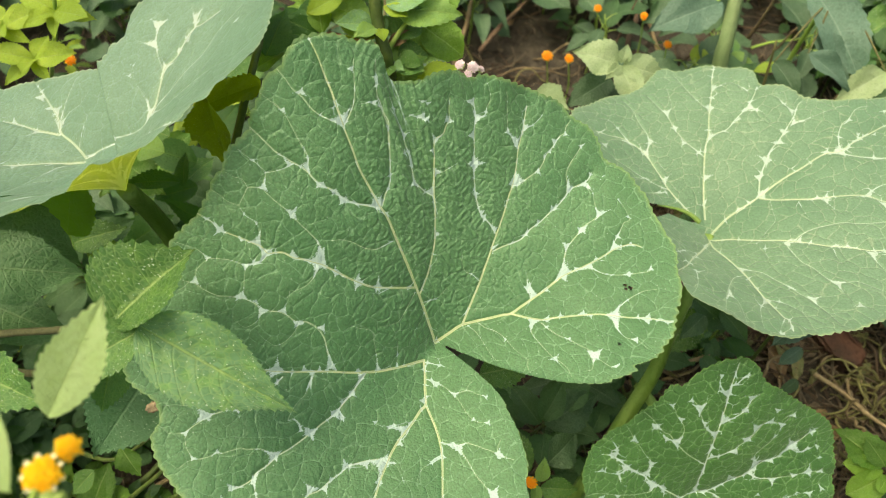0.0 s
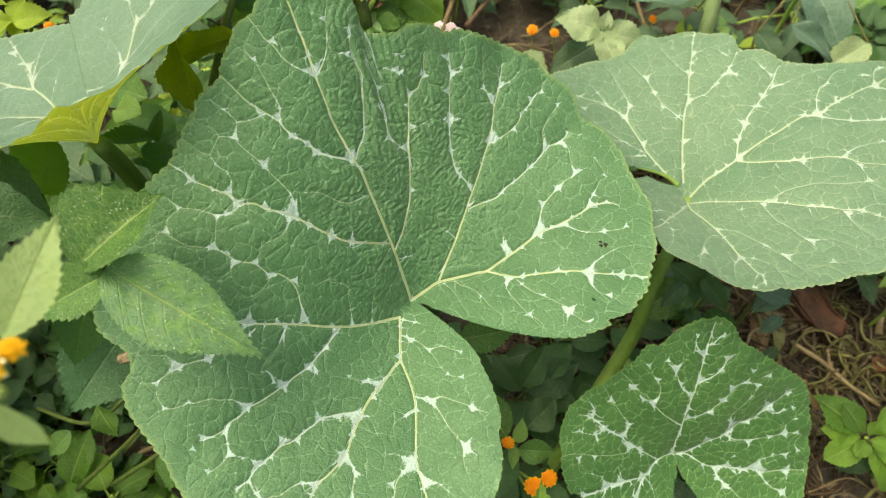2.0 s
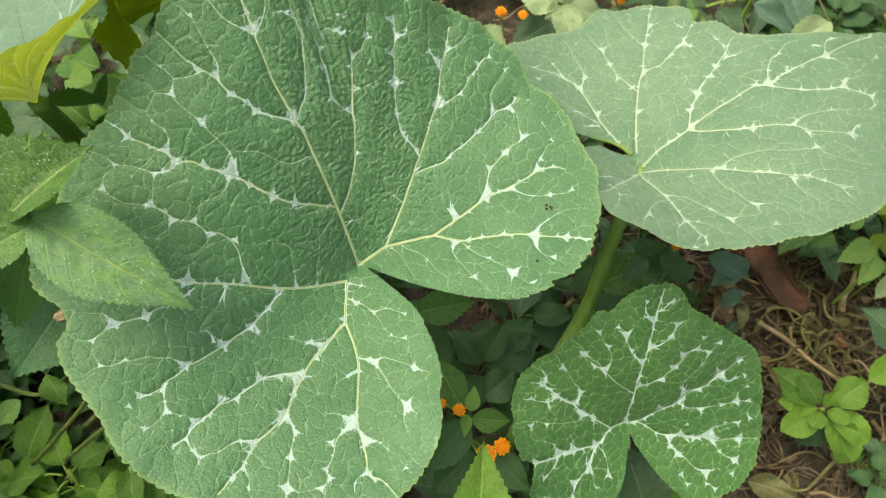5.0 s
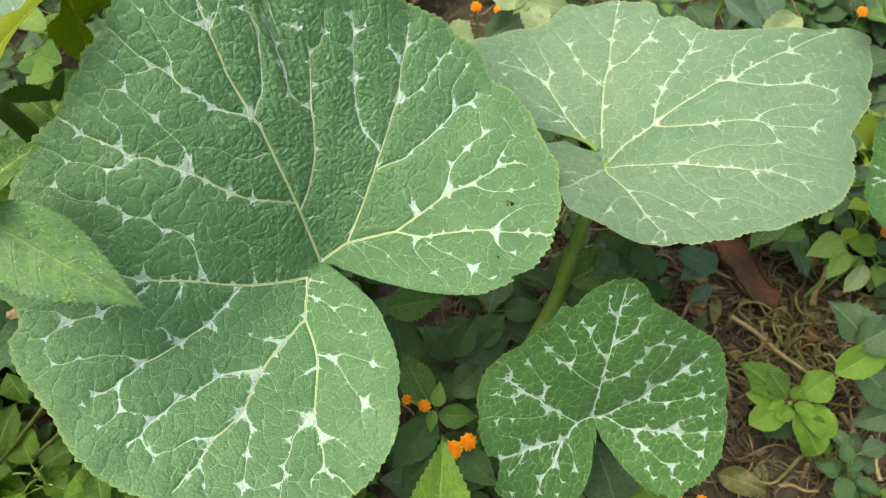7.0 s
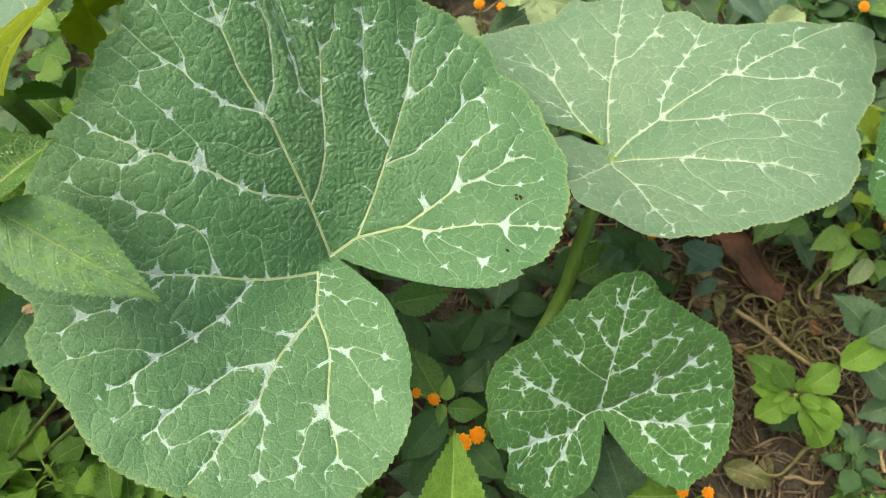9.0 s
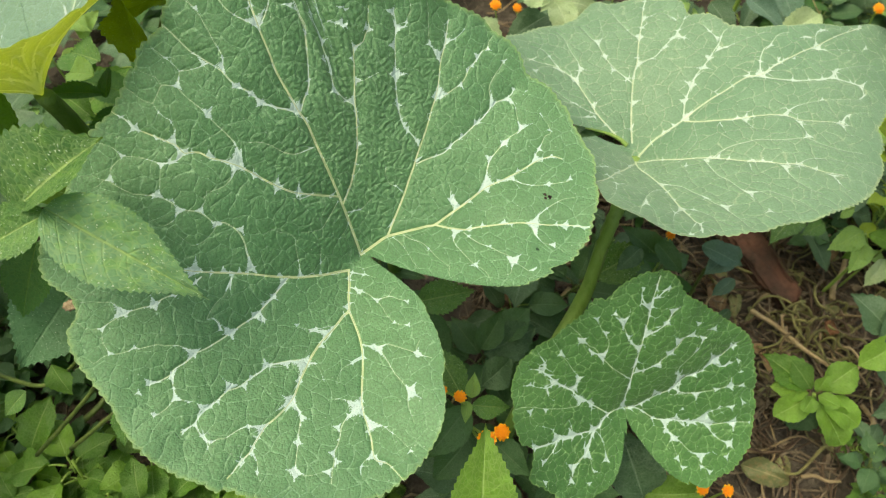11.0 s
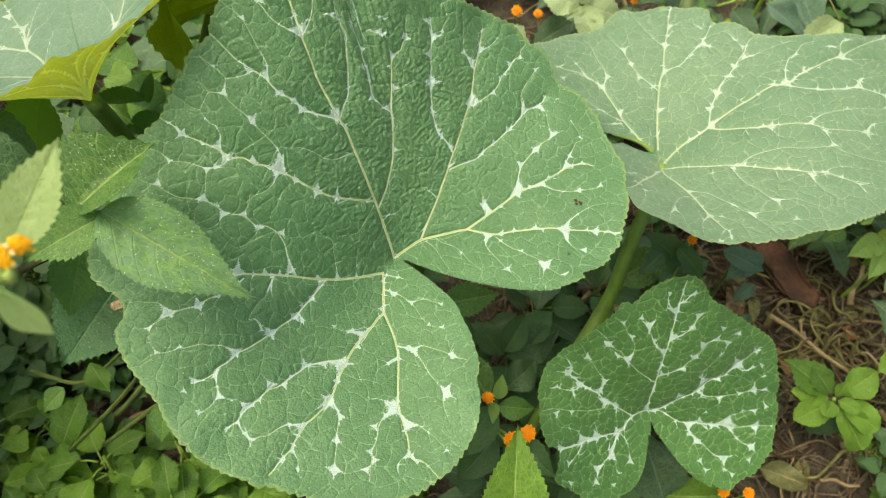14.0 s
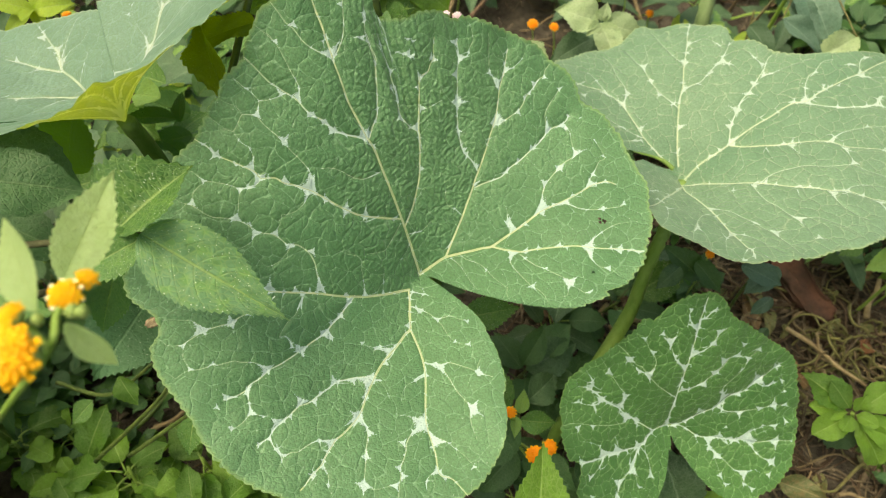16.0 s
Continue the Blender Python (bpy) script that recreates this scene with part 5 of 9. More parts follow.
pale_blade.vein(0.55, 32.3, -26.1, 32.8, -33.8, 34.7, -44.3, 37.7, -49.8, 40.1, -57.1, 42.8, -63, 44.7, -64.5, 49.9, -64.3, 56, -64.1, 62.2, -68.5, 69.4, -74.2, 73.2, -80.7)
pale_blade.vein(0.3, 45.7, -65.1, 47.1, -73)
pale_blade.vein(0.3, 54, -37.8, 52.9, -44.6, 53.5, -49.8)
pale_blade.vein(0.3, 23.1, -23.2, 20.7, -30.5, 20.8, -38.3)
pale_blade.vein(1.1, -2, -4.4, -3.2, -16.8, -0.5, -27.1, 2, -37.4, 3.1, -45.5, 3.9, -60.4, 4.8, -71.4, 5.8, -80.5, 6.8, -90.2, 8.2, -92.4, 6.1, -101.7)
pale_blade.vein(0.6, 1.8, -41.1, 8, -44.9, 12.6, -48.9, 16.1, -55.3, 20.2, -62.7, 22.7, -69.3, 26.7, -75.8, 29.3, -81.6, 31.5, -88.3, 32.7, -95.1)
pale_blade.vein(0.3, 27.3, -75.8, 33.3, -73.8)
pale_blade.vein(0.4, 4.7, -73.2, 10.1, -75.7, 15.7, -82, 20.7, -89.6, 24.8, -95.1)
pale_blade.vein(0.4, 3.7, -74.6, -2.8, -83.1, -6.8, -93.7, -8.6, -101.1)
pale_blade.vein(0.3, 6, -91.8, 0.7, -99.4, -1.6, -104.3)
pale_blade.vein(0.3, 7.8, -92.8, 12.3, -97.1, 14, -100.8)
pale_blade.vein(0.45, 2.9, -49, -3.7, -51.9, -9.6, -59.3, -17.1, -72.4, -22.1, -84, -24.2, -89.1)
pale_blade.vein(0.4, -16, -72, -13.4, -79.1, -15, -90.9, -17.2, -100.4)
pale_blade.vein(0.3, 31.9, -87.2, 39.5, -86.6, 41.7, -92.7)
pale_blade.vein(0.35, 45.2, -82.9, 49, -80.6, 52.5, -83.2)
pale_blade.vein(1.0, -3.3, -9.6, -14.3, -25, -24.1, -37.7, -31.3, -48.1, -37.5, -54.9, -40.7, -58.4)
pale_blade.vein(0.45, -17.3, -29.8, -26.6, -32.2, -32.7, -36.7, -37.8, -40.5)
pale_blade.vein(0.35, -26.6, -32.2, -30.5, -24.6, -37.7, -25.4, -41.1, -24.7)
pale_blade.vein(0.4, -31.8, -50.3, -28.2, -54, -31.9, -67.5, -36.8, -76.5, -40.8, -81.1)
pale_blade.vein(0.3, -27.6, -54.4, -21.9, -51)
pale_blade.vein(0.3, -31.3, -69.1, -28.5, -74.1, -24.4, -76.7, -21.9, -79.5)
pale_blade.vein(1.0, -1.4, 10.2, -0.6, 21.5, 1.2, 34.5, 3.4, 46.4, 5.8, 56.7, 9.8, 67.5, 12.3, 79.4, 15, 89.6, 19.1, 103.4, 22.8, 117.9, 26.7, 128.7)
pale_blade.vein(0.7, 9.5, 65.2, 14.9, 66.7, 21.8, 68.3, 28.3, 74.9, 34.8, 80.7, 38.4, 84.4, 43.5, 91.7, 47.5, 99.3)
pale_blade.vein(0.3, 37.8, 82.1, 44.8, 76.2, 48.6, 67.4)
pale_blade.vein(0.5, 14.2, 88.3, 10.3, 92.4, 6.8, 99.4, 3.2, 109, 0.9, 119.9, -1.7, 128.9)
pale_blade.vein(0.35, 19.4, 106.1, 26.2, 107.5, 32.1, 108.6, 36.7, 102.8, 42.4, 93.4)
pale_blade.vein(0.6, 3.8, 50.7, -0.4, 55.8, -5.2, 62.1, -9, 68.4, -11.9, 75.3, -14.4, 86.5, -18.4, 94.6, -21.4, 102.6, -23.5, 108.2)
pale_blade.vein(0.4, -14.4, 86.5, -10, 93.3, -9, 103.7, -9.1, 114)
pale_blade.vein(0.9, -7.2, 10.4, -13.8, 18.3, -20.4, 26.5, -23.6, 31.5, -25.1, 35.6, -28.2, 41.7, -30.3, 46.9, -32.8, 52.6, -34.4, 55.7, -37.8, 59.1, -43.2, 63.2, -48.7, 66.1, -58.3, 66.6, -66, 67.2)
pale_blade.vein(0.6, -34.6, 54.4, -31.3, 59.6, -29.7, 64.7, -30.9, 71.2, -33, 76.4, -35.3, 84.7, -35.8, 90.6, -38, 96.7, -41.4, 101.7)
pale_blade.vein(0.35, -29.7, 64.7, -22.2, 62.3)
pale_blade.vein(0.5, -44.2, 61.6, -47.4, 68.8, -50.7, 74.7, -55.3, 79.8, -61.2, 80.1)
pale_blade.vein(0.3, -55.2, 81, -52.7, 88, -54, 95.5)
pale_blade.vein(0.3, -35.6, 89.4, -30.6, 91.9)
pale_blade.vein(0.6, -22.8, 29.2, -29.5, 30.6, -36.8, 33.1, -44.1, 36.3, -47.6, 38.9, -51.2, 40.9, -56.6, 43.6)
pale_blade.vein(0.4, -37.5, 33.8, -44.5, 32, -50.4, 29.4)
pale_blade.vein(0.45, -24.2, 26.9, -34.1, 23.5, -42.1, 19.9)
pale_blade.star(31.6, 16.9, 32.6, 23.2, 38.8, 20.5, 27.8, 14.6, 34.6, 12)
pale_blade.star(40.3, 39.2, 34.1, 44.2, 43.6, 38.1, 38.5, 34.1, 42.9, 44.5)
pale_blade.star(33.6, 29.4, 29.8, 31.1, 35.8, 32.5, 33.2, 24.7)
pale_blade.star(49, 49.8, 43.4, 51.6, 53.7, 47, 51.7, 55)
pale_blade.star(54.6, 57.4, 51, 60.9, 57.2, 56.2, 52.5, 53.4, 57.5, 61.8)
pale_blade.star(60.1, 62.5, 57.4, 59.5, 66.2, 62.8, 63.5, 69)
pale_blade.star(62.3, 73.4, 59.5, 77.4, 66.3, 72.3, 61.5, 67.6)
pale_blade.star(80.5, 34.1, 72.5, 34.7, 83.5, 45.5, 87.1, 37.1, 85, 29.9)
pale_blade.star(91.9, 57.5, 87.5, 53.8, 95.5, 57.5, 95.5, 61.9)
pale_blade.star(95.3, 46.4, 93.8, 47.5, 97.9, 48.4, 94.7, 42.6)
pale_blade.star(104.7, 45.5, 102.2, 45.6, 107.2, 48.2, 105.2, 43.5)
pale_blade.star(122.4, 55.4, 116.2, 53.3, 124.1, 62.7, 129.3, 59.7, 127.1, 53.4)
pale_blade.star(125.5, 30.7, 120, 28.4, 129.7, 37.1, 131.2, 27.9)
pale_blade.star(145, 26.9, 141.1, 27.2, 151.8, 32.5, 144.8, 21.3)
pale_blade.star(159.7, 60.8, 155.4, 56.9, 161, 64.9, 161.7, 59.2)
pale_blade.star(85.2, -0.5, 78.5, -0.4, 92, 4.5, 90.4, -4.4)
pale_blade.star(63.3, 1.5, 58.6, 2.1, 65.4, 7, 67.8, 1.1, 61.6, -5.2)
pale_blade.star(92.5, -6.4, 88.9, -3.8, 97.1, -7, 92.9, -12.9)
pale_blade.star(93.5, -19.9, 93.4, -14.8, 97.4, -22.6, 89.5, -21.7)
pale_blade.star(119.4, -7.1, 114.1, -7.8, 125.8, 0, 122.9, -8.7, 120.1, -13.9)
pale_blade.star(112.1, 10.3, 109.3, 9.3, 113, 13.1, 114.6, 10)
pale_blade.star(38.4, -28, 33.4, -25.6, 42.9, -22.3, 42.3, -30.7)
pale_blade.star(33.1, -26.6, 30.6, -24.1, 33.3, -33.4, 36.4, -27.1)
pale_blade.star(61.1, -37.9, 58.1, -37.3, 63, -33.3, 63.6, -39.8)
pale_blade.star(72.1, -42.9, 67.2, -41.4, 71.3, -51.3, 77.3, -43.7)
pale_blade.star(80.1, -42.9, 74.5, -43.5, 85.4, -38.8, 83.9, -45.2)
pale_blade.star(97, -49.6, 93.3, -48.7, 104.6, -50.3, 97.7, -55.1)
pale_blade.star(43.9, -64.3, 41.6, -60.1, 50.7, -63.9, 45.2, -72.3)
pale_blade.star(49.9, -82.2, 45, -83.4, 49.8, -78.2, 51.7, -84.7)
pale_blade.star(4.7, -73.2, 3.9, -67.2, -1, -80.9, 8.1, -75.1, 4.8, -80.9)
pale_blade.star(2.7, -40.3, 0.7, -36.1, 7.2, -44, 2.2, -50.5)
pale_blade.star(21.4, -63.6, 18.8, -59.9, 19.1, -66.3, 23.9, -69.5)
pale_blade.star(27.5, -75.3, 24.9, -72, 33.5, -73.3, 28.3, -81)
pale_blade.star(-16, -72, -12.9, -64.7, -20.9, -80.4, -13.4, -77.8)
pale_blade.star(-14.2, 87.6, -17.8, 93.4, -9.6, 93.2, -13.8, 82)
pale_blade.star(-7.1, 62.4, -9.4, 68, -9.4, 59, -3.9, 60.5)
pale_blade.star(0.5, 54.4, -2.7, 58, 3.8, 50.7)
pale_blade.star(-11.3, 74.2, -14.2, 75.1, -11.4, 79.5, -8.6, 74.3, -10.7, 69.6)
pale_blade.star(10, 64.3, 10.3, 71.9, 16.5, 66, 5.8, 58.3)
pale_blade.star(15, 88.1, 9.5, 92, 16.9, 95.6, 13.3, 82, 18.4, 88.2)
pale_blade.star(10, 69.6, 7.1, 70.2, 11.4, 74.2, 12.8, 68.9)
pale_blade.star(20.1, 105.8, 21.1, 113.7, 26.5, 107.4, 17.6, 99.7)
pale_blade.star(38, 83.1, 34, 79, 43.9, 77.5, 40.5, 87.2)
pale_blade.star(29.1, 74.3, 25.3, 70.9, 31.6, 78.2, 31.8, 72.5)
pale_blade.star(-33.8, 54.6, -38.8, 58.1, -30.8, 61.6, -30.1, 46.2)
pale_blade.star(-43.4, 61.8, -51.7, 63.7, -46.9, 69.5, -37.7, 57.3)
pale_blade.star(-29.7, 64.7, -31, 70.2, -25.2, 63.3, -32.2, 58.6)
pale_blade.star(-36.7, 34.1, -43.1, 34.7, -42.6, 31.8, -32.3, 32.6)
pale_blade.star(-25.3, 34.4, -27.5, 38.9, -18.7, 39.6, -23.5, 30)
pale_blade.star(-62.1, 53.5, -65.5, 53.9, -58.8, 57.5, -61.4, 48.8)
pale_blade.star(2, 36.2, 1.7, 40.2, 9, 36.9, 0.8, 32.4)
pale_blade.rib_width = 0.8
pale_blade.wrinkle = (-16, -14, 46, 0.36)
pale_blade.bulge, pale_blade.quilt, pale_blade.thorn, pale_blade.puff, pale_blade.web = 1.6, 0.1, 1.15, 0.4, 0.9
pale_blade.slit = (-6, 9, -10, 13, -26, 15, -42, 10, -65, -3, -90, -20, -70, -34, -54, -25, -43, -7, -27, 8, -10, 8)
pale = pale_blade.make('squash_leaf', PALE, 'large pale green squash leaf with yellowish veins', seed=97, cell=9.0)

lip = [(-5, 8), (-10, 12.5), (-17, 15), (-25, 15), (-33, 13.5)]
child('rolled_margin', tube('rolled_margin', [(px / 1000, py / 1000, float(pale_blade.heights(np.array(px), np.array(py), False)) / 1000 + 0.0008) for px, py in lip], 0.0018, 0.0005, STALK, sides=8), pale, 'rolled yellow-green margin')

young_blade = Blade((0.1629, 0.1107, 0.1325), (0.9969, 0.0586, -0.0529), (0.079, -0.7401, 0.6679), (77, 76, 69, 70, 72, 71, 70, 68, 66, 64, 61, 57, 54, 50, 46, 40, 29, 13, 16, 6, 6, 12, 15, 21, 35, 51, 61, 69, 73, 78, 81, 83, 85, 86, 86, 87, 87, 87, 87, 87, 88, 90, 91, 90, 89, 88, 86, 86, 86, 87, 89, 92, 98, 102, 99, 94, 90, 86, 85, 83, 82, 80, 80, 80, 82, 84, 85, 85, 83, 81, 79, 78))
young_blade.thorn = 1.2
young_blade.funnel(35.6, -13.2, -7.9, 1.9, -4.1, -12.7, -5.8, -2.3, 2.4, 4.5, -0.7, -0.2, -1.6, -2.2)
young_blade.rim(-48.8, 57.8, -46.1, 68.1, -43.2, 72.7, -37.7, 74.5, -33.2, 77.5, -31.2, 80.4, -25.0, 82.5, -20.7, 84.2, -17.0, 87.7, -10.3, 86, -4.0, 86.6, 1.0, 86.4, 6.3, 85.2, 12.8, 87.1, 21.0, 88, 26.0, 90.5, 30.3, 91.1, 36.7, 91.3, 43.9, 88.7, 51.2, 86.4, 56.0, 86.6, 60.9, 86.4, 65.1, 87.8, 67.6, 88.4, 71.6, 88.5, 74.7, 91.1, 77.3, 95.7, 79.7, 99.3, 82.0, 101.6, 85.6, 102.7)
young_blade.rim(88.7, 101.8, 91.5, 100.4, 94.3, 98.5, 99.3, 94.1, 104.1, 87.2, 106.0, 86.1, 108.2, 88.8, 111.8, 87.6, 114.2, 84.4, 116.7, 82.7, 122.8, 80.3, 127.7, 79.1, 132.5, 78.8, 138.2, 80.4, 142.0, 82.5, 147.1, 83.6, 150.3, 84.7, 154.9, 85.2, 159.2, 84.5, 163.7, 83.2, 169.2, 79.8, 172.7, 80.2, 178.6, 78.1, 183.7, 75.7, 187.0, 74.8, 188.9, 68.7, 192.0, 67.6, 197.5, 71.7, 201.3, 75.6, 204.1, 75.4, 208.1, 72)
young_blade.vein(0.8, -1.2, 0.7, -1.5, 10.8, -0.8, 19.5, -0.1, 26.4, 0.3, 35.3, 1.3, 45.9, 2.2, 52.1, 3, 60.1, 3.8, 67.8, 4.6, 77.2, 5.6, 84.5, 7.4, 91.6, 8.9, 97.9)
young_blade.vein(0.6, 3.4, 58.6, 7.7, 60.8, 12.6, 64.2, 14.7, 66.8, 16.9, 71.6, 19.4, 74.9, 22.7, 77)
young_blade.vein(0.5, 4.6, 83.1, 8.5, 84.9, 11.6, 88.4, 14.8, 91.9)
young_blade.vein(0.5, 3.5, 76.9, 0.4, 80.6, -2.3, 85, -2.7, 90.3)
young_blade.vein(0.6, 1.6, 48.6, -3.5, 52.8, -7.4, 56.8, -9.6, 61.9, -11.8, 66.5, -13.8, 71, -16.8, 74.7)
young_blade.vein(0.35, -12.1, 70.3, -9, 72.9, -8.4, 77.7)
young_blade.vein(0.6, -0.3, 29.4, 6.5, 32.6, 13.1, 36.5, 17.8, 41.4, 21.6, 45.3, 25.6, 50, 28.4, 55.1, 32.9, 57.6, 41.6, 55.1)
young_blade.vein(0.6, -0.3, 24.8, -5.6, 28.7, -11.6, 33.3, -15.5, 36.4, -19.5, 40.7, -23.4, 44.8, -27.3, 50.1, -30.8, 51.6, -34.5, 55.8, -38.2, 60.3, -43.4, 65)
young_blade.vein(0.5, -23.4, 44.8, -19.4, 50.1, -19.2, 54.8, -22.4, 61.4, -25, 64.4, -27, 70)
young_blade.vein(0.7, -1.2, 0.7, 6.7, 2, 13.3, 6.7, 20, 11.2, 26.9, 14.1, 30.2, 16.7, 32.3, 19.7, 34.8, 22.7, 39.1, 25.9, 45.3, 27.7, 50.1, 32.8, 53.2, 36.8, 58.6, 39.3, 63.6, 44.1, 66.3, 46.7)
young_blade.vein(0.5, 31.3, 22.7, 29.7, 31.7, 31.9, 35.9, 36.5, 41.9, 40.1, 47, 41.8, 53.9, 45, 57.6, 49.9, 62.3)
young_blade.vein(0.4, 52.8, 36.2, 57.4, 31.6, 63.1, 32.4, 68.5, 34.8)
young_blade.vein(0.6, 29.8, 16.1, 35.8, 12.9, 43.2, 12.7, 52.3, 14.1, 57.8, 15.1, 65.2, 16.7, 75.6, 17.3)
young_blade.vein(0.7, -1.2, 0.7, 6.8, 0.8, 12.3, -1.8, 17.7, -5.4, 23.1, -7.1, 32.2, -7, 41.4, -8.1, 48.8, -8.2, 56.3, -10.2, 63.8, -10, 71.4, -9.6, 83.1, -9.8)
young_blade.vein(0.4, 50.1, -6.4, 53.6, -1.9, 59.1, 0.3, 64.7, 1.7, 69.1, 3.4)
young_blade.vein(0.5, 53.9, -11, 57.7, -15.9, 62.2, -19.7, 67.2, -22.4)
young_blade.vein(0.6, 25.2, -8.3, 27.4, -13, 30.6, -17.2, 35.3, -20.1, 39.6, -24.4, 44.4, -28.1, 50, -29)
young_blade.vein(0.4, 49.2, -30, 49.8, -35.3, 53.4, -38.9, 55.2, -41.8)
young_blade.vein(0.4, 29.8, -19, 31.4, -24.2, 33.1, -29.5, 35.4, -34.7, 37.6, -37.5)
young_blade.vein(0.7, -1.2, 0.7, -6.8, 0.5, -12.2, -0.4, -19.3, 4.2, -25.4, 8.5, -30.2, 12.1, -35.3, 15.6, -39.2, 19.9, -44.9, 23.6, -50.4, 27.1, -55.9, 31.9, -61.2, 35.1, -66.5, 36)
young_blade.vein(0.5, -39.6, 20.6, -36.1, 25.3, -36.4, 30.4, -40.2, 35.4, -44.1, 41.3, -47.7, 45.2, -50.3, 50.8, -53.9, 56.3)
young_blade.vein(0.5, -31.8, 13, -34.4, 9.6, -39.3, 9.3, -45, 9.5, -52.5, 10.6, -58, 11.3, -65.2, 12.8, -72.4, 13.5, -77.7, 12.7)
young_blade.vein(0.4, -50.7, 26.6, -56.1, 24.1, -63.3, 25.1, -67.5, 26.8, -72.1, 26.4)
young_blade.vein(0.3, -56.1, 23.4, -55.4, 18.7, -52.4, 15.9)
young_blade.vein(0.7, -12.2, -0.4, -16.4, -3.8, -20.2, -7.1, -23.5, -9.2, -29.5, -9, -35.5, -9.5, -39.4, -9.4, -45.2, -9.3, -50.9, -10.6, -58.4, -11.3, -64.8, -12.2)
young_blade.vein(0.5, -49.3, -9.6, -52.5, -14.6, -56.4, -18.1, -60.3, -20.6)
young_blade.vein(0.4, -38.5, -8.9, -39.5, -3.7, -41.3, 1.1)
young_blade.vein(0.6, -23.9, -10.2, -28.2, -16, -30.4, -20.5, -34.5, -23.5, -39.3, -25.8, -40.7, -29.7, -41.7, -33.7)
young_blade.vein(0.4, -28.5, -21.5, -26.9, -27.7, -26.4, -31.7, -21.3, -33.7)
young_blade.vein(0.4, -21.9, -9.6, -18.1, -14.7, -16.5, -20.7, -15.5, -25.1, -15, -28.4)
young_blade.vein(0.35, -67.1, 11.7, -67.9, 7.4, -66.6, 2.3, -60.1, 0.7, -52.8, -2.4)
young_blade.vein(0.35, -57.9, 34.4, -58, 39.9, -60.5, 44.3, -63.3, 49)
young_blade.star(-11.9, 68.4, -17.2, 72.1, -8.3, 72.9, -11.3, 61.9)
young_blade.star(-2, 90.3, -3.8, 92.1, -0.4, 91.8, -1.8, 87.1)
young_blade.star(4, 78.4, 0, 81.4, 4.9, 83.5, 3.5, 73.2)
young_blade.star(6.9, 84.2, 4.7, 82.1, 7.7, 86.7, 9.6, 84.9)
young_blade.star(13.2, 90.1, 11.6, 88.4, 15, 92.9, 14.8, 87.9)
young_blade.star(18.9, 76.1, 13.8, 77, 22.9, 77.7, 17, 70.9)
young_blade.star(15, 67.1, 12.6, 64.2, 12.7, 68.4, 17.3, 71.2, 18, 65.8)
young_blade.star(3.7, 59.4, 1.8, 67.2, 10.1, 61.5, 1.9, 53.9)
young_blade.star(-7.5, 57.6, -10.2, 61.1, -5.3, 59.2, -6.8, 54.4)
young_blade.star(0.4, 49.9, -5.3, 53.2, 2.9, 52.2, 0.9, 43.2)
young_blade.star(25, 53.4, 21.3, 58.1, 30, 57, 23.8, 47.7)
young_blade.star(32.9, 57.6, 29.1, 55.9, 35.2, 61.4, 38.5, 55.4)
young_blade.star(20.8, 45.4, 16.5, 47, 23.6, 49, 24.8, 43.8, 19.3, 41.7)
young_blade.star(15, 36.4, 11.2, 34.9, 16.7, 41.5, 18.2, 33.1)
young_blade.star(1.9, 31.5, -0.4, 28, 1.4, 35.1, 6.9, 32.6)
young_blade.star(41.6, 55.1, 37.8, 57.5, 45.1, 54.8, 41.4, 50.2)
young_blade.star(48.3, 60.5, 44.1, 60.5, 50.1, 63.5, 51.1, 57.8)
young_blade.star(36.1, 65.3, 33.8, 67.8, 40.1, 66.1, 36.1, 62.9)
young_blade.star(39.5, 45.8, 36.5, 43.6, 38.3, 48.5, 41.5, 47.7)
young_blade.star(53.6, 36.1, 49.4, 44.1, 58.9, 40.7, 47.1, 31.6, 60.1, 31.8)
young_blade.star(64.6, 46.3, 62, 43.2, 62.1, 49.4, 69, 45.8, 66, 42.9)
young_blade.star(70.3, 35.9, 67.6, 37.8, 72.9, 34.4, 71, 31.4)
young_blade.star(73.7, 26.3, 71.7, 26.4, 73.4, 28.7, 75.9, 27.3)
young_blade.star(32.2, 23.9, 29.2, 30.4, 38, 27.5, 29.4, 16.5)
young_blade.star(41.2, 26.4, 37, 24.5, 44.6, 30.9, 44.6, 23.6)
young_blade.star(18.5, 13.3, 15.6, 17.2, 22.4, 14.1, 15.8, 9.2)
young_blade.star(29.7, 17, 26, 14.9, 32.4, 20.8, 34.6, 13.3)
young_blade.star(44.3, 12.7, 40.9, 13.2, 48.3, 13, 45.3, 6.5)
young_blade.star(57.8, 15.5, 54.6, 17.3, 61.9, 15.7, 57, 12.7)
young_blade.star(67.1, 17.4, 63, 16, 67.5, 23.1, 71.3, 17.1, 69.9, 12.8)
young_blade.star(75.6, 16.9, 72.6, 16.3, 76.5, 19.6, 78.5, 15.1)
young_blade.star(52.3, -7.2, 43.5, -7.5, 53.5, -0.3, 61.4, -9.7, 56.6, -14.7)
young_blade.star(48.6, -4.9, 43.5, -7.5, 55.3, 0.8, 53.9, -11)
young_blade.star(61.6, 1.8, 59.1, 0.3, 61.5, 3.7, 64.2, 2.8)
young_blade.star(69.2, 2.6, 66.1, 2.4, 72.5, 4, 70.9, -1.7)
young_blade.star(76.7, 5.4, 74.8, 9.4, 80.2, 4, 76.5, 2.6)
young_blade.star(40.9, -7.5, 38, -7.1, 41.9, -4.1, 43.8, -7.8, 41.7, -11.2)
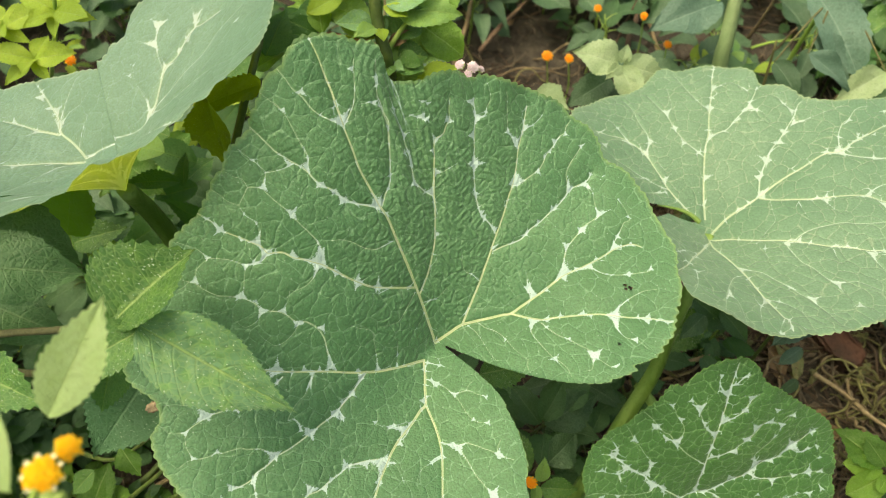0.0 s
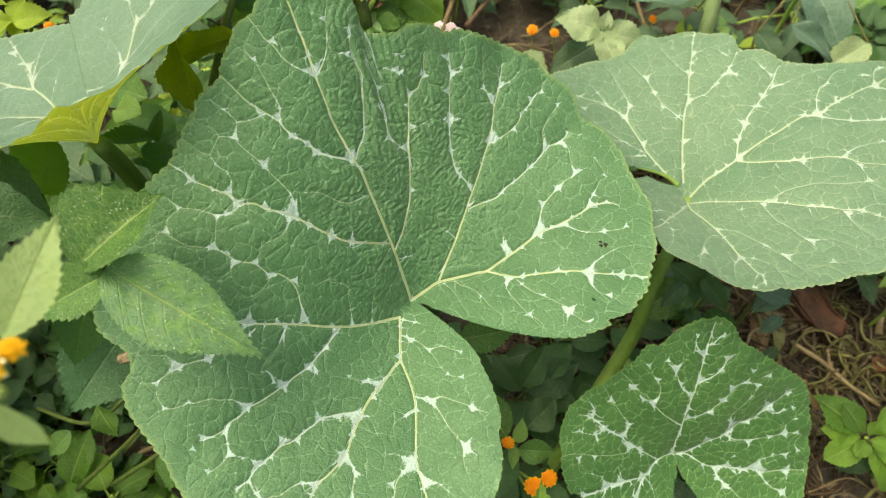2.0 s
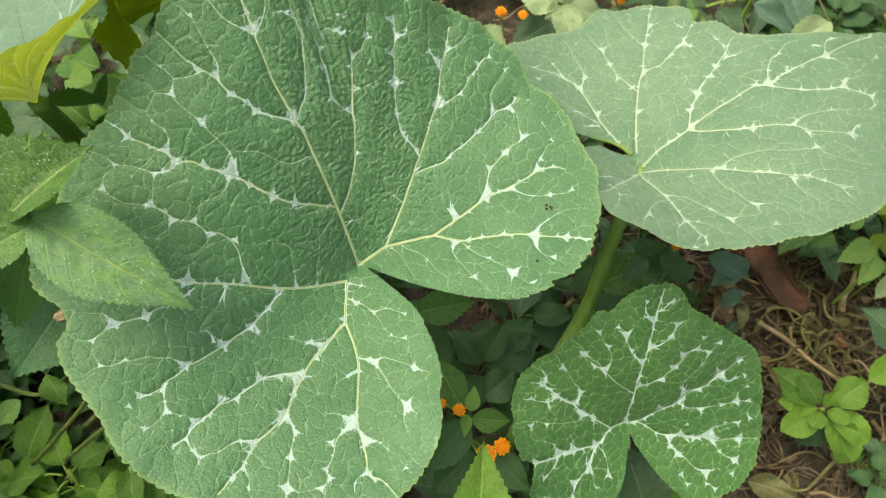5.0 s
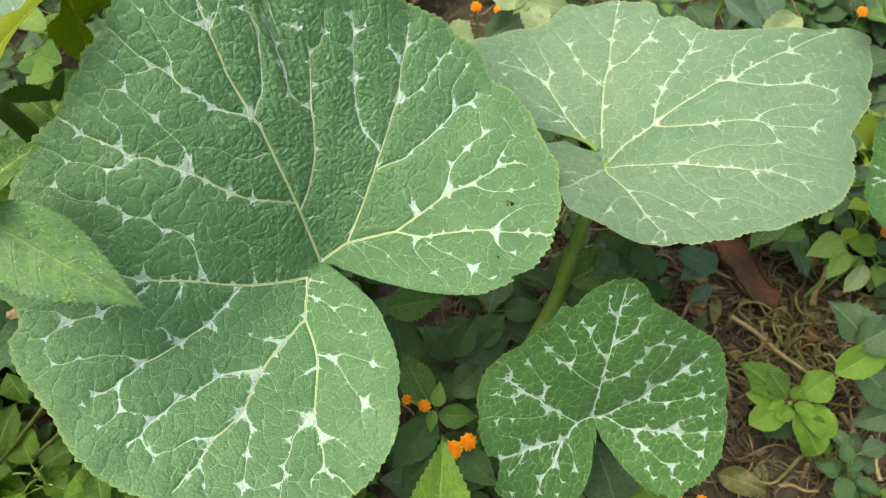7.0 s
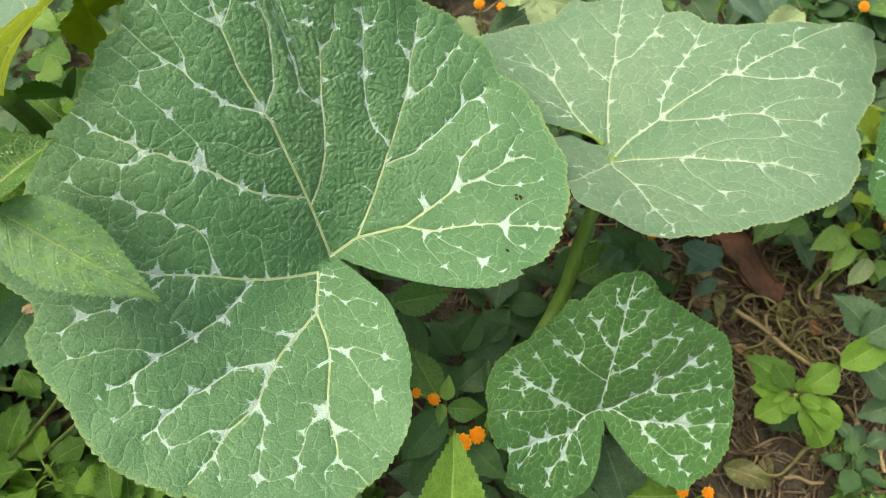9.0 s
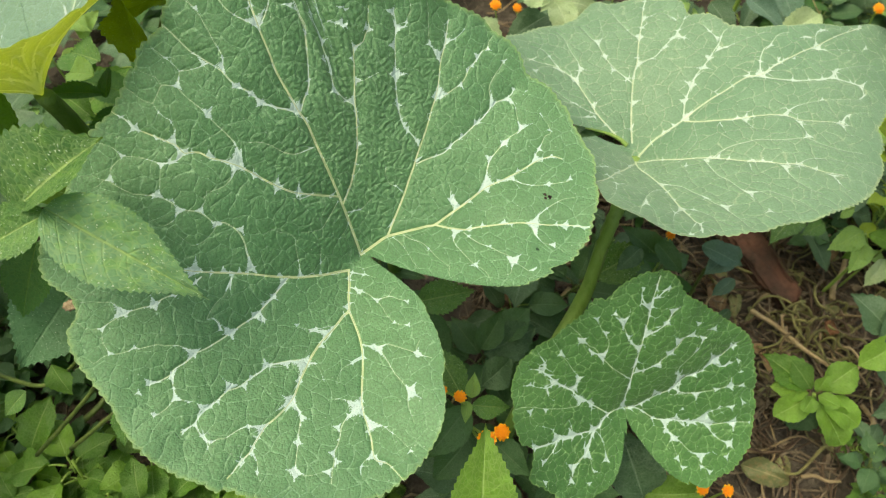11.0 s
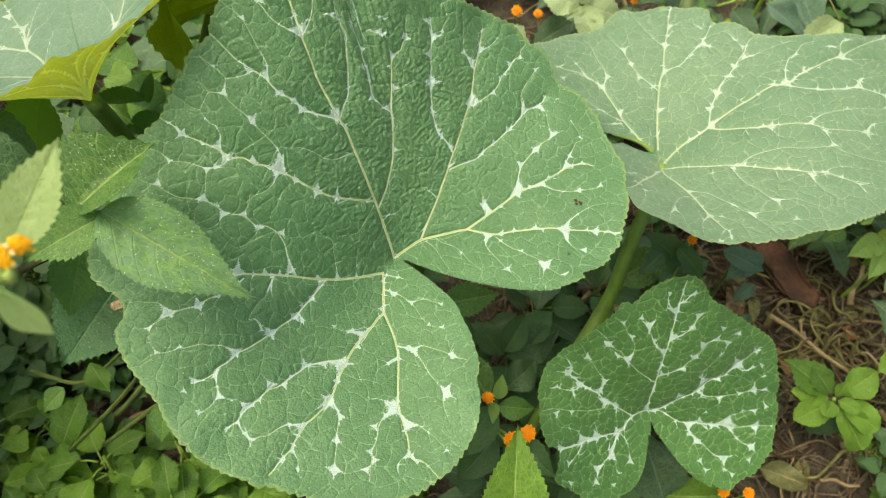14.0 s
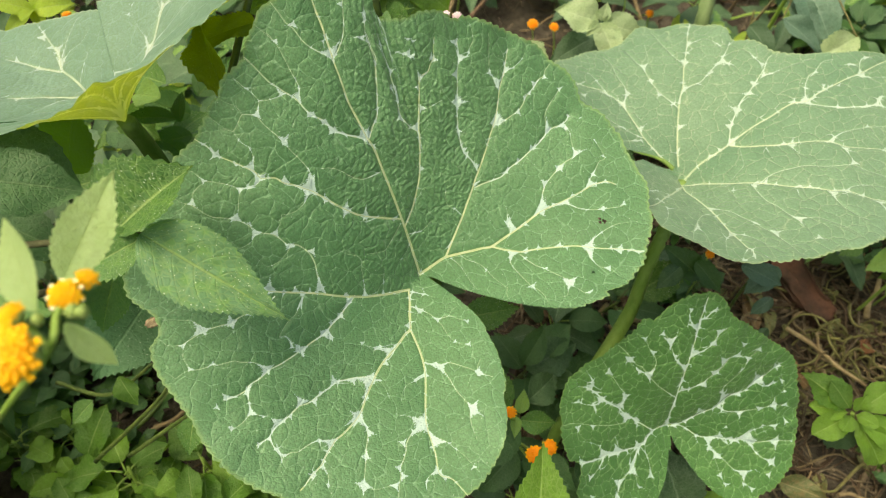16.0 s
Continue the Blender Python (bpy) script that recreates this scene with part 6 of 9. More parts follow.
young_blade.star(33.6, -6, 29.2, -6.4, 33.4, -1.4, 38, -7.1)
young_blade.star(26, -8.3, 22, -5.7, 32.5, -7.1, 26.3, -13.7)
young_blade.star(27.3, -14, 26, -9.7, 24, -14.7, 30.6, -16.9)
young_blade.star(31.7, -18.3, 28.8, -14, 35, -16.9, 36.4, -21.2, 28.6, -20.4)
young_blade.star(49.2, -28.9, 41.8, -27.3, 56.4, -27.8, 49.8, -35.3)
young_blade.star(49.7, -36.3, 47.5, -34.1, 51.9, -38.2, 48.5, -39)
young_blade.star(55.2, -40.8, 52.3, -37.8, 57.6, -39.5, 55.1, -43.5)
young_blade.star(33.4, -30.5, 30, -30.4, 34.3, -27.8, 35.1, -34)
young_blade.star(37.2, -36.5, 34.3, -35, 40.7, -35.9, 36.4, -38.5)
young_blade.star(69.1, -22.9, 62.6, -20.1, 71.4, -19.4, 71.4, -25.9, 66.8, -25)
young_blade.star(67, -30.7, 64, -30.6, 68.6, -28.3, 67, -33.6)
young_blade.star(71.6, -9.3, 66.3, -9.5, 73.7, -4.5, 76.6, -9.2, 72.1, -15.3)
young_blade.star(58.3, -28.6, 56.5, -26.3, 61, -29.4)
young_blade.star(36.9, 1.4, 35.1, 0.6, 36.7, 3.8, 38.4, 0.6)
young_blade.star(-36.2, 55.8, -39.4, 58, -32.3, 58.2, -31.6, 52.4, -38.1, 52.4)
young_blade.star(-28.8, 48.1, -34, 52.4, -25.2, 45.7, -29.6, 44.5)
young_blade.star(-22.6, 44.4, -27.7, 47.3, -18.7, 49.7, -20.6, 37.8)
young_blade.star(-17.4, 73.9, -19.3, 73.1, -16.9, 77.2, -14.9, 71.7)
young_blade.star(-28.1, 70.7, -30.8, 71.7, -26.2, 72.2, -26.9, 67.4)
young_blade.star(-22.1, 61.4, -24.9, 62.9, -18.8, 61.8, -21.1, 57.6)
young_blade.star(-47.7, 45.9, -50.5, 44.9, -48.2, 50.4, -43.8, 42.8)
young_blade.star(-35.6, 29.2, -39.3, 31.8, -32.4, 30.1, -35.7, 24.4)
young_blade.star(-38.1, 21.2, -43, 23.6, -35.4, 26, -35, 18.1)
young_blade.star(-51.8, 27, -56.1, 29.6, -48.6, 29.4, -46.3, 24.7, -53.6, 23.9)
young_blade.star(-59, 36.3, -61.8, 37.1, -56.6, 39.5, -57.9, 32.6)
young_blade.star(-32.5, 12.3, -40.2, 18, -36.3, 9.6, -27.1, 11, -31.5, 16.4)
young_blade.star(-25.8, 9.2, -29.8, 11.9, -25.7, 13.6, -21.8, 8.1, -26.5, 6.7)
young_blade.star(-67.5, 26.8, -70.7, 26.3, -66.8, 29.2, -64.7, 25.9)
young_blade.star(-67.8, 10.7, -70.3, 12, -65.2, 12.5, -67.2, 6.6)
young_blade.star(-58, 10.9, -60.2, 12.2, -55.1, 10.9, -57.3, 8.1)
young_blade.star(-23.8, -7.8, -26.9, -3.4, -18.9, -6.4, -28.7, -9.5, -24.2, -14.5)
young_blade.star(-39.6, -8, -42.2, -2.5, -33, -9, -39.8, -12.7, -44.3, -8.5)
young_blade.star(-49.9, -7.5, -53.2, -3, -42.4, -8.5, -51.4, -14.8, -54.2, -9.8)
young_blade.star(-60.3, -20.6, -62, -17.5, -56.8, -19, -61.5, -22.9)
young_blade.star(-66.1, -11.4, -67, -7.1, -61.6, -10.8, -67.6, -13.4)
young_blade.star(-29.3, -20.7, -27.8, -15.4, -31.8, -17.2, -25.6, -25.7, -35.7, -23.3)
young_blade.star(-40.5, -26.5, -45, -23.1, -35.4, -24.7, -40.9, -33.2)
young_blade.star(-41.7, -33.7, -43, -29.9, -44.2, -35.7, -38.8, -36.8)
young_blade.star(-15.7, -26.7, -16.5, -22, -19.4, -27.9, -12.7, -30.1)
young_blade.star(-25.3, -32.9, -27.4, -28.9, -20.5, -32.9)
young_blade.star(-59.7, -31.4, -61.9, -29.8, -57.5, -31.2, -59.5, -34.3)
young_blade.star(-29.5, -37.5, -31.8, -37, -27.1, -37.3, -29.3, -40.4)
young = young_blade.make('squash_leaf', YOUNG, 'young bright green squash leaf with silver patches', seed=129, cell=6.5)

# the folded leaf: its near side stands up steeply from the stalk, its far side lies open
FOLD_ANGLES = (-180, -154, -114, -98, -84, -68, -52, -32, -13, 9, 20, 34, 50, 68, 85, 96, 104, 129, 140, 150, 170)
FOLD_REACH = (114, 72, 52, 46, 45, 37, 41, 47, 52, 65, 78, 94, 111, 134, 150, 119, 104, 98, 125, 147, 118)
FOLD_RISE = (6, 26, 44, 49, 52, 57, 59, 62, 64, 64, 63, 62, 59, 55, 41, 22, 13, -1, -10, -14, 0)
fold_grid = np.arange(-180, 180, 5)
fold_radii = np.interp(fold_grid, FOLD_ANGLES, FOLD_REACH, period=360)
folded_blade = Blade((-0.155, 0.208, 0.322), (1, 0, 0), (0, 0, 1), fold_radii)


def fold_shape(x, y):
    r, a = np.hypot(x, y), np.degrees(np.arctan2(y, x))
    reach, rise = np.interp(a, FOLD_ANGLES, FOLD_REACH, period=360), np.interp(a, FOLD_ANGLES, FOLD_RISE, period=360)
    lobe = np.where((a > 55) & (a < 111), 7.0 * np.clip((a - 55) / 50, 0, 1) ** 2 * np.clip(r / 60, 0, 1), 0.0)
    bend = np.interp(a, (-180, -150, -100, -20, 40, 90, 180), (0.85, 0.6, 0.48, 0.48, 0.65, 0.9, 0.85))
    return rise * (np.maximum(r, 0.5) / reach) ** bend + lobe


folded_blade.shape = fold_shape
folded_blade.rim(91, 110, 92.5, 107, 95.5, 107, 98, 100, 99, 88, 102, 87, 105.4, 87, 106.2, 81, 108.5, 80, 109.6, 77, 113, 82, 117.6, 86, 123, 92, 128, 99, 133, 107, 136.6, 115, 140, 122)
folded_blade.vein(1.0, -28.1, 23.9, -33.4, 29.8, -39.9, 36.1, -46.2, 41.4, -48.8, 45.3, -50.3, 50, -53.7, 55.9, -58.7, 62.2, -62.9, 67.7, -67.1, 72.9, -70.7, 77.4)
folded_blade.vein(0.9, -48, 41.8, -53.6, 43.8, -60.6, 45.8, -66.2, 48, -72.1, 51.1, -77.7, 53.3, -85, 55.3)
folded_blade.vein(1.0, -28.2, 21.7, -37.3, 21.3, -45.6, 20.8, -53.3, 19.3, -61.2, 18.3, -67.9, 17.9)
folded_blade.vein(0.6, -49.8, 49.4, -47.5, 57.1, -45.9, 65.3, -44, 72, -41.6, 73.7)
folded_blade.vein(0.5, -48.9, 46.9, -45.3, 51.6, -41.6, 53.9, -37, 56.4, -33.5, 63.6)
folded_blade.vein(0.5, -33.9, 30.4, -32.9, 37.2, -31.8, 43.3, -30.9, 51.6)
folded_blade.vein(0.8, -27.2, 24, -16.1, 27.3, -3.8, 29.3, 4.5, 30.5, 10.2, 35.4)
folded_blade.vein(1.0, 10.2, 35.4, 12, 39.1, 13.1, 48.3, 14.2, 56, 15.3, 59.4, 19.7, 60.4, 22.8, 63.1, 24.4, 67.4, 26.3, 70.5, 30.1, 74.5, 33.3, 74.8, 39.5, 77.2, 44.1, 79.2)
folded_blade.vein(0.6, 14.5, 55.3, 10.6, 63.8, 7.5, 71.7, 6.3, 79, 6, 84.2, 9.1, 86.6, 11.4, 89.2)
folded_blade.vein(0.5, 7.2, 73.5, 1.3, 76.3, -3.4, 79.7, -6.7, 81.9, -9.2, 87.6)
folded_blade.vein(0.4, 31.2, 75.2, 28.9, 82.1, 24.7, 91.8)
folded_blade.vein(0.4, 31.6, 76.7, 33.4, 82.1, 34.1, 86.1)
folded_blade.vein(0.4, 10.7, 34.6, 6.1, 43.2, -0.6, 53.2, -3.7, 58.8, -5.8, 66.1)
folded_blade.vein(0.6, 11.1, 35.9, 21.2, 39.8, 30.3, 46.3, 39.5, 51, 45.6, 62.1, 52.4, 69, 57.5, 72.7)
folded_blade.vein(0.5, 8.5, 34.3, 23.5, 31.1, 37.2, 33.2, 50, 34.8, 59.8, 33.1, 67.8, 37.4)
folded_blade.vein(0.4, -53.5, -9.7, -49.2, 0.1, -43.3, 10.3, -38.5, 18.1, -30.7, 20.8)
folded_blade.vein(0.4, -45.1, 2.7, -37.9, 4.6, -33.6, 6.9)
folded_blade.star(-48.4, 44.7, -47.3, 40.2, -54.9, 54.7, -47.1, 51.7)
folded_blade.star(-59.6, 45.5, -64.8, 42.6, -68.6, 49.3, -53.7, 43.3)
folded_blade.star(-53.4, 56, -58.9, 61.4, -49.2, 58.2, -49.9, 49.8)
folded_blade.star(-65.5, 67.9, -70.5, 67.7, -62, 63.9, -63.6, 70.5)
folded_blade.star(-58.8, 59.3, -62, 59, -58.3, 61.9, -55.2, 57.4)
folded_blade.star(-77.2, 52.7, -81.7, 54.4, -78.8, 57.3, -72.6, 50.6)
folded_blade.star(-45.9, 19.1, -47.1, 16.1, -43.3, 20.8, -42.8, 18.3)
folded_blade.star(-61.5, 16.6, -65.1, 17.4, -61.1, 12.5, -58.5, 17.3)
folded_blade.star(15.3, 56.8, 12.3, 64, 22.3, 57.8, 12.5, 53)
folded_blade.star(7.1, 73.9, -2.6, 78.7, 6.1, 80.1, 9.8, 68.1)
folded_blade.star(5, 86.4, 0.4, 93.1, 6.9, 79.4, 12.2, 88.5)
folded_blade.star(26.5, 68.6, 23.4, 66.3, 29.3, 64.5, 24.3, 72.9, 29.6, 70.4)
folded_blade.star(30.3, 78.2, 25.8, 87.6, 33.4, 84.3, 29.9, 72.7)
folded_blade.star(40.6, 77.8, 38.1, 76.9, 42.4, 78.3, 44.2, 77.3)
folded_blade.star(-6.7, 60.3, -8.7, 60.9, -6.3, 61.9, -3.2, 57.7)
folded_blade.star(-5.2, 66.5, -7, 67.2, -3.6, 67.4, -5.1, 64.5)
folded_blade.star(56.8, 62.2, 53.7, 61.9, 56.4, 64.4, 58.7, 63.7)
folded_blade.vein(0.84, 0, 0, -30, -17, -56, -33)
folded_blade.vein(0.84, 0, 0, -9, -24, -16, -44)
folded_blade.vein(0.84, 0, 0, 5, -20, 10, -36)
folded_blade.vein(0.84, 0, 0, 15, -15, 28, -28)
folded_blade.vein(0.84, 0, 0, 25, -7, 46, -12)
folded_blade.vein(0.84, 0, 0, 35, 9, 65, 17)
folded = folded_blade.make("squash_leaf", FOLDED, "folded pale squash leaf with a yellow-green underside", step=0.7, seed=77)


def side_leaf(at, normal, size, material, label, seed):
    """A smaller squash leaf seen only in part: seven main veins, each with side veins."""
    rng = random.Random(seed)
    blade = Blade(at, (1, 0, 0), normal, [size * (1 + 0.07 * math.sin(radians(5 * k * 5))) * (0.25 if abs(5 * k - 90) < 6 else 1) for k in range(72)])
    blade.funnel(30, -8, 3, 2, -4, 3, 4, -3, 2, 2, 1, -2, 2, 1)
    for k in range(7):
        w = radians(-40 + k * 43)
        c, s = math.cos(w), math.sin(w)
        blade.vein(0.9, 0, 0, 0.5 * size * c, 0.5 * size * s, 0.92 * size * c, 0.92 * size * s)
        for f, turn in ((0.35, 0.5), (0.55, -0.5), (0.7, 0.45)):
            e = w + turn
            x, y, ln = f * size * c, f * size * s, size * (0.95 - f) * 0.9
            blade.vein(0.5, x, y, x + ln * math.cos(e), y + ln * math.sin(e))
            span, lean = rng.uniform(2.0, 4.5), w + rng.uniform(1.2, 1.9)
            blade.star(x, y, x + span * c, y + span * s, x - span * c, y - span * s, x + span * math.cos(e), y + span * math.sin(e), x + 0.7 * span * math.cos(lean), y + 0.7 * span * math.sin(lean))
    return blade.make("squash_leaf", material, label, step=0.8, cell=7.0, seed=seed)


mottled = side_leaf((0.4223, 0.2625, 0.1793), (-0.1, -0.35, 0.93), 56, YOUNG, "mottled green squash leaf low over the soil", 91)
corner = side_leaf((0.3877, 0.3399, 0.2971), (-0.2, -0.3, 0.93), 47, PALE, "pale squash leaf on a thick green stalk", 92)


# ---- ground ----


def ground_height(x, y):
    return 0.008 * noise.noise((x * 6, y * 6, 0)) + 0.004 * noise.noise((x * 23, y * 23, 3)) + 0.002 * noise.noise((x * 70, y * 70, 7)) - 0.004


def make_ground():
    ax = [-80, -20, -6, -2.5, *np.arange(-1.2, 1.6, 0.012), 2.8, 6, 20, 80]
    ay = [-80, -20, -6, -2.0, *np.arange(-0.6, 1.6, 0.012), 2.8, 6, 20, 80]
    verts = [(x, y, ground_height(x, y)) for y in ay for x in ax]
    n = len(ax)
    faces = [(j * n + i, j * n + i + 1, (j + 1) * n + i + 1, (j + 1) * n + i) for j in range(len(ay) - 1) for i in range(n - 1)]
    tagged(new("ground", mesh_from("ground", verts, faces, SOIL)), "bare brown soil under the plants", "ground", kind="structure")


make_ground()

# ---- leaf shapes, shared by the plants ----
L_WEED = [leaf_mesh("leaf", WEED, 0.46, 0.37, 1.35, 0.030, 0.42, 0.10, rows=100, half=6, seed=1), leaf_mesh("leaf", WEED, 0.66, 0.42, 1.2, 0.04, 0.55, 0.18, rows=44, half=6, seed=2)]
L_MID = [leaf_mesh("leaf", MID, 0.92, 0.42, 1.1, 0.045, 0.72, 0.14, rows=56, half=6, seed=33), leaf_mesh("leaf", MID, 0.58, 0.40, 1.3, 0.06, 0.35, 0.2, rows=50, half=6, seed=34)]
L_NEAR = [leaf_mesh("leaf", NEAR, 0.42, 0.45, 1.15, 0.05, 0.25, 0.10, seed=31), leaf_mesh("leaf", NEAR, 0.46, 0.48, 1.0, 0.02, 0.25, 0.15, seed=32)]
L_UP = leaf_mesh("leaf", FRESH, 0.52, 0.40, 1.15, 0.035, 0.3, 0.15, rows=80, half=6, seed=3)
L_LIGHT = [leaf_mesh("leaf", LIGHT, 0.50, 0.42, 1.1, 0.05, 0.3, 0.15, seed=3), leaf_mesh("leaf", LIGHT, 0.62, 0.45, 1.1, 0.05, 0.35, 0.28, 0.06, rows=44, seed=4)]
L_PALLID = [leaf_mesh("leaf", PALLID, 0.62, 0.44, 1.1, 0.05, 0.45, 0.30, 0.10, rows=44, seed=63), leaf_mesh("leaf", PALLID, 0.8, 0.46, 1.0, 0.04, 0.3, 0.35, 0.10, rows=44, seed=64)]
L_TEAL = [leaf_mesh("leaf", TEAL, 0.56, 0.45, 1.0, 0.03, 0.35, 0.25, 0.10, rows=40, seed=65), leaf_mesh("leaf", TEAL, 0.42, 0.42, 1.1, 0.03, 0.7, 0.3, 0.14, rows=40, seed=66), leaf_mesh("leaf", HANGING, 0.80, 0.40, 1.25, 0.028, 0.22, 0.12, rows=72, half=6, seed=35)]
L_LIME = [leaf_mesh("leaf", LIME, 0.46, 0.45, 1.1, 0.04, 0.3, 0.2, 0.05, seed=5), leaf_mesh("leaf", LIME, 0.58, 0.5, 1.0, 0.05, 0.3, 0.15, 0.05, seed=6)]
L_FRESH = [leaf_mesh("leaf", FRESH, 0.68, 0.52, 0.66, 0.03, 0.3, 0.28, 0.09, rows=32, seed=7), leaf_mesh("leaf", FRESH, 0.75, 0.54, 0.62, 0.03, 0.3, 0.22, 0.1, rows=32, seed=8)]
L_HERB = [leaf_mesh("leaf", HERB, 0.66, 0.46, 0.95, 0.06, 0.3, 0.25, 0.11, rows=32, seed=41), leaf_mesh("leaf", HERB, 0.56, 0.44, 1.05, 0.06, 0.4, 0.3, 0.11, rows=32, seed=42), leaf_mesh("leaf", HERB, 0.75, 0.5, 0.85, 0.02, 0.15, 0.15, 0.06, rows=26, seed=43)]
L_DARK = [leaf_mesh("leaf", DARK, 0.58, 0.42, 1.15, 0.03, 0.35, 0.25, 0.08, rows=30, seed=9), leaf_mesh("leaf", DARK, 0.68, 0.40, 1.1, 0.03, 0.2, 0.15, 0.06, rows=30, seed=10)]
L_BLUE = [leaf_mesh("leaf", BLUE, 0.62, 0.44, 1.05, 0.035, 0.3, 0.3, 0.08, rows=34, seed=11), leaf_mesh("leaf", BLUE, 0.74, 0.46, 0.95, 0.045, 0.35, 0.25, 0.09, rows=34, seed=12), leaf_mesh("leaf", BLUE, 0.5, 0.42, 1.2, 0.04, 0.5, 0.4, 0.08, rows=34, seed=36)]
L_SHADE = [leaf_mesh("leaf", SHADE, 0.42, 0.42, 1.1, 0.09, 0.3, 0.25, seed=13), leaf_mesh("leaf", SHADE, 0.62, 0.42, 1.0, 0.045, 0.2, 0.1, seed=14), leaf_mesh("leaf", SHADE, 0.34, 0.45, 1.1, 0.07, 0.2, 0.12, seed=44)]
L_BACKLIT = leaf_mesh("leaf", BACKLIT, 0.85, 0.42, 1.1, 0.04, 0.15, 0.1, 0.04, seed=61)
L_CURL = [leaf_mesh("leaf", CURLED, 0.46, 0.42, 0.8, 0.06, 0.6, 0.35, 0.28, seed=15), leaf_mesh("leaf", CURLED, 0.40, 0.40, 0.75, 0.07, 0.9, 0.3, 0.30, half=7, seed=18)]
L_WITHER = leaf_mesh("leaf", WITHER, 0.56, 0.45, 0.8, 0.03, 0.6, 0.25, 0.22, rows=40, seed=51)
L_DRY = [leaf_mesh("leaf", DRY, 0.5, 0.45, 1.0, 0.04, 0.5, 0.3, 0.16, rows=20, seed=16), leaf_mesh("leaf", DRY, 0.4, 0.4, 1.1, 0.04, 0.7, -0.3, 0.2, rows=20, seed=17)]

# ---- stalks of the squash leaves ----
stem_on(pale, [(0.1705, 0.2473, 0.2237), (0.1551, 0.2173, 0.2105), (0.1469, 0.2082, 0.1809), (0.1348, 0.1897, 0.1477), (0.1150, 0.1694, 0.1177), (0.0946, 0.1507, 0.0781), (0.0749, 0.1370, 0.0274)], 0.0042, 0.0054, STALK, "stalk", 0.1, "ridged light green stalk")
stem_on(big, [(-0.0039, 0.1645, 0.2433), (0.0010, 0.1741, 0.2014), (0.0290, 0.1829, 0.1371), (0.0570, 0.1792, 0.0650), (0.0762, 0.1543, 0.0029)], 0.004, 0.006, STALK, "stalk", 0.1, "ridged light green stalk")
stem_on(mottled, [(0.4223, 0.2625, 0.1793), (0.4618, 0.2728, 0.1284), (0.5160, 0.2955, 0.0503)], 0.003, 0.004, STALK, "stalk", 0.1)
stem_on(corner, [(0.3877, 0.3399, 0.2971), (0.3956, 0.3363, 0.2598), (0.3887, 0.3460, 0.2301), (0.4139, 0.4000, 0.1705), (0.4650, 0.4653, 0.0955)], 0.004, 0.0045, STALK, "stalk", 0.1, "thick green stalk")
stem_on(young, [(0.1629, 0.1107, 0.1325), (0.1669, 0.1118, 0.1036), (0.1714, 0.1185, 0.0548), (0.1669, 0.1265, 0.0125)], 0.003, 0.004, STALK, "stalk", 0.1, "ridged light green stalk")
stem_on(folded, [(-0.155, 0.208, 0.322), (-0.1581, 0.2195, 0.2890), (-0.1591, 0.2264, 0.2482), (-0.1593, 0.2305, 0.1793), (-0.1610, 0.2351, 0.0988)], 0.0045, 0.006, STALK, "stalk", 0.1, "ridged green stalk")

# ---- the toothed weed whose leaf lies over the big squash leaf ----
w = thing("toothed_weed", (-0.2903, 0.1713, 0.2005), "toothed green weed with pale-specked leaves leaning over the squash leaf", "weed")
stem_on(w, [(-0.2903, 0.1713, 0.2005), (-0.2092, 0.1350, 0.3080), (-0.1556, 0.1259, 0.3355), (-0.1181, 0.1221, 0.3462)], 0.0020, 0.0014, BROWN_STEM)
stem_on(w, [(-0.2903, 0.1713, 0.2005), (-0.2007, 0.1321, 0.2754), (-0.1664, 0.1294, 0.2984), (-0.1318, 0.1273, 0.3219)], 0.0022, 0.0016, BROWN_STEM)
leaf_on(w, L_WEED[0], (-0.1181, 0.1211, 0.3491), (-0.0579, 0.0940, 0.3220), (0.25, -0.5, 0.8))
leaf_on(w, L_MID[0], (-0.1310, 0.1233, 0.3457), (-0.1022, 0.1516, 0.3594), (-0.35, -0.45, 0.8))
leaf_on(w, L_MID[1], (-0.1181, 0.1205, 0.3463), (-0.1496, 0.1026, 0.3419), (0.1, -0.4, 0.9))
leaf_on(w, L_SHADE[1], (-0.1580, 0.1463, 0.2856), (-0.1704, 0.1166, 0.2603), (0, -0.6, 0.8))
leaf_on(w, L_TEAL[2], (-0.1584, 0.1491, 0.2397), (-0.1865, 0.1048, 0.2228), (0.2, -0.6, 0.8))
# outer leaves take darker materials, so their colour holds the shade on them
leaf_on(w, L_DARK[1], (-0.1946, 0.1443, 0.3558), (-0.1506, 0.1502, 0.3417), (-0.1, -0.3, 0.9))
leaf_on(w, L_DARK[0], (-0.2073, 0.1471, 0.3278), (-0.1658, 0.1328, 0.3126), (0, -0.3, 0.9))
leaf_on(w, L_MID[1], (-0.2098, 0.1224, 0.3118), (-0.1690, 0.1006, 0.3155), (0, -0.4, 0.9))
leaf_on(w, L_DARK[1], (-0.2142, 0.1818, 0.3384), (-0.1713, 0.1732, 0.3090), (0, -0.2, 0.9))

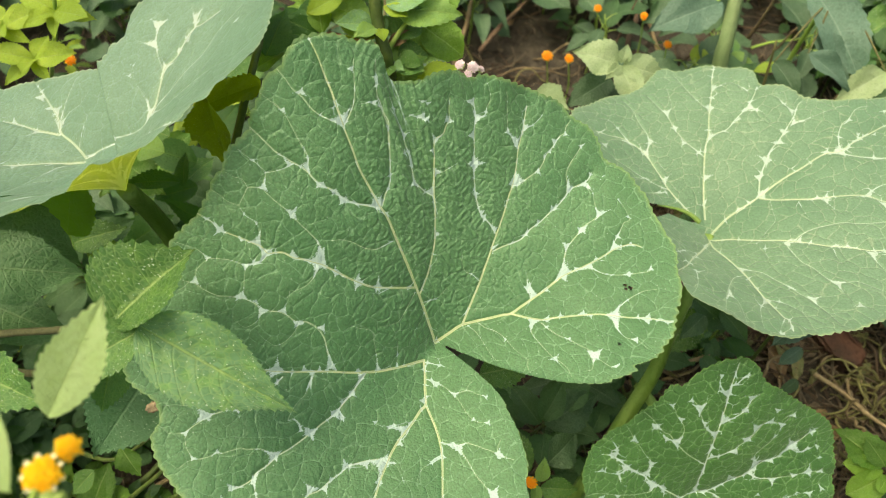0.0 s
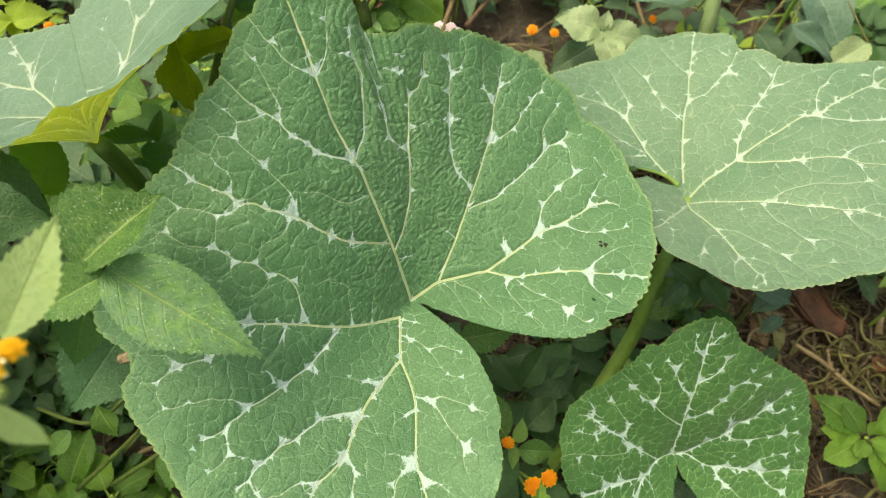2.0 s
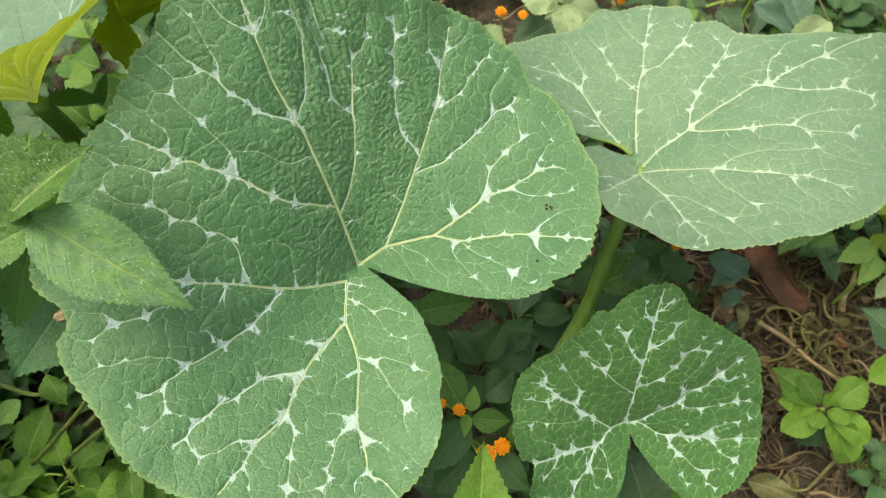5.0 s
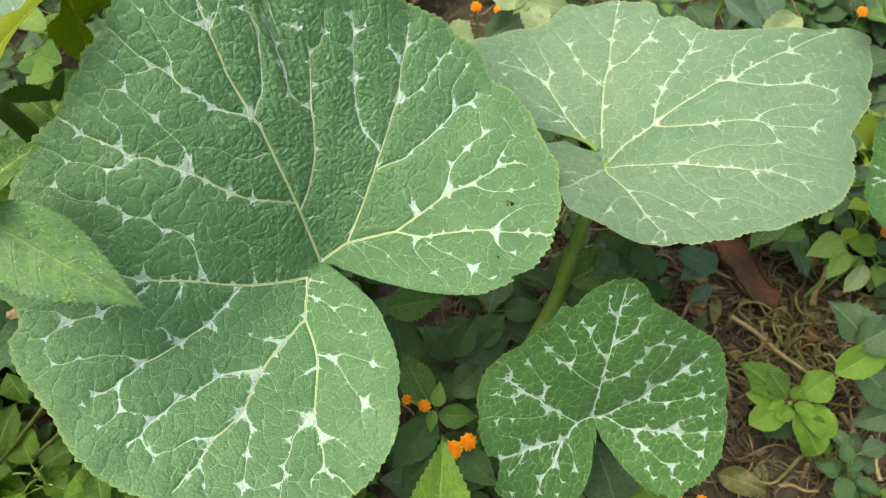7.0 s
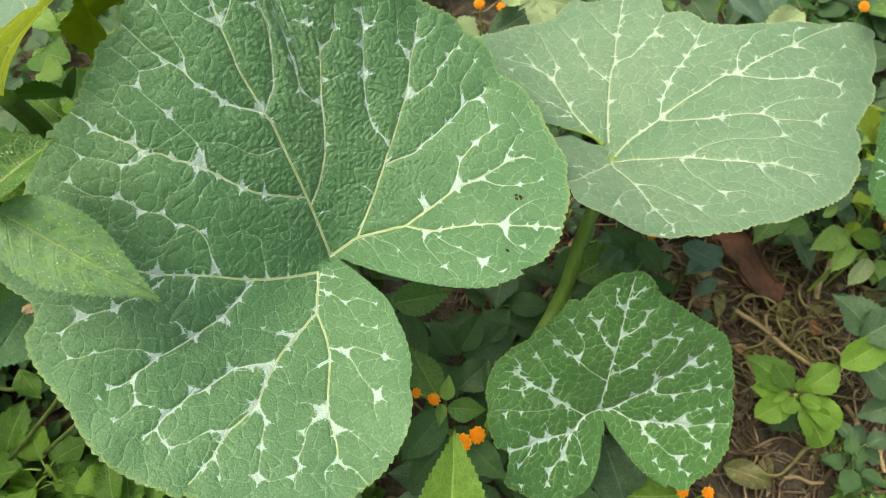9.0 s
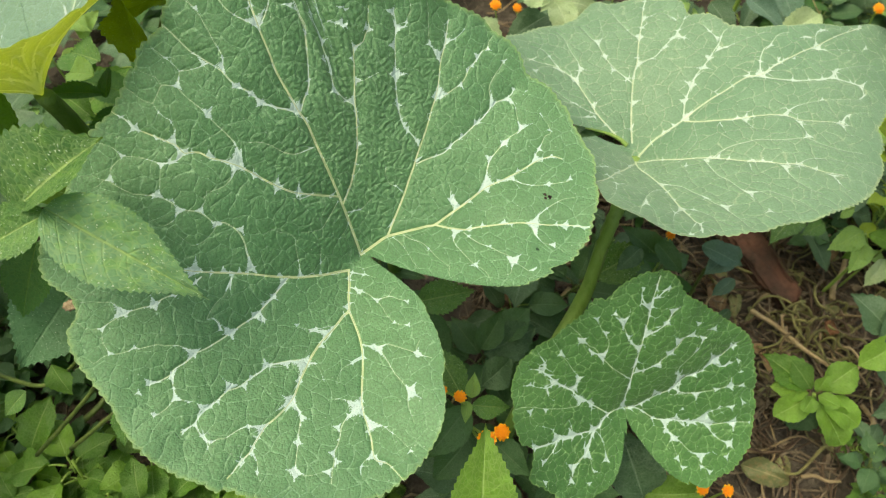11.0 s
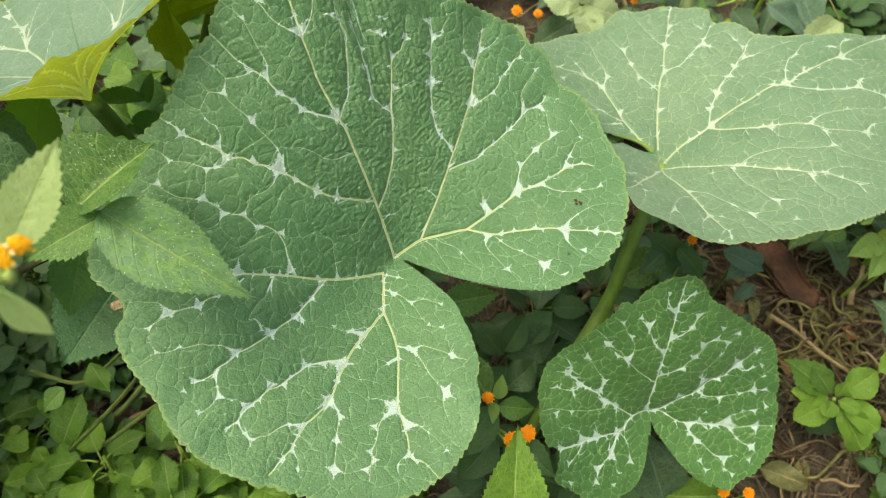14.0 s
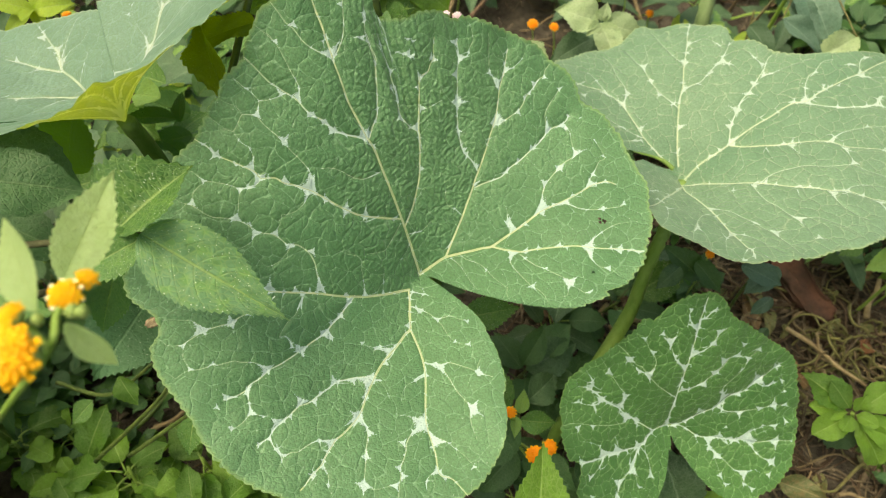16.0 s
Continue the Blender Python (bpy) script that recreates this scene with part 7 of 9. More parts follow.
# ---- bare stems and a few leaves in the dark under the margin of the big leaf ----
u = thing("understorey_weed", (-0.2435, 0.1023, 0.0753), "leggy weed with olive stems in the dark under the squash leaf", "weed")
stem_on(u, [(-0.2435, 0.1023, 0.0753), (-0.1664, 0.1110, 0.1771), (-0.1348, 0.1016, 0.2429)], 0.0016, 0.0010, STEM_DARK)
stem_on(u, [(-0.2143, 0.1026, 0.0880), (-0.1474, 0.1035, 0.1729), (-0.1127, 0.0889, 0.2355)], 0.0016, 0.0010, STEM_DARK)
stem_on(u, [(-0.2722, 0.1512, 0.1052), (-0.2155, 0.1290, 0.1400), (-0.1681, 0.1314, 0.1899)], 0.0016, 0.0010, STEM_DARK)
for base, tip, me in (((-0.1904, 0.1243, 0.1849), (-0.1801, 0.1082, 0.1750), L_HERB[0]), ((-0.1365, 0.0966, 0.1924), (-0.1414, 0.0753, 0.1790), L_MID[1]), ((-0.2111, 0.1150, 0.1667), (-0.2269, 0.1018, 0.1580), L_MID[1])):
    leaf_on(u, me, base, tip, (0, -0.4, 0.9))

# ---- the yellow-flowered weed close by ----


def flower_head(parent, at, radius, florets, petals, ring, up=(0, -0.5, 0.85), count=60, name="flower_head"):
    """A daisy-like head: green cup, dome of florets, short petals round it."""
    at, up = Vector(at), Vector(up).normalized()
    m = parent.matrix_basis.inverted() @ Matrix.Translation(at) @ up.to_track_quat("Z", "Y").to_matrix().to_4x4()
    rnd = random.Random(int(at.x * 9999))
    verts, faces = [], []
    for k in range(count):
        q = math.sqrt((k + 0.5) / count)
        w = k * 2.39996
        r = radius * 0.92 * q
        c = Vector((r * math.cos(w), r * math.sin(w), radius * 0.62 * math.sqrt(max(0, 1 - q * q * 0.9))))
        nrm = Vector((c.x, c.y, c.z + radius * 0.3)).normalized()
        s = radius * 0.17 * rnd.uniform(0.85, 1.2)
        t = nrm.orthogonal().normalized()
        b = nrm.cross(t)
        v = len(verts)
        for z, g in ((-0.6, 1.0), (0.7, 0.95), (1.2, 0.5)):
            for j in range(5):
                verts.append(c + nrm * s * z + (t * math.cos(j * 1.2566) + b * math.sin(j * 1.2566)) * s * g)
        for z in (0, 5):
            for j in range(5):
                j2 = (j + 1) % 5
                faces.append((v + z + j, v + z + j2, v + z + 5 + j2, v + z + 5 + j))
        faces.append(tuple(v + 10 + j for j in range(5)))
    head = child(name, mesh_from("florets", [tuple(p) for p in verts], faces, florets), parent, "", m)
    cup, cf = [], []
    for i, (z, g) in enumerate(((-0.75, 0.12), (-0.6, 0.6), (-0.2, 0.9), (0.25, 0.97), (0.25, 0.8))):
        for j in range(12):
            cup.append((g * radius * math.cos(j * 0.5236) * (1 + 0.05 * (-1) ** j), g * radius * math.sin(j * 0.5236) * (1 + 0.05 * (-1) ** j), z * radius))
    for i in range(4):
        for j in range(12):
            cf.append((i * 12 + j, i * 12 + (j + 1) % 12, (i + 1) * 12 + (j + 1) % 12, (i + 1) * 12 + j))
    child("cup", mesh_from("cup", cup, cf, BRACT), head, "green cup")
    pm = mesh_from("petal", [(-0.12, 0, 0), (0.12, 0, 0), (-0.16, 0.22, 0.04), (0, 0.22, 0.07), (0.16, 0.22, 0.04), (-0.09, 0.40, 0.0), (0, 0.36, 0.02), (0.09, 0.40, 0.0)],
                   [(0, 1, 4, 3, 2), (2, 3, 6, 5), (3, 4, 7, 6)], petals)
    for j in range(ring):
        w = 6.2832 * (j + rnd.uniform(-0.2, 0.2)) / ring
        child("petal", pm, head, "", Matrix.Translation((0.82 * radius * math.cos(w), 0.82 * radius * math.sin(w), 0.22 * radius)) @ pose(0, 0, 0, rnd.uniform(-10, 25), 0, math.degrees(w) - 90) @ Matrix.Diagonal((radius, radius, radius, 1)))
    return head


def bud(parent, at, radius, material=None):
    me = bpy.data.meshes.new("bud")
    bm = bmesh.new()
    bmesh.ops.create_icosphere(bm, subdivisions=2, radius=radius)
    for v in bm.verts:
        v.co.z *= 1.25
        v.co *= 1 + 0.14 * noise.noise(v.co * 900)
    bm.to_mesh(me)
    bm.free()
    me.shade_smooth()
    me.materials.append(material or BRACT)
    child("bud", me, parent, "", parent.matrix_basis.inverted() @ Matrix.Translation(at))


y = thing("yellow_flowered_weed", (-0.1721, 0.0334, 0.3240), "weed with small yellow flower heads and pale green leaves", "flowering weed")
fork = (-0.0815, 0.0251, 0.4468)
stem_on(y, [(-0.1721, 0.0334, 0.3240), (-0.1063, 0.0249, 0.4145), fork, (-0.0815, 0.0326, 0.4482), (-0.0808, 0.0373, 0.4475)], 0.0011, 0.0008, STEM)
stem_on(y, [fork, (-0.0852, 0.0285, 0.4479), (-0.0868, 0.0295, 0.4509), (-0.0882, 0.0297, 0.4521)], 0.0008, 0.0006, STEM)
stem_on(y, [fork, (-0.0843, 0.0206, 0.4476), (-0.0853, 0.0200, 0.4519)], 0.0008, 0.0006, STEM)
flower_head(y, (-0.0809, 0.0379, 0.4478), 0.0036, YELLOW, CREAM, 9, (0.2, -0.3, 0.9), 40)
flower_head(y, (-0.0795, 0.0440, 0.4444), 0.0027, YELLOW, YELLOW, 6, (0.4, 0.1, 0.9), 32)
flower_head(y, (-0.0884, 0.0304, 0.4525), 0.0030, YELLOW, YELLOW, 6, (-0.3, 0.1, 0.9), 36)
flower_head(y, (-0.0845, 0.0208, 0.4536), 0.0062, AMBER, YELLOW, 10, (-0.1, -0.5, 0.9), 70)
bud(y, (-0.0741, 0.0321, 0.4515), 0.0015)
bud(y, (-0.0841, 0.0306, 0.4504), 0.0014)
bud(y, (-0.0763, 0.0321, 0.4515), 0.0017)
leaf_on(y, L_NEAR[0], (-0.1063, 0.0632, 0.4098), (-0.0885, 0.0863, 0.4327), (0.3, -0.7, 0.6))
leaf_on(y, L_NEAR[0], (-0.0870, 0.0346, 0.4470), (-0.1038, 0.0586, 0.4501), (-0.1, -0.7, 0.7))
leaf_on(y, L_NEAR[1], (-0.0818, 0.0331, 0.4437), (-0.0730, 0.0265, 0.4314), (-0.3, -0.2, 0.95))
leaf_on(y, L_WEED[1], (-0.0993, 0.0362, 0.4241), (-0.1099, 0.0245, 0.4236), (0, -0.6, 0.8))

# ---- the pale leaf that pokes up from below ----
n = thing("upright_weed", (0.0591, 0.0008, 0.0951), "weed with a single light green toothed leaf pointing up", "weed")
leaf_on(n, L_UP, (0.0578, 0.0140, 0.1918), (0.0619, 0.0630, 0.2392), (0.05, -0.8, 0.6))
stem_on(n, [(0.0591, 0.0008, 0.0951), (0.0582, 0.0071, 0.1580), (0.0578, 0.0145, 0.1921)], 0.0018, 0.0012, STEM)

# ---- dark weed with orange flower heads ----
o = thing("orange_flowered_weed", (0.0643, 0.1224, 0.0179), "weed with dark ovate leaves and small orange flower heads", "flowering weed")
stem_on(o, [(0.0643, 0.1224, 0.0179), (0.0621, 0.1128, 0.0944), (0.0600, 0.1129, 0.1416), (0.0613, 0.1197, 0.1636)], 0.002, 0.001, STEM_DARK)
stem_on(o, [(0.0609, 0.1115, 0.1290), (0.0567, 0.1082, 0.1503), (0.0528, 0.1088, 0.1624)], 0.0009, 0.0007, STEM)
stem_on(o, [(0.0609, 0.1115, 0.1290), (0.0497, 0.1129, 0.1530), (0.0419, 0.1126, 0.1643)], 0.0009, 0.0007, STEM)
stem_on(o, [(0.0621, 0.1128, 0.0944), (0.0677, 0.0942, 0.1184), (0.0703, 0.0890, 0.1365)], 0.0010, 0.0008, STEM)
stem_on(o, [(0.0621, 0.1128, 0.0944), (0.0751, 0.0955, 0.1196), (0.0798, 0.0938, 0.1340)], 0.0010, 0.0008, STEM)
flower_head(o, (0.0528, 0.1083, 0.1668), 0.0036, ORANGE, YELLOW, 9, (-0.2, -0.6, 0.7))
flower_head(o, (0.0420, 0.1115, 0.1683), 0.0028, ORANGE, YELLOW, 8, (-0.1, -0.4, 0.9))
flower_head(o, (0.0698, 0.0888, 0.1411), 0.0054, ORANGE, YELLOW, 12, (-0.1, -0.5, 0.9), 80)
flower_head(o, (0.0796, 0.0939, 0.1388), 0.0048, ORANGE, YELLOW, 10, (0.2, -0.3, 0.9), 70)
for base, tip, me in (((0.0586, 0.1105, 0.1401), (0.0319, 0.0794, 0.1254), L_DARK[0]), ((0.0614, 0.1114, 0.1407), (0.0885, 0.1102, 0.1352), L_MID[1]),
                      ((0.0735, 0.0980, 0.1151), (0.0985, 0.0704, 0.1166), L_DARK[0]), ((0.0559, 0.1241, 0.1248), (0.0362, 0.1587, 0.1339), L_MID[1]),
                      ((0.0606, 0.1120, 0.1529), (0.0619, 0.1203, 0.1699), L_LIGHT[0]), ((0.0578, 0.1103, 0.1517), (0.0562, 0.0959, 0.1544), L_LIGHT[0]),
                      ((0.0627, 0.1032, 0.1002), (0.0355, 0.0745, 0.0812), L_DARK[0]), ((0.0706, 0.1324, 0.1188), (0.0947, 0.1519, 0.1202), L_BLUE[1])):
    leaf_on(o, me, base, tip, (0, -0.5, 0.85))

# ---- leaves in the shade between the squash leaves ----
s = thing("shaded_weed", (0.0611, 0.2032, 0.0093), "dark ovate leaves of a weed shaded by the squash leaves", "weed")
stem_on(s, [(0.0611, 0.2032, 0.0093), (0.0515, 0.1949, 0.0745), (0.0317, 0.1914, 0.1305)], 0.002, 0.0015, STEM_DARK)
# the dark leaf colours hold part of the shade in this gap
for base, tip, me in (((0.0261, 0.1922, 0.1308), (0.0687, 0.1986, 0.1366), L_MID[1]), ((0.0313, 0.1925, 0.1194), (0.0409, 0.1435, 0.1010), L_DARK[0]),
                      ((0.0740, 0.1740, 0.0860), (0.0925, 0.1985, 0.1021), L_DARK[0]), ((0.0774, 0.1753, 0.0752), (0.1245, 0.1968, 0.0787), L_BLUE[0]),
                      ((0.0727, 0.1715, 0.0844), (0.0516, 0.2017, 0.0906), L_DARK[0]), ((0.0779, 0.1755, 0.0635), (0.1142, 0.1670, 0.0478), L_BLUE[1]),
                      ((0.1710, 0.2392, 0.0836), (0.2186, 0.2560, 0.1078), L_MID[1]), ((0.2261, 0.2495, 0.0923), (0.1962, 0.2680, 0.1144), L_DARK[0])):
    leaf_on(s, me, base, tip, (0, -0.4, 0.9))
g = thing("grey_weed", (0.2147, 0.0911, -0.0545), "greyish green ovate leaves below the young squash leaf", "weed")
stem_on(g, [(0.2147, 0.0911, -0.0545), (0.1991, 0.0885, 0.0022), (0.1894, 0.0856, 0.0354)], 0.002, 0.0012, STEM_DARK)
for base, tip, me in (((0.1960, 0.0735, 0.0340), (0.1787, 0.1090, 0.0732), L_BLUE[1]), ((0.1868, 0.0820, 0.0331), (0.2168, 0.0993, 0.0451), L_BLUE[0]),
                      ((0.1953, 0.0782, 0.0310), (0.2348, 0.0694, 0.0507), L_FRESH[0])):
    leaf_on(g, me, base, tip, (0, -0.5, 0.85))

# ---- weeds behind and below the folded leaf ----
h = thing("backlit_weed", (-0.1805, 0.2729, 0.1472), "dark backlit weed with sharply toothed leaves under the folded leaf", "weed")
stem_on(h, [(-0.1805, 0.2729, 0.1472), (-0.1372, 0.2348, 0.2417), (-0.1211, 0.2390, 0.2862), (-0.1014, 0.2680, 0.3348), (-0.0951, 0.3034, 0.3459)], 0.0028, 0.0018, STEM_DARK)
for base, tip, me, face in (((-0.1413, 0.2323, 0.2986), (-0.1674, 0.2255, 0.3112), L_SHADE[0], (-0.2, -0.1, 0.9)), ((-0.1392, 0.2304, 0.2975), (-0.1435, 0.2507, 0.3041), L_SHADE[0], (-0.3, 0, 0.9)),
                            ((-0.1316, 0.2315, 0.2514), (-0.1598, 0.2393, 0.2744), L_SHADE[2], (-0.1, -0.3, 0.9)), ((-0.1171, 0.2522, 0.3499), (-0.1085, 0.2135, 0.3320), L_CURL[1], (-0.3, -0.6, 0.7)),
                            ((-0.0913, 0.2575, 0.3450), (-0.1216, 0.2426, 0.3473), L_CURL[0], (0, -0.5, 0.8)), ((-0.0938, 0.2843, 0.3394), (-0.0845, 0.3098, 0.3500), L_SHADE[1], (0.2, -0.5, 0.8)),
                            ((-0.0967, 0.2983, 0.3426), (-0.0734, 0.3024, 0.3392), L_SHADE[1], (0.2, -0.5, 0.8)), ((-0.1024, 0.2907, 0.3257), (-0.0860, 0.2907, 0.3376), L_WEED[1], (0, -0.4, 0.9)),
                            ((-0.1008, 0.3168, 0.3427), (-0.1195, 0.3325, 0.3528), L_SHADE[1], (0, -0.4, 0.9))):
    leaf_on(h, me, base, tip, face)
b = thing("broad_weed", (-0.2953, 0.2938, 0.1131), "broad light green leaves below the folded squash leaf", "weed")
stem_on(b, [(-0.2953, 0.2938, 0.1131), (-0.2482, 0.2508, 0.2044), (-0.2311, 0.2406, 0.2454)], 0.002, 0.0012, STEM_DARK)
# most leaves here use the darkened materials, shade under the fold in their colour
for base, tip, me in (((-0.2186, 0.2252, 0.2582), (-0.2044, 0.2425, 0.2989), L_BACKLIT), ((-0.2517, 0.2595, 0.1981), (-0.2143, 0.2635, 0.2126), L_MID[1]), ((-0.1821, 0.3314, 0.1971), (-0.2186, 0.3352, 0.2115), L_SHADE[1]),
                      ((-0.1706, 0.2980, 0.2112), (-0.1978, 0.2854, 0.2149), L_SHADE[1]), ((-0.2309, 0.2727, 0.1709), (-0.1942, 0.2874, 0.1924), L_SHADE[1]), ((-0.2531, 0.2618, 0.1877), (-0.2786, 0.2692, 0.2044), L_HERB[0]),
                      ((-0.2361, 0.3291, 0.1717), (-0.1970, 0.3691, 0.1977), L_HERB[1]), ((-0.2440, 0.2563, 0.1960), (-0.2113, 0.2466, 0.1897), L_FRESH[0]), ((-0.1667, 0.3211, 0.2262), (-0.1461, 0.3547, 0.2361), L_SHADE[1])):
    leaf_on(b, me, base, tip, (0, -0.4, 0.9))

for base, tip, me in (((-0.2119, 0.3420, 0.2645), (-0.1884, 0.3255, 0.2668), L_LIGHT[1]), ((-0.1774, 0.3050, 0.2543), (-0.2064, 0.3211, 0.2516), L_MID[1]), ((-0.1766, 0.2897, 0.2566), (-0.2051, 0.3023, 0.2518), L_LIGHT[1]),
                      ((-0.2134, 0.3029, 0.2282), (-0.1867, 0.2770, 0.2366), L_HERB[0]), ((-0.2139, 0.3226, 0.2393), (-0.1932, 0.3254, 0.2418), L_LIGHT[1]), ((-0.1861, 0.3082, 0.2431), (-0.2082, 0.3305, 0.2444), L_MID[0]), ((-0.1998, 0.3336, 0.2479), (-0.1875, 0.3415, 0.2650), L_LIGHT[1])):
    leaf_on(b, me, base, tip, (0, -0.4, 0.9))
rnd = random.Random(44)
for k in range(26):
    root = Vector((rnd.uniform(-0.25, -0.11), rnd.uniform(0.25, 0.38), rnd.uniform(0.10, 0.20)))
    ang = rnd.uniform(0, 6.28)
    leaf_on(b, rnd.choice((L_SHADE[1], L_MID[1], L_DARK[1], L_HERB[0])), root, root + rnd.uniform(0.03, 0.05) * Vector((math.cos(ang), math.sin(ang), rnd.uniform(-0.2, 0.4))), (0.2 * math.cos(ang), -0.3, 0.9))

# ---- lime green weed behind the folded leaf ----
l = thing("lime_weed", (-0.3523, 0.4658, 0.1533), "lime green weed with whorls of narrow leaves", "weed")
stem_on(l, [(-0.3523, 0.4658, 0.1533), (-0.2821, 0.3928, 0.2489), (-0.2584, 0.3772, 0.2865), (-0.2482, 0.3789, 0.3114)], 0.002, 0.0012, STEM)
for k, (cx, cy, d) in enumerate(((98, 20, .45), (60, 100, .47), (10, 60, .47))):
    for q in range(10):
        ang = q * 2.4 + k * 0.5
        p0 = Vector((-0.2528, 0.3752, 0.2971)) if k == 0 else Vector((-0.2786, 0.3644, 0.2663)) if k == 1 else Vector((-0.3017, 0.3822, 0.2778))
        tip = p0 + (0.6 + 0.08 * (q % 6)) * Vector((0.030 * math.cos(ang), 0.026 * math.sin(ang), 0.014 * math.sin(3 * q)))
        leaf_on(l, L_LIME[q % 2], p0, tip, (0, -0.4, 0.9))

# ---- weeds behind the top of the big leaf ----
t = thing("tall_weed", (-0.0462, 0.4220, 0.1486), "tall weed with a thick green stem and toothed pale leaves", "weed")
stem_on(t, [(-0.0462, 0.4220, 0.1486), (-0.0354, 0.3488, 0.2680), (-0.0413, 0.3567, 0.3030), (-0.0433, 0.3733, 0.3316)], 0.0042, 0.0036, STEM_DARK, ridges=0.06)
stem_on(t, [(-0.0357, 0.3496, 0.2865), (-0.0259, 0.3578, 0.2977), (-0.0157, 0.3642, 0.3078)], 0.0018, 0.0012, STEM)
stem_on(t, [(-0.0806, 0.3646, 0.2783), (-0.0807, 0.3669, 0.3036), (-0.0859, 0.3733, 0.3197)], 0.0018, 0.0012, STEM_DARK)
for base, tip, me in (((-0.0434, 0.3558, 0.2940), (-0.0684, 0.3621, 0.3065), L_LIGHT[1]), ((-0.0299, 0.3633, 0.3072), (0.0097, 0.3561, 0.3145), L_LIGHT[1]), ((-0.0332, 0.3585, 0.2863), (-0.0118, 0.3418, 0.2754), L_LIGHT[1]),
                      ((-0.0166, 0.3772, 0.2865), (0.0127, 0.3569, 0.2792), L_FRESH[1]), ((-0.0350, 0.3575, 0.2796), (0.0117, 0.3709, 0.2824), L_LIGHT[1]), ((-0.0771, 0.3548, 0.2957), (-0.0789, 0.3674, 0.3159), L_FRESH[0]),
                      ((-0.0807, 0.3548, 0.2957), (-0.1000, 0.3556, 0.3082), L_SHADE[1]), ((-0.0505, 0.3614, 0.2762), (-0.0723, 0.3637, 0.2837), L_LIME[1]), ((-0.0346, 0.3628, 0.2891), (-0.0181, 0.3659, 0.2911), L_LIME[1]),
                      ((-0.0185, 0.3425, 0.2639), (0.0096, 0.3449, 0.2774), L_LIME[1]), ((-0.0323, 0.3564, 0.2610), (-0.0034, 0.3425, 0.2639), L_LIGHT[1]), ((-0.0613, 0.3674, 0.3159), (-0.0859, 0.3585, 0.3101), L_LIME[1]),
                      ((-0.0973, 0.3628, 0.2891), (-0.1095, 0.3397, 0.2859), L_SHADE[1]), ((-0.0053, 0.3772, 0.2865), (0.0059, 0.3906, 0.3071), L_FRESH[1])):
    leaf_on(t, me, base, tip, (0, -0.5, 0.85))
rnd = random.Random(12)
for k in range(20):
    node = Vector((-0.0355, 0.3489, 0.2776)).lerp(Vector((-0.0432, 0.3689, 0.3228)), (k % 5) / 4)
    ang = k * 2.4
    root = node + 0.006 * Vector((math.cos(ang), math.sin(ang), 0.2))
    leaf_on(t, rnd.choice((L_LIGHT[1], L_WEED[1], L_LIME[1], L_MID[0])), root, root + rnd.uniform(0.016, 0.032) * Vector((math.cos(ang), 0.8 * math.sin(ang) + 0.2, rnd.uniform(-0.2, 0.4))), (0.2 * math.cos(ang), -0.4, 0.85))
for k in range(12):
    root = Vector((-0.0836, 0.3669, 0.3036)) + Vector((rnd.uniform(-0.02, 0.02), rnd.uniform(-0.006, 0.02), rnd.uniform(-0.02, 0.01)))
    ang = k * 2.1
    leaf_on(t, rnd.choice((L_SHADE[1], L_WEED[1], L_LIME[1], L_FRESH[0])), root, root + rnd.uniform(0.016, 0.028) * Vector((math.cos(ang), 0.8 * math.sin(ang), rnd.uniform(-0.3, 0.3))), (0, -0.4, 0.85))
for base, tip in (((-0.0800, 0.3530, 0.2930), (-0.0560, 0.3500, 0.2900)), ((-0.0600, 0.3520, 0.2900), (-0.0380, 0.3480, 0.2880)), ((-0.0350, 0.3540, 0.2870), (-0.0200, 0.3600, 0.2950))):
    leaf_on(t, L_DRY[0], base, tip, (0, -0.6, 0.7), "dry beige withered leaf")
pk = thing("pink_flowered_weed", (0.0265, 0.4261, 0.1513), "weed with a tuft of pinkish white flower heads", "flowering weed")
stem_on(pk, [(0.0265, 0.4261, 0.1513), (0.0181, 0.3425, 0.2639), (0.0157, 0.3324, 0.2860)], 0.0014, 0.0009, STEM)
flower_head(pk, (0.0110, 0.3332, 0.2889), 0.0033, PINK, PINK, 0, (-0.4, -0.2, 0.9), 36)
flower_head(pk, (0.0183, 0.3290, 0.2909), 0.0036, PINK, PINK, 0, (0.2, -0.5, 0.9), 40)
flower_head(pk, (0.0155, 0.3254, 0.2886), 0.0028, PINK, PINK, 0, (0, -0.7, 0.7), 30)
flower_head(pk, (0.0236, 0.3324, 0.2860), 0.0024, PINK, PINK, 0, (0.5, -0.2, 0.9), 26)
li = thing("pale_weed", (0.1654, 0.4642, 0.1045), "pale green young weed behind the squash leaves", "weed")
stem_on(li, [(0.1654, 0.4642, 0.1045), (0.1350, 0.3946, 0.2143), (0.1306, 0.3894, 0.2371)], 0.0016, 0.001, STEM)
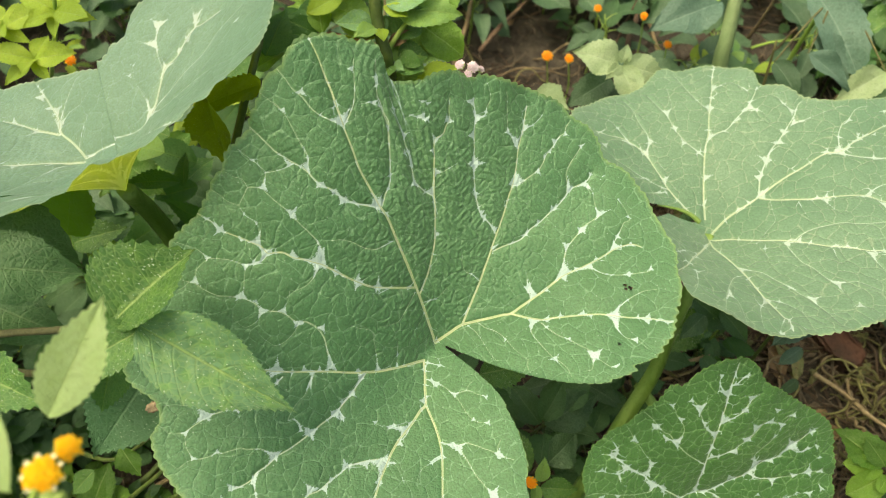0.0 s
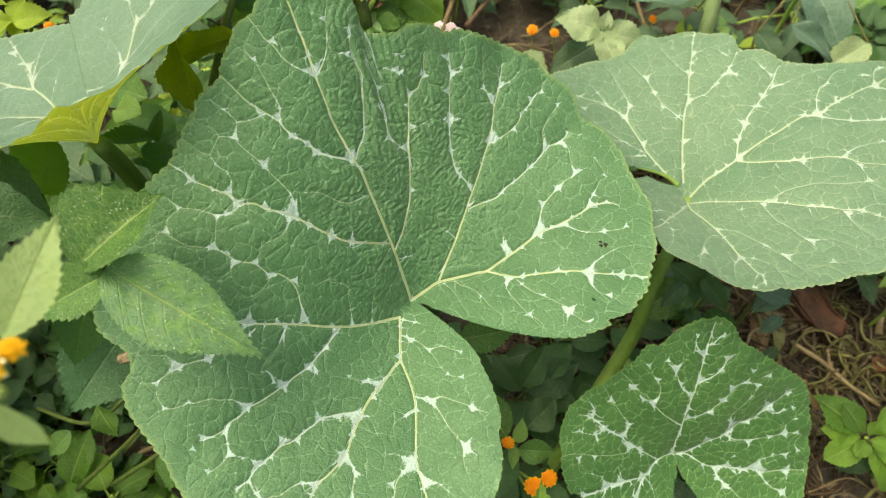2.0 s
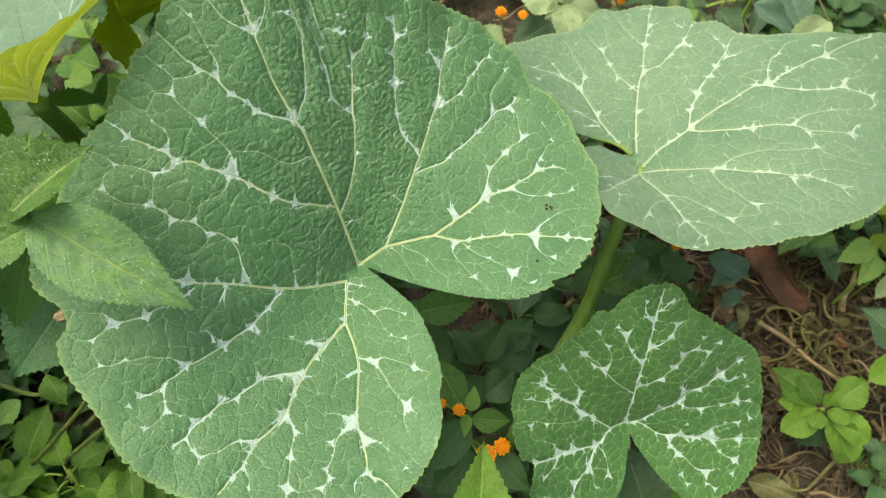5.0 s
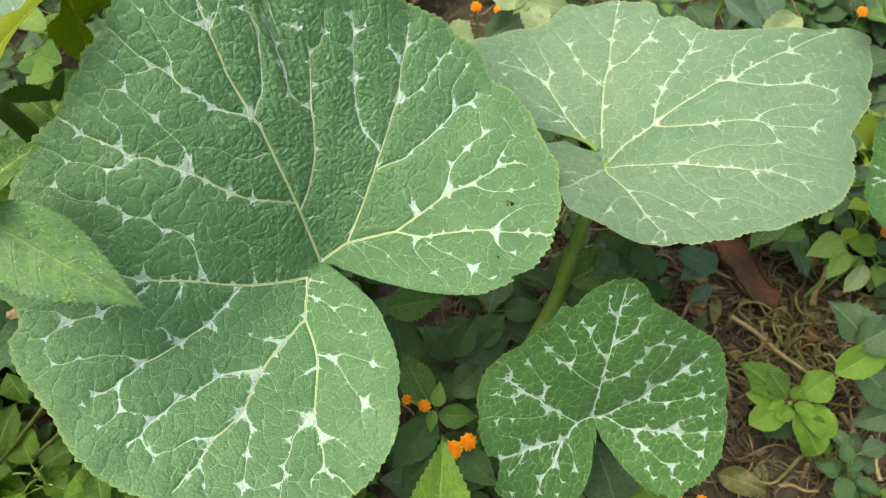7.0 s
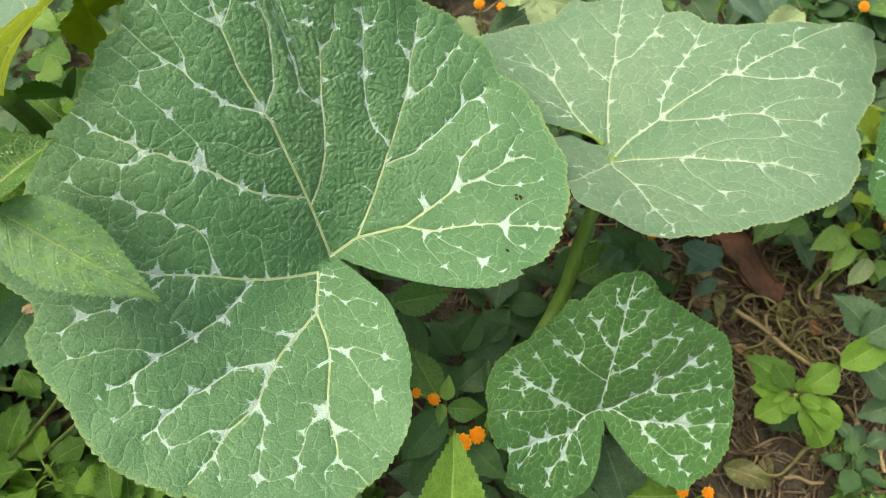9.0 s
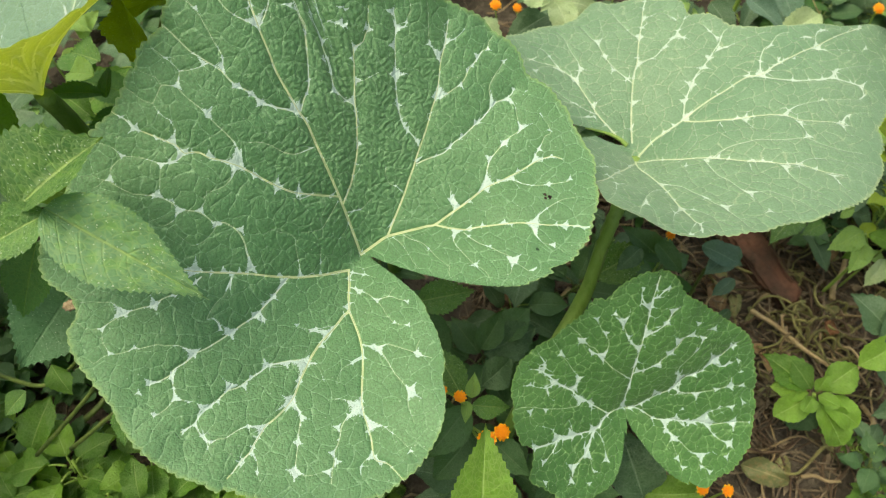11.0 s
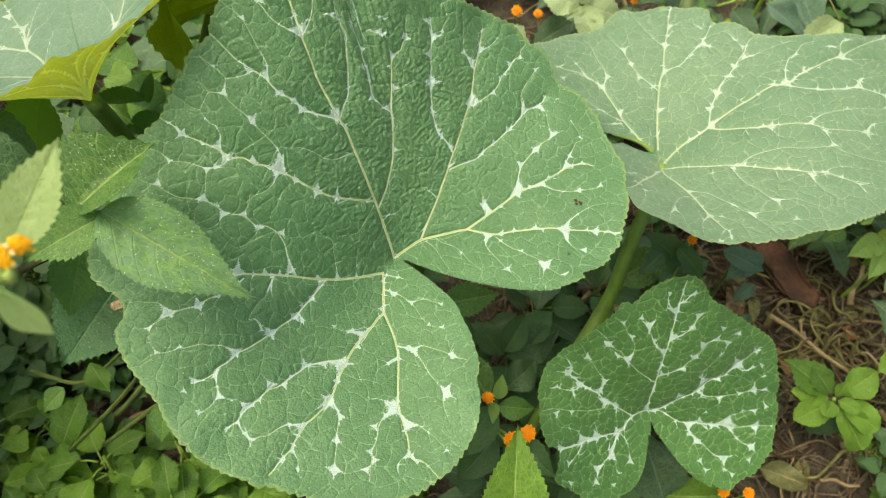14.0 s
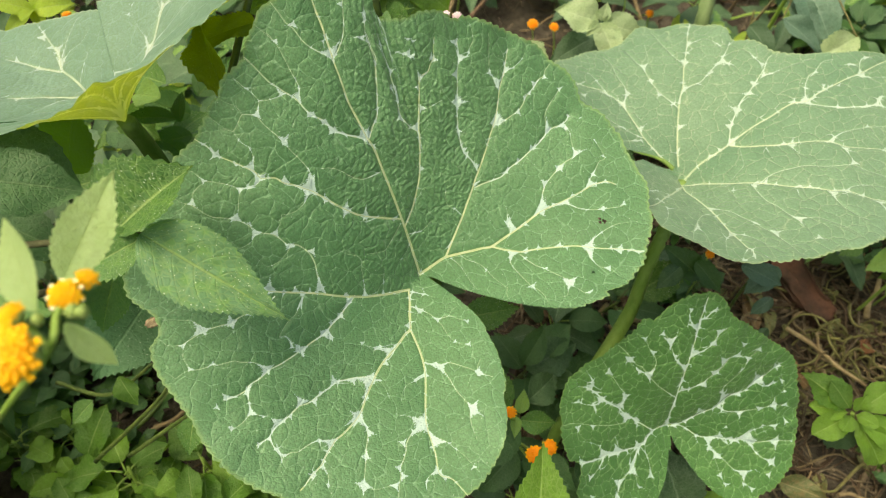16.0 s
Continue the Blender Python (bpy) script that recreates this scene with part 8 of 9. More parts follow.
for base, tip, me in (((0.1298, 0.3901, 0.2376), (0.0991, 0.3949, 0.2503), L_PALLID[1]), ((0.1315, 0.3915, 0.2385), (0.1343, 0.3956, 0.2507), L_PALLID[1]), ((0.1323, 0.3894, 0.2371), (0.1605, 0.3798, 0.2405), L_PALLID[1]),
                      ((0.1301, 0.3871, 0.2381), (0.1402, 0.3610, 0.2342), L_PALLID[1]), ((0.1301, 0.3885, 0.2390), (0.1196, 0.3770, 0.2387), L_PALLID[0]), ((0.1309, 0.4057, 0.2096), (0.0981, 0.3837, 0.2072), L_BLUE[0]),
                      ((0.0720, 0.3873, 0.2096), (0.0843, 0.3633, 0.2298), L_PALLID[1]), ((0.1243, 0.4095, 0.2001), (0.1328, 0.3800, 0.2048), L_BLUE[1])):
    leaf_on(li, me, base, tip, (0, -0.5, 0.85))

# ---- tall stalk at the back ----
ts = thing("climbing_stalk", (0.2854, 0.5434, 0.0844), "thick pale green stalk with a broad leaf behind the squash leaf", "stalk")
stem_on(ts, [(0.2854, 0.5410, 0.0828), (0.2823, 0.5461, 0.1159), (0.2840, 0.5623, 0.1443), (0.2854, 0.5820, 0.1810)], 0.0075, 0.0068, PALE_STEM, ridges=0.08)
leaf_on(ts, L_BLUE[1], (0.2900, 0.5961, 0.1425), (0.2083, 0.5660, 0.1468), (0, -0.5, 0.85))
leaf_on(ts, L_LIGHT[1], (0.2873, 0.5903, 0.1625), (0.2302, 0.5729, 0.1751), (0, -0.5, 0.85))

tw = thing("teal_weed", (0.3762, 0.5865, 0.0), "tall weed with dull blue-green drooping leaves behind the squash leaf", "weed")
stem_on(tw, [(0.3762, 0.5865, 0.0), (0.3720, 0.5700, 0.12), (0.3595, 0.5400, 0.1850)], 0.0028, 0.0018, STEM)
for base, tip, me in (((0.3330, 0.5340, 0.1975), (0.3739, 0.4570, 0.1714), L_TEAL[0]), ((0.3330, 0.4991, 0.1748), (0.3577, 0.4558, 0.1706), L_TEAL[1]), ((0.3852, 0.4558, 0.1706), (0.3469, 0.4376, 0.1588), L_PALLID[0]),
                      ((0.3174, 0.4694, 0.1794), (0.3532, 0.4392, 0.1718), L_TEAL[1]), ((0.2783, 0.4477, 0.1892), (0.2969, 0.4185, 0.1821), L_BLUE[0])):
    leaf_on(tw, me, base, tip, (0, -0.5, 0.85))
    stem_on(tw, [(0.3595, 0.5400, 0.1850), tuple(0.5 * (p + q) + d for p, q, d in zip((0.3595, 0.5400, 0.1850), base, (0, 0, 0.006))), base], 0.0010, 0.0006, VINE, "leaf_stalk")
leaf_on(ts, L_TEAL[0], (0.2493, 0.5233, 0.1906), (0.1872, 0.4920, 0.1941), (0, -0.5, 0.85))

# ---- fresh green seedling and dark weed by the soil ----
f = thing("fresh_seedling", (0.3615, 0.1460, 0.0154), "bright green seedling with paired oval leaves on bare soil", "seedling")
cen = (0.3252, 0.1375, 0.0794)
stem_on(f, [(0.3615, 0.1460, 0.0154), (0.3401, 0.1408, 0.0526), cen], 0.002, 0.0014, STEM)
for tip, me in (((0.2925, 0.1641, 0.0947), L_HERB[0]), ((0.3085, 0.1567, 0.0966), L_HERB[2]), ((0.3531, 0.1502, 0.1003), L_FRESH[1]), ((0.2951, 0.1422, 0.0846), L_FRESH[0]), ((0.2947, 0.1218, 0.0765), L_FRESH[1]),
                ((0.3595, 0.1145, 0.0747), L_FRESH[0]), ((0.3481, 0.1019, 0.0640), L_FRESH[1]), ((0.3352, 0.1252, 0.0898), L_FRESH[1]), ((0.3124, 0.1229, 0.0851), L_FRESH[1]), ((0.3296, 0.1431, 0.0972), L_FRESH[1]),
                ((0.3223, 0.1155, 0.0419), L_BLUE[1]), ((0.3556, 0.1146, 0.0427), L_HERB[1])):
    leaf_on(f, me, tuple(0.85 * a + 0.15 * c for a, c in zip(cen, tip)), tip, (0, -0.3, 0.95))
dw = thing("broad_leaved_weed", (0.4271, 0.1784, 0.0560), "dark green broad-leaved weed rising from the soil", "weed")
stem_on(dw, [(0.4271, 0.1784, 0.0560), (0.3941, 0.1743, 0.0993), (0.3789, 0.1727, 0.1154)], 0.002, 0.0014, STEM)
for base, tip, me in (((0.3772, 0.1706, 0.1140), (0.3521, 0.1935, 0.1332), L_BLUE[1]), ((0.3646, 0.1661, 0.1166), (0.3966, 0.1768, 0.1364), L_BLUE[1]), ((0.3855, 0.1663, 0.1175), (0.3550, 0.1483, 0.1050), L_FRESH[0]),
                      ((0.3938, 0.1666, 0.1063), (0.4187, 0.1589, 0.1025), L_DARK[1]), ((0.3810, 0.1677, 0.0829), (0.4171, 0.1340, 0.0751), L_BLUE[1]), ((0.4267, 0.1405, 0.0559), (0.3904, 0.1287, 0.0470), L_BLUE[0]),
                      ((0.3982, 0.1452, 0.0695), (0.4172, 0.1449, 0.0819), L_DARK[0])):
    leaf_on(dw, me, base, tip, (0, -0.4, 0.9))
yl = thing("yellowing_weed", (0.4150, 0.3160, 0.1535), "small yellow-green leaf beside the squash leaf", "weed")
stem_on(yl, [(0.4347, 0.3350, 0.1307), (0.4005, 0.3089, 0.1720)], 0.0015, 0.001, STEM)
leaf_on(yl, L_LIME[1], (0.3952, 0.2999, 0.1780), (0.3659, 0.3073, 0.2050), (0, -0.4, 0.9))

bw = thing("brickside_weed", (0.2660, 0.2389, 0.0), "dull grey-green weed beside the brick shard", "weed")
stem_on(bw, [(0.2660, 0.2389, ground_height(0.266, 0.2389)), (0.2640, 0.2430, 0.0629), (0.2660, 0.2460, 0.1150)], 0.0018, 0.0011, STEM_DARK)
for base, tip, me in (((0.2480, 0.2431, 0.1238), (0.2763, 0.2253, 0.1255), L_TEAL[0]), ((0.2780, 0.2442, 0.1200), (0.2508, 0.2215, 0.1190), L_TEAL[0]), ((0.2816, 0.2300, 0.0933), (0.2650, 0.2189, 0.0858), L_TEAL[0]),
                      ((0.2779, 0.2091, 0.0800), (0.2640, 0.1979, 0.0726), L_BLUE[2]), ((0.2196, 0.2561, 0.1073), (0.2364, 0.2300, 0.1056), L_DARK[0]), ((0.2061, 0.2526, 0.1046), (0.1870, 0.2340, 0.1057), L_BLUE[0])):
    leaf_on(bw, me, base, tip, (0, -0.4, 0.9))
ow = thing("olive_weed", (0.4105, 0.2653, 0.0), "olive green weed with small pointed leaves behind the brick shard", "weed")
stem_on(ow, [(0.4105, 0.2653, ground_height(0.4105, 0.2653)), (0.4105, 0.2653, 0.0728), (0.3946, 0.2637, 0.1067)], 0.0016, 0.0010, STEM)
for base, tip, me in (((0.3923, 0.2656, 0.1078), (0.3637, 0.2493, 0.1084), L_LIGHT[1]), ((0.3969, 0.2636, 0.1067), (0.4154, 0.2502, 0.1108), L_FRESH[0]), ((0.3946, 0.2578, 0.1030), (0.3793, 0.2337, 0.0992), L_LIGHT[1]),
                      ((0.3658, 0.2776, 0.1025), (0.3442, 0.2647, 0.1055), L_MID[1]), ((0.4105, 0.2458, 0.0961), (0.3967, 0.2267, 0.0836), L_PALLID[0]), ((0.3798, 0.2813, 0.1053), (0.3938, 0.2889, 0.1106), L_LIGHT[0]),
                      ((0.4050, 0.2600, 0.0900), (0.3860, 0.2560, 0.0820), L_HERB[1])):
    leaf_on(ow, me, base, tip, (0, -0.4, 0.9))

# ---- brick shard on the soil ----


def shard():
    bm = bmesh.new()
    bmesh.ops.create_cube(bm, size=1)
    bmesh.ops.subdivide_edges(bm, edges=bm.edges[:], cuts=9, use_grid_fill=True)
    for v in bm.verts:
        q = v.co.copy()
        v.co = Vector((q.x * 0.030 * (1 + 0.35 * q.y), q.y * 0.085, q.z * 0.024))
        v.co += 0.006 * Vector((noise.noise(q * 3), noise.noise(q * 3 + Vector((5, 0, 0))), noise.noise(q * 3 + Vector((0, 9, 0)))))
    bmesh.ops.bevel(bm, geom=[e for e in bm.edges if e.calc_face_angle(0) > 0.9], offset=0.003, segments=2, affect="EDGES")
    me = bpy.data.meshes.new("brick_shard")
    bm.to_mesh(me)
    bm.free()
    me.shade_smooth()
    me.materials.append(CLAY)
    ob = tagged(new("brick_shard", me), "worn red-brown brick shard half buried in soil", "brick")
    ob.matrix_basis = pose(*(0.3579, 0.2930, 0.0040), 8, -6, 24)


shard()

# ---- stalks, twigs and dead leaves on the ground ----


def lying(name, label, a, b, r, material, bend=0.01, category="twig"):
    a, b = Vector(a), Vector(b)
    side = Vector((-(b - a).y, (b - a).x, 0)).normalized() * bend
    pts = [a, a.lerp(b, 0.33) + side, a.lerp(b, 0.66) - side * 0.4, b]
    tagged(new(name, tube(name, [tuple(p) for p in pts], r, r * 0.7, material, 7)), label, category, "ground litter")


for a, b, r, mat in (((0.3295, 0.2403, 0.0160), (0.3814, 0.1820, 0.0220), .0023, STRAW), ((0.1191, 0.2144, 0.0300), (0.1603, 0.2524, 0.0400), .0030, STRAW), ((0.1617, 0.2332, 0.0300), (0.2356, 0.2505, 0.0350), .0028, STRAW),
                     ((0.4108, 0.2529, 0.0120), (0.4363, 0.2939, 0.0140), .0030, STRAW), ((0.4047, 0.1519, 0.0100), (0.4114, 0.1082, 0.0140), .0022, STRAW), ((0.4189, 0.1309, 0.0150), (0.4171, 0.0952, 0.0120), .0024, STRAW),
                     ((0.3293, 0.0906, 0.0200), (0.3597, 0.0866, 0.0200), .0018, STRAW), ((0.0106, 0.6080, 0.0200), (0.0345, 0.6997, 0.0600), .0035, STRAW), ((0.0428, 0.6220, 0.0500), (0.1238, 0.7457, 0.0500), .0030, TWIG),
                     ((0.2138, 0.6239, 0.0400), (0.2367, 0.7022, 0.0500), .0040, TWIG), ((0.3419, 0.6035, 0.0700), (0.4171, 0.6250, 0.0700), .0016, STEM), ((0.4148, 0.6631, 0.0400), (0.4574, 0.6789, 0.0600), .0025, TWIG),
                     ((-0.2603, 0.1158, 0.0200), (-0.2191, 0.1746, 0.0300), .0030, STEM_DARK), ((-0.2371, 0.1343, 0.0200), (-0.2015, 0.1573, 0.0300), .0022, STRAW), ((0.4264, 0.3557, 0.0100), (0.3778, 0.3277, 0.0120), .0022, TWIG)):
    lying("stalk" if mat is not TWIG else "twig", "dry straw-coloured stalk on the soil" if mat is STRAW else "brown twig on the soil" if mat is TWIG else "green runner stalk near the soil", a, b, r, mat, 0.0022)


rnd = random.Random(31)
for k in range(170):
    x, yy = rnd.uniform(0.10, 0.60), rnd.uniform(0.04, 0.46)
    if k % 3 == 0:
        x, yy = rnd.uniform(-0.35, 0.75), rnd.uniform(0.1, 0.85)
    ang, ln = rnd.uniform(0, 6.28), rnd.uniform(0.05, 0.14)
    pts = []
    for q in range(5):
        pts.append((x, yy, ground_height(x, yy) + (0.002 if q in (0, 4) else rnd.uniform(0.004, 0.022))))
        x, yy, ang = x + 0.25 * ln * math.cos(ang), yy + 0.25 * ln * math.sin(ang), ang + rnd.uniform(-1.1, 1.1)
    mat = rnd.choice((STRAW, STRAW, VINE, VINE, TWIG))
    tagged(new("dry_vine", tube("dry_vine", pts, rnd.uniform(0.0009, 0.0019), 0.0007, mat, 6, steps=5)), "thin dried vine curling over the soil", "vine", "ground litter")


for k in range(70):
    x, yy = rnd.uniform(-0.35, 0.85), rnd.uniform(0.46, 0.9)
    if k % 2:
        x, yy = rnd.uniform(0.15, 0.6), rnd.uniform(0.5, 0.85)
    ang, ln = rnd.uniform(0, 6.28), rnd.uniform(0.06, 0.16)
    lean = rnd.uniform(0.2, 0.9)
    pts = [(x + ln * q * lean * math.cos(ang), yy + ln * q * lean * math.sin(ang), ground_height(x, yy) - 0.003 + ln * q * (1 - 0.5 * lean) + 0.01 * math.sin(3 * q + k)) for q in (0, 0.35, 0.7, 1)]
    tagged(new("leaning_twig", tube("leaning_twig", pts, rnd.uniform(0.0012, 0.0026), 0.001, rnd.choice((STRAW, TWIG, TWIG, STEM, VINE)), 6, steps=4)), "thin bare twig leaning among the weeds", "twig", "twigs among the weeds")

for k in range(26):
    x, yy = rnd.uniform(0.24, 0.50), rnd.uniform(0.10, 0.34)
    r, ang, turn = rnd.uniform(0.006, 0.020), rnd.uniform(0, 6.28), rnd.uniform(3.0, 6.5)
    pts = [(x + r * (1 - 0.05 * q) * math.cos(ang + turn * q / 8), yy + r * (1 - 0.05 * q) * math.sin(ang + turn * q / 8), ground_height(x, yy) + 0.003 + 0.014 * math.sin(q / 8 * 3.0) * rnd.uniform(0.6, 1.0)) for q in range(9)]
    tagged(new("dry_tendril", tube("dry_tendril", pts, rnd.uniform(0.0008, 0.0016), 0.0006, rnd.choice((STRAW, VINE, STRAW)), 6, steps=4)), "curled dry tendril on the soil", "tendril", "ground litter")


for k in range(34):
    x, yy = rnd.gauss(0.385, 0.03), rnd.gauss(0.215, 0.025)
    r, ang, turn = rnd.uniform(0.010, 0.030), rnd.uniform(0, 6.28), rnd.uniform(2.0, 5.5)
    pts = [(x + r * (1 - 0.05 * q) * math.cos(ang + turn * q / 8), yy + r * (1 - 0.05 * q) * math.sin(ang + turn * q / 8), ground_height(x, yy) + 0.004 + 0.022 * math.sin(q / 8 * 3.0) * rnd.uniform(0.5, 1.0)) for q in range(9)]
    tagged(new("dry_tendril", tube("dry_tendril", pts, rnd.uniform(0.0010, 0.0021), 0.0008, rnd.choice((STRAW, VINE, VINE)), 6, steps=4)), "curled olive-brown tendril in a tangle on the soil", "tendril", "ground litter")


def litter():
    """Crumbled straw and rootlets over the soil."""
    rnd = random.Random(4)
    for material, count, label, word in ((CHAFF, 2000, "scattered bits of dry straw", "straw_litter"), (TWIG, 2400, "scattered dark rootlets and bark bits", "bark_litter")):
        verts, faces = [], []
        for k in range(count):
            x, y = rnd.uniform(-0.55, 0.95), rnd.uniform(-0.05, 1.0)
            if k % 2:
                x, y = rnd.uniform(0.08, 0.65), rnd.uniform(0.05, 0.45)
            ang, ln, r = rnd.uniform(0, 6.28), rnd.uniform(0.012, 0.075), rnd.uniform(0.0004, 0.0013)
            z = ground_height(x, y) + r + rnd.uniform(0, 0.012)
            bend = rnd.uniform(-1.2, 1.2)
            v = len(verts)
            for q in range(4):
                t = q / 3 - 0.5
                px, py = x + t * ln * math.cos(ang) - bend * ln * (t * t) * math.sin(ang), y + t * ln * math.sin(ang) + bend * ln * (t * t) * math.cos(ang)
                for e in range(4):
                    w = e * 1.5708
                    verts.append((px - math.sin(ang) * r * math.cos(w), py + math.cos(ang) * r * math.cos(w), z + r * math.sin(w) + 0.006 * t * bend))
            for q in range(3):
                for e in range(4):
                    faces.append((v + q * 4 + e, v + q * 4 + (e + 1) % 4, v + q * 4 + 4 + (e + 1) % 4, v + q * 4 + 4 + e))
        tagged(new(word, mesh_from(word, verts, faces, material)), label, "litter", kind="stuff")
    verts, faces = [], []
    for k in range(800):
        x, y = rnd.uniform(-0.4, 0.8), rnd.uniform(0.0, 0.95)
        if k % 2:
            x, y = rnd.uniform(0.08, 0.65), rnd.uniform(0.05, 0.45)
        s, ang = rnd.uniform(0.002, 0.007), rnd.uniform(0, 6.28)
        z, v = ground_height(x, y) + rnd.uniform(0.002, 0.008), len(verts)
        for q in range(6):
            w = ang + q * 1.047
            r = s * rnd.uniform(0.5, 1.2) * (1.5 if q % 3 == 0 else 0.8)
            verts.append((x + r * math.cos(w), y + r * math.sin(w), z + rnd.uniform(-0.25, 0.35) * s))
        verts.append((x, y, z + rnd.uniform(-0.1, 0.3) * s))
        faces += [(v + q, v + (q + 1) % 6, v + 6) for q in range(6)]
    tagged(new("leaf_flakes", mesh_from("leaf_flakes", verts, faces, CHAFF)), "crumbled flakes of rotten brown leaves", "litter", kind="stuff")
    verts, faces = [], []
    for k in range(5200):
        x, y = rnd.uniform(-0.5, 0.8), rnd.uniform(0.0, 0.95)
        s = rnd.uniform(0.0012, 0.0045)
        z = ground_height(x, y)
        v = len(verts)
        for dx, dy, dz in ((-1, -1, -.4), (1, -1, -.4), (1, 1, -.4), (-1, 1, -.4), (-.6, -.5, .6), (.6, -.6, .5), (.5, .6, .7), (-.6, .6, .5)):
            verts.append((x + s * dx * rnd.uniform(.6, 1.1), y + s * dy * rnd.uniform(.6, 1.1), z + s * dz))
        for q in ((4, 5, 6, 7), (0, 1, 5, 4), (1, 2, 6, 5), (2, 3, 7, 6), (3, 0, 4, 7)):
            faces.append(tuple(v + i for i in q))
    tagged(new("soil_crumbs", mesh_from("soil_crumbs", verts, faces, SOIL)), "loose crumbs of brown soil", "soil", kind="stuff")


litter()


def carpet():
    """Unseen weeds all round the plot, added to make the bounced light greener."""
    rnd = random.Random(77)
    verts, faces = [], []
    for k in range(16000):
        ang, r = rnd.uniform(0, 6.28), 0.98 + 3.6 * rnd.random() ** 1.4
        x, y = 0.1 + r * math.cos(ang), 0.2 + r * math.sin(ang)
        s, w, up = rnd.uniform(0.03, 0.09), rnd.uniform(0, 6.28), rnd.uniform(0.02, 0.14)
        z, v = ground_height(x, y), len(verts)
        c, d = math.cos(w), math.sin(w)
        for along, side, lift in ((0, 0, 0), (0.45, 0.28, 0.1), (0.5, 0, 0), (0.45, -0.28, 0.1), (1, 0, -0.1)):
            verts.append((x + s * (along * c - side * d), y + s * (along * d + side * c), z + up + s * lift))
        verts.append((x - 0.02 * c, y - 0.02 * d, z - 0.002))
        faces += [(v, v + 2, v + 1), (v, v + 3, v + 2), (v + 1, v + 2, v + 4), (v + 2, v + 3, v + 4), (v + 5, v, v + 2)]
    tagged(new("weed_carpet", mesh_from("weed_carpet", verts, faces, CARPET)), "unseen low green weeds added all round for greener bounced light", "weeds", kind="stuff")


carpet()
rnd = random.Random(8)
for k in range(40):
    x, yy = rnd.uniform(0.1, 0.62), rnd.uniform(0.03, 0.42)
    if k % 3 == 0:
        x, yy = rnd.uniform(-0.4, 0.7), rnd.uniform(0.4, 0.8)
    p = Vector((x, yy, ground_height(x, yy) + 0.006))
    ang, ln = rnd.uniform(0, 6.28), rnd.uniform(0.018, 0.045)
    ob = tagged(new("dead_leaf", L_DRY[k % 2]), "curled brown dead leaf on the soil", "dead leaf", "ground litter")
    ob.matrix_basis = lay(p, p + Vector((ln * math.cos(ang), ln * math.sin(ang), rnd.uniform(-0.002, 0.006))), (rnd.uniform(-.4, .4), rnd.uniform(-.4, .4), 1))
for k in range(44):
    x, yy = rnd.uniform(0.20, 0.56), rnd.uniform(0.05, 0.42)
    p = Vector((x, yy, ground_height(x, yy) + 0.008))
    ang, ln = rnd.uniform(0, 6.28), rnd.uniform(0.015, 0.034)
    ob = tagged(new("dead_leaf", L_WITHER), "withered olive leaf lying on the soil", "dead leaf", "ground litter")
    ob.matrix_basis = lay(p, p + Vector((ln * math.cos(ang), ln * math.sin(ang), rnd.uniform(0.0, 0.010))), (rnd.uniform(-.5, .5), rnd.uniform(-.5, .5), 1))
dl = tagged(new("dead_leaf", L_WITHER), "withered half-green leaf with brown ends on the soil", "dead leaf", "ground litter")
dl.matrix_basis = lay((0.2833, 0.1010, 0.0200), (0.3174, 0.0861, 0.0260), (0.1, -0.3, 0.9))

ru = tagged(new("dead_leaf", leaf_mesh("leaf", RUSSET, 0.8, 0.5, 0.9, 0.03, 0.9, 0.5, 0.25, rows=28, seed=71)), "curled russet dead leaf among dry tendrils", "dead leaf", "ground litter")
ru.matrix_basis = lay((0.3906, 0.2164, 0.0140), (0.4031, 0.2267, 0.0200), (-0.3, -0.4, 0.9))

# ---- low plants that cover the ground ----


def cover_plant(kind, label, height, leaf, count, meshes, stem_mat, seed, spread=0.8):
    """One low plant: a short stem with leaves in all directions, each on its own stalk."""
    rnd = random.Random(seed)
    p = tagged(new(kind), label, "ground plant", "low plants covering the ground")
    stalks = [[(0, 0, -0.004), (0.003, 0.002, 0.5 * height), (0, 0.004, height)]]
    for q in range(count):
        z = height * (0.35 + 0.65 * (q + 1) / count)
        ang = q * 2.4 + rnd.uniform(-0.3, 0.3)
        r0, r1 = 0.25 * leaf, 0.25 * leaf + leaf * rnd.uniform(0.75, 1.1)
        rise = rnd.uniform(-0.1, 0.5) * leaf
        c, s = math.cos(ang), math.sin(ang)
        base, tip = (r0 * c, r0 * s, z + 0.3 * rise), (r1 * c * spread, r1 * s * spread, z + rise)
        child("leaf", rnd.choice(meshes), p, "", lay(base, tip, (0.3 * c, 0.3 * s, 1)))
        stalks.append([(0, 0, z - 0.1 * leaf), (0.5 * r0 * c, 0.5 * r0 * s, z), base])
    verts, faces = [], []
    for k, line in enumerate(stalks):
        me = tube("stem", line, 0.0007 if k else 0.0014, 0.0005 if k else 0.0009, stem_mat, 5, steps=3)
        o = len(verts)
        verts += [tuple(v.co) for v in me.vertices]
        faces += [tuple(i + o for i in f.vertices) for f in me.polygons]
        bpy.data.meshes.remove(me)
    child("stem", mesh_from("stem", verts, faces, stem_mat), p)
    return p


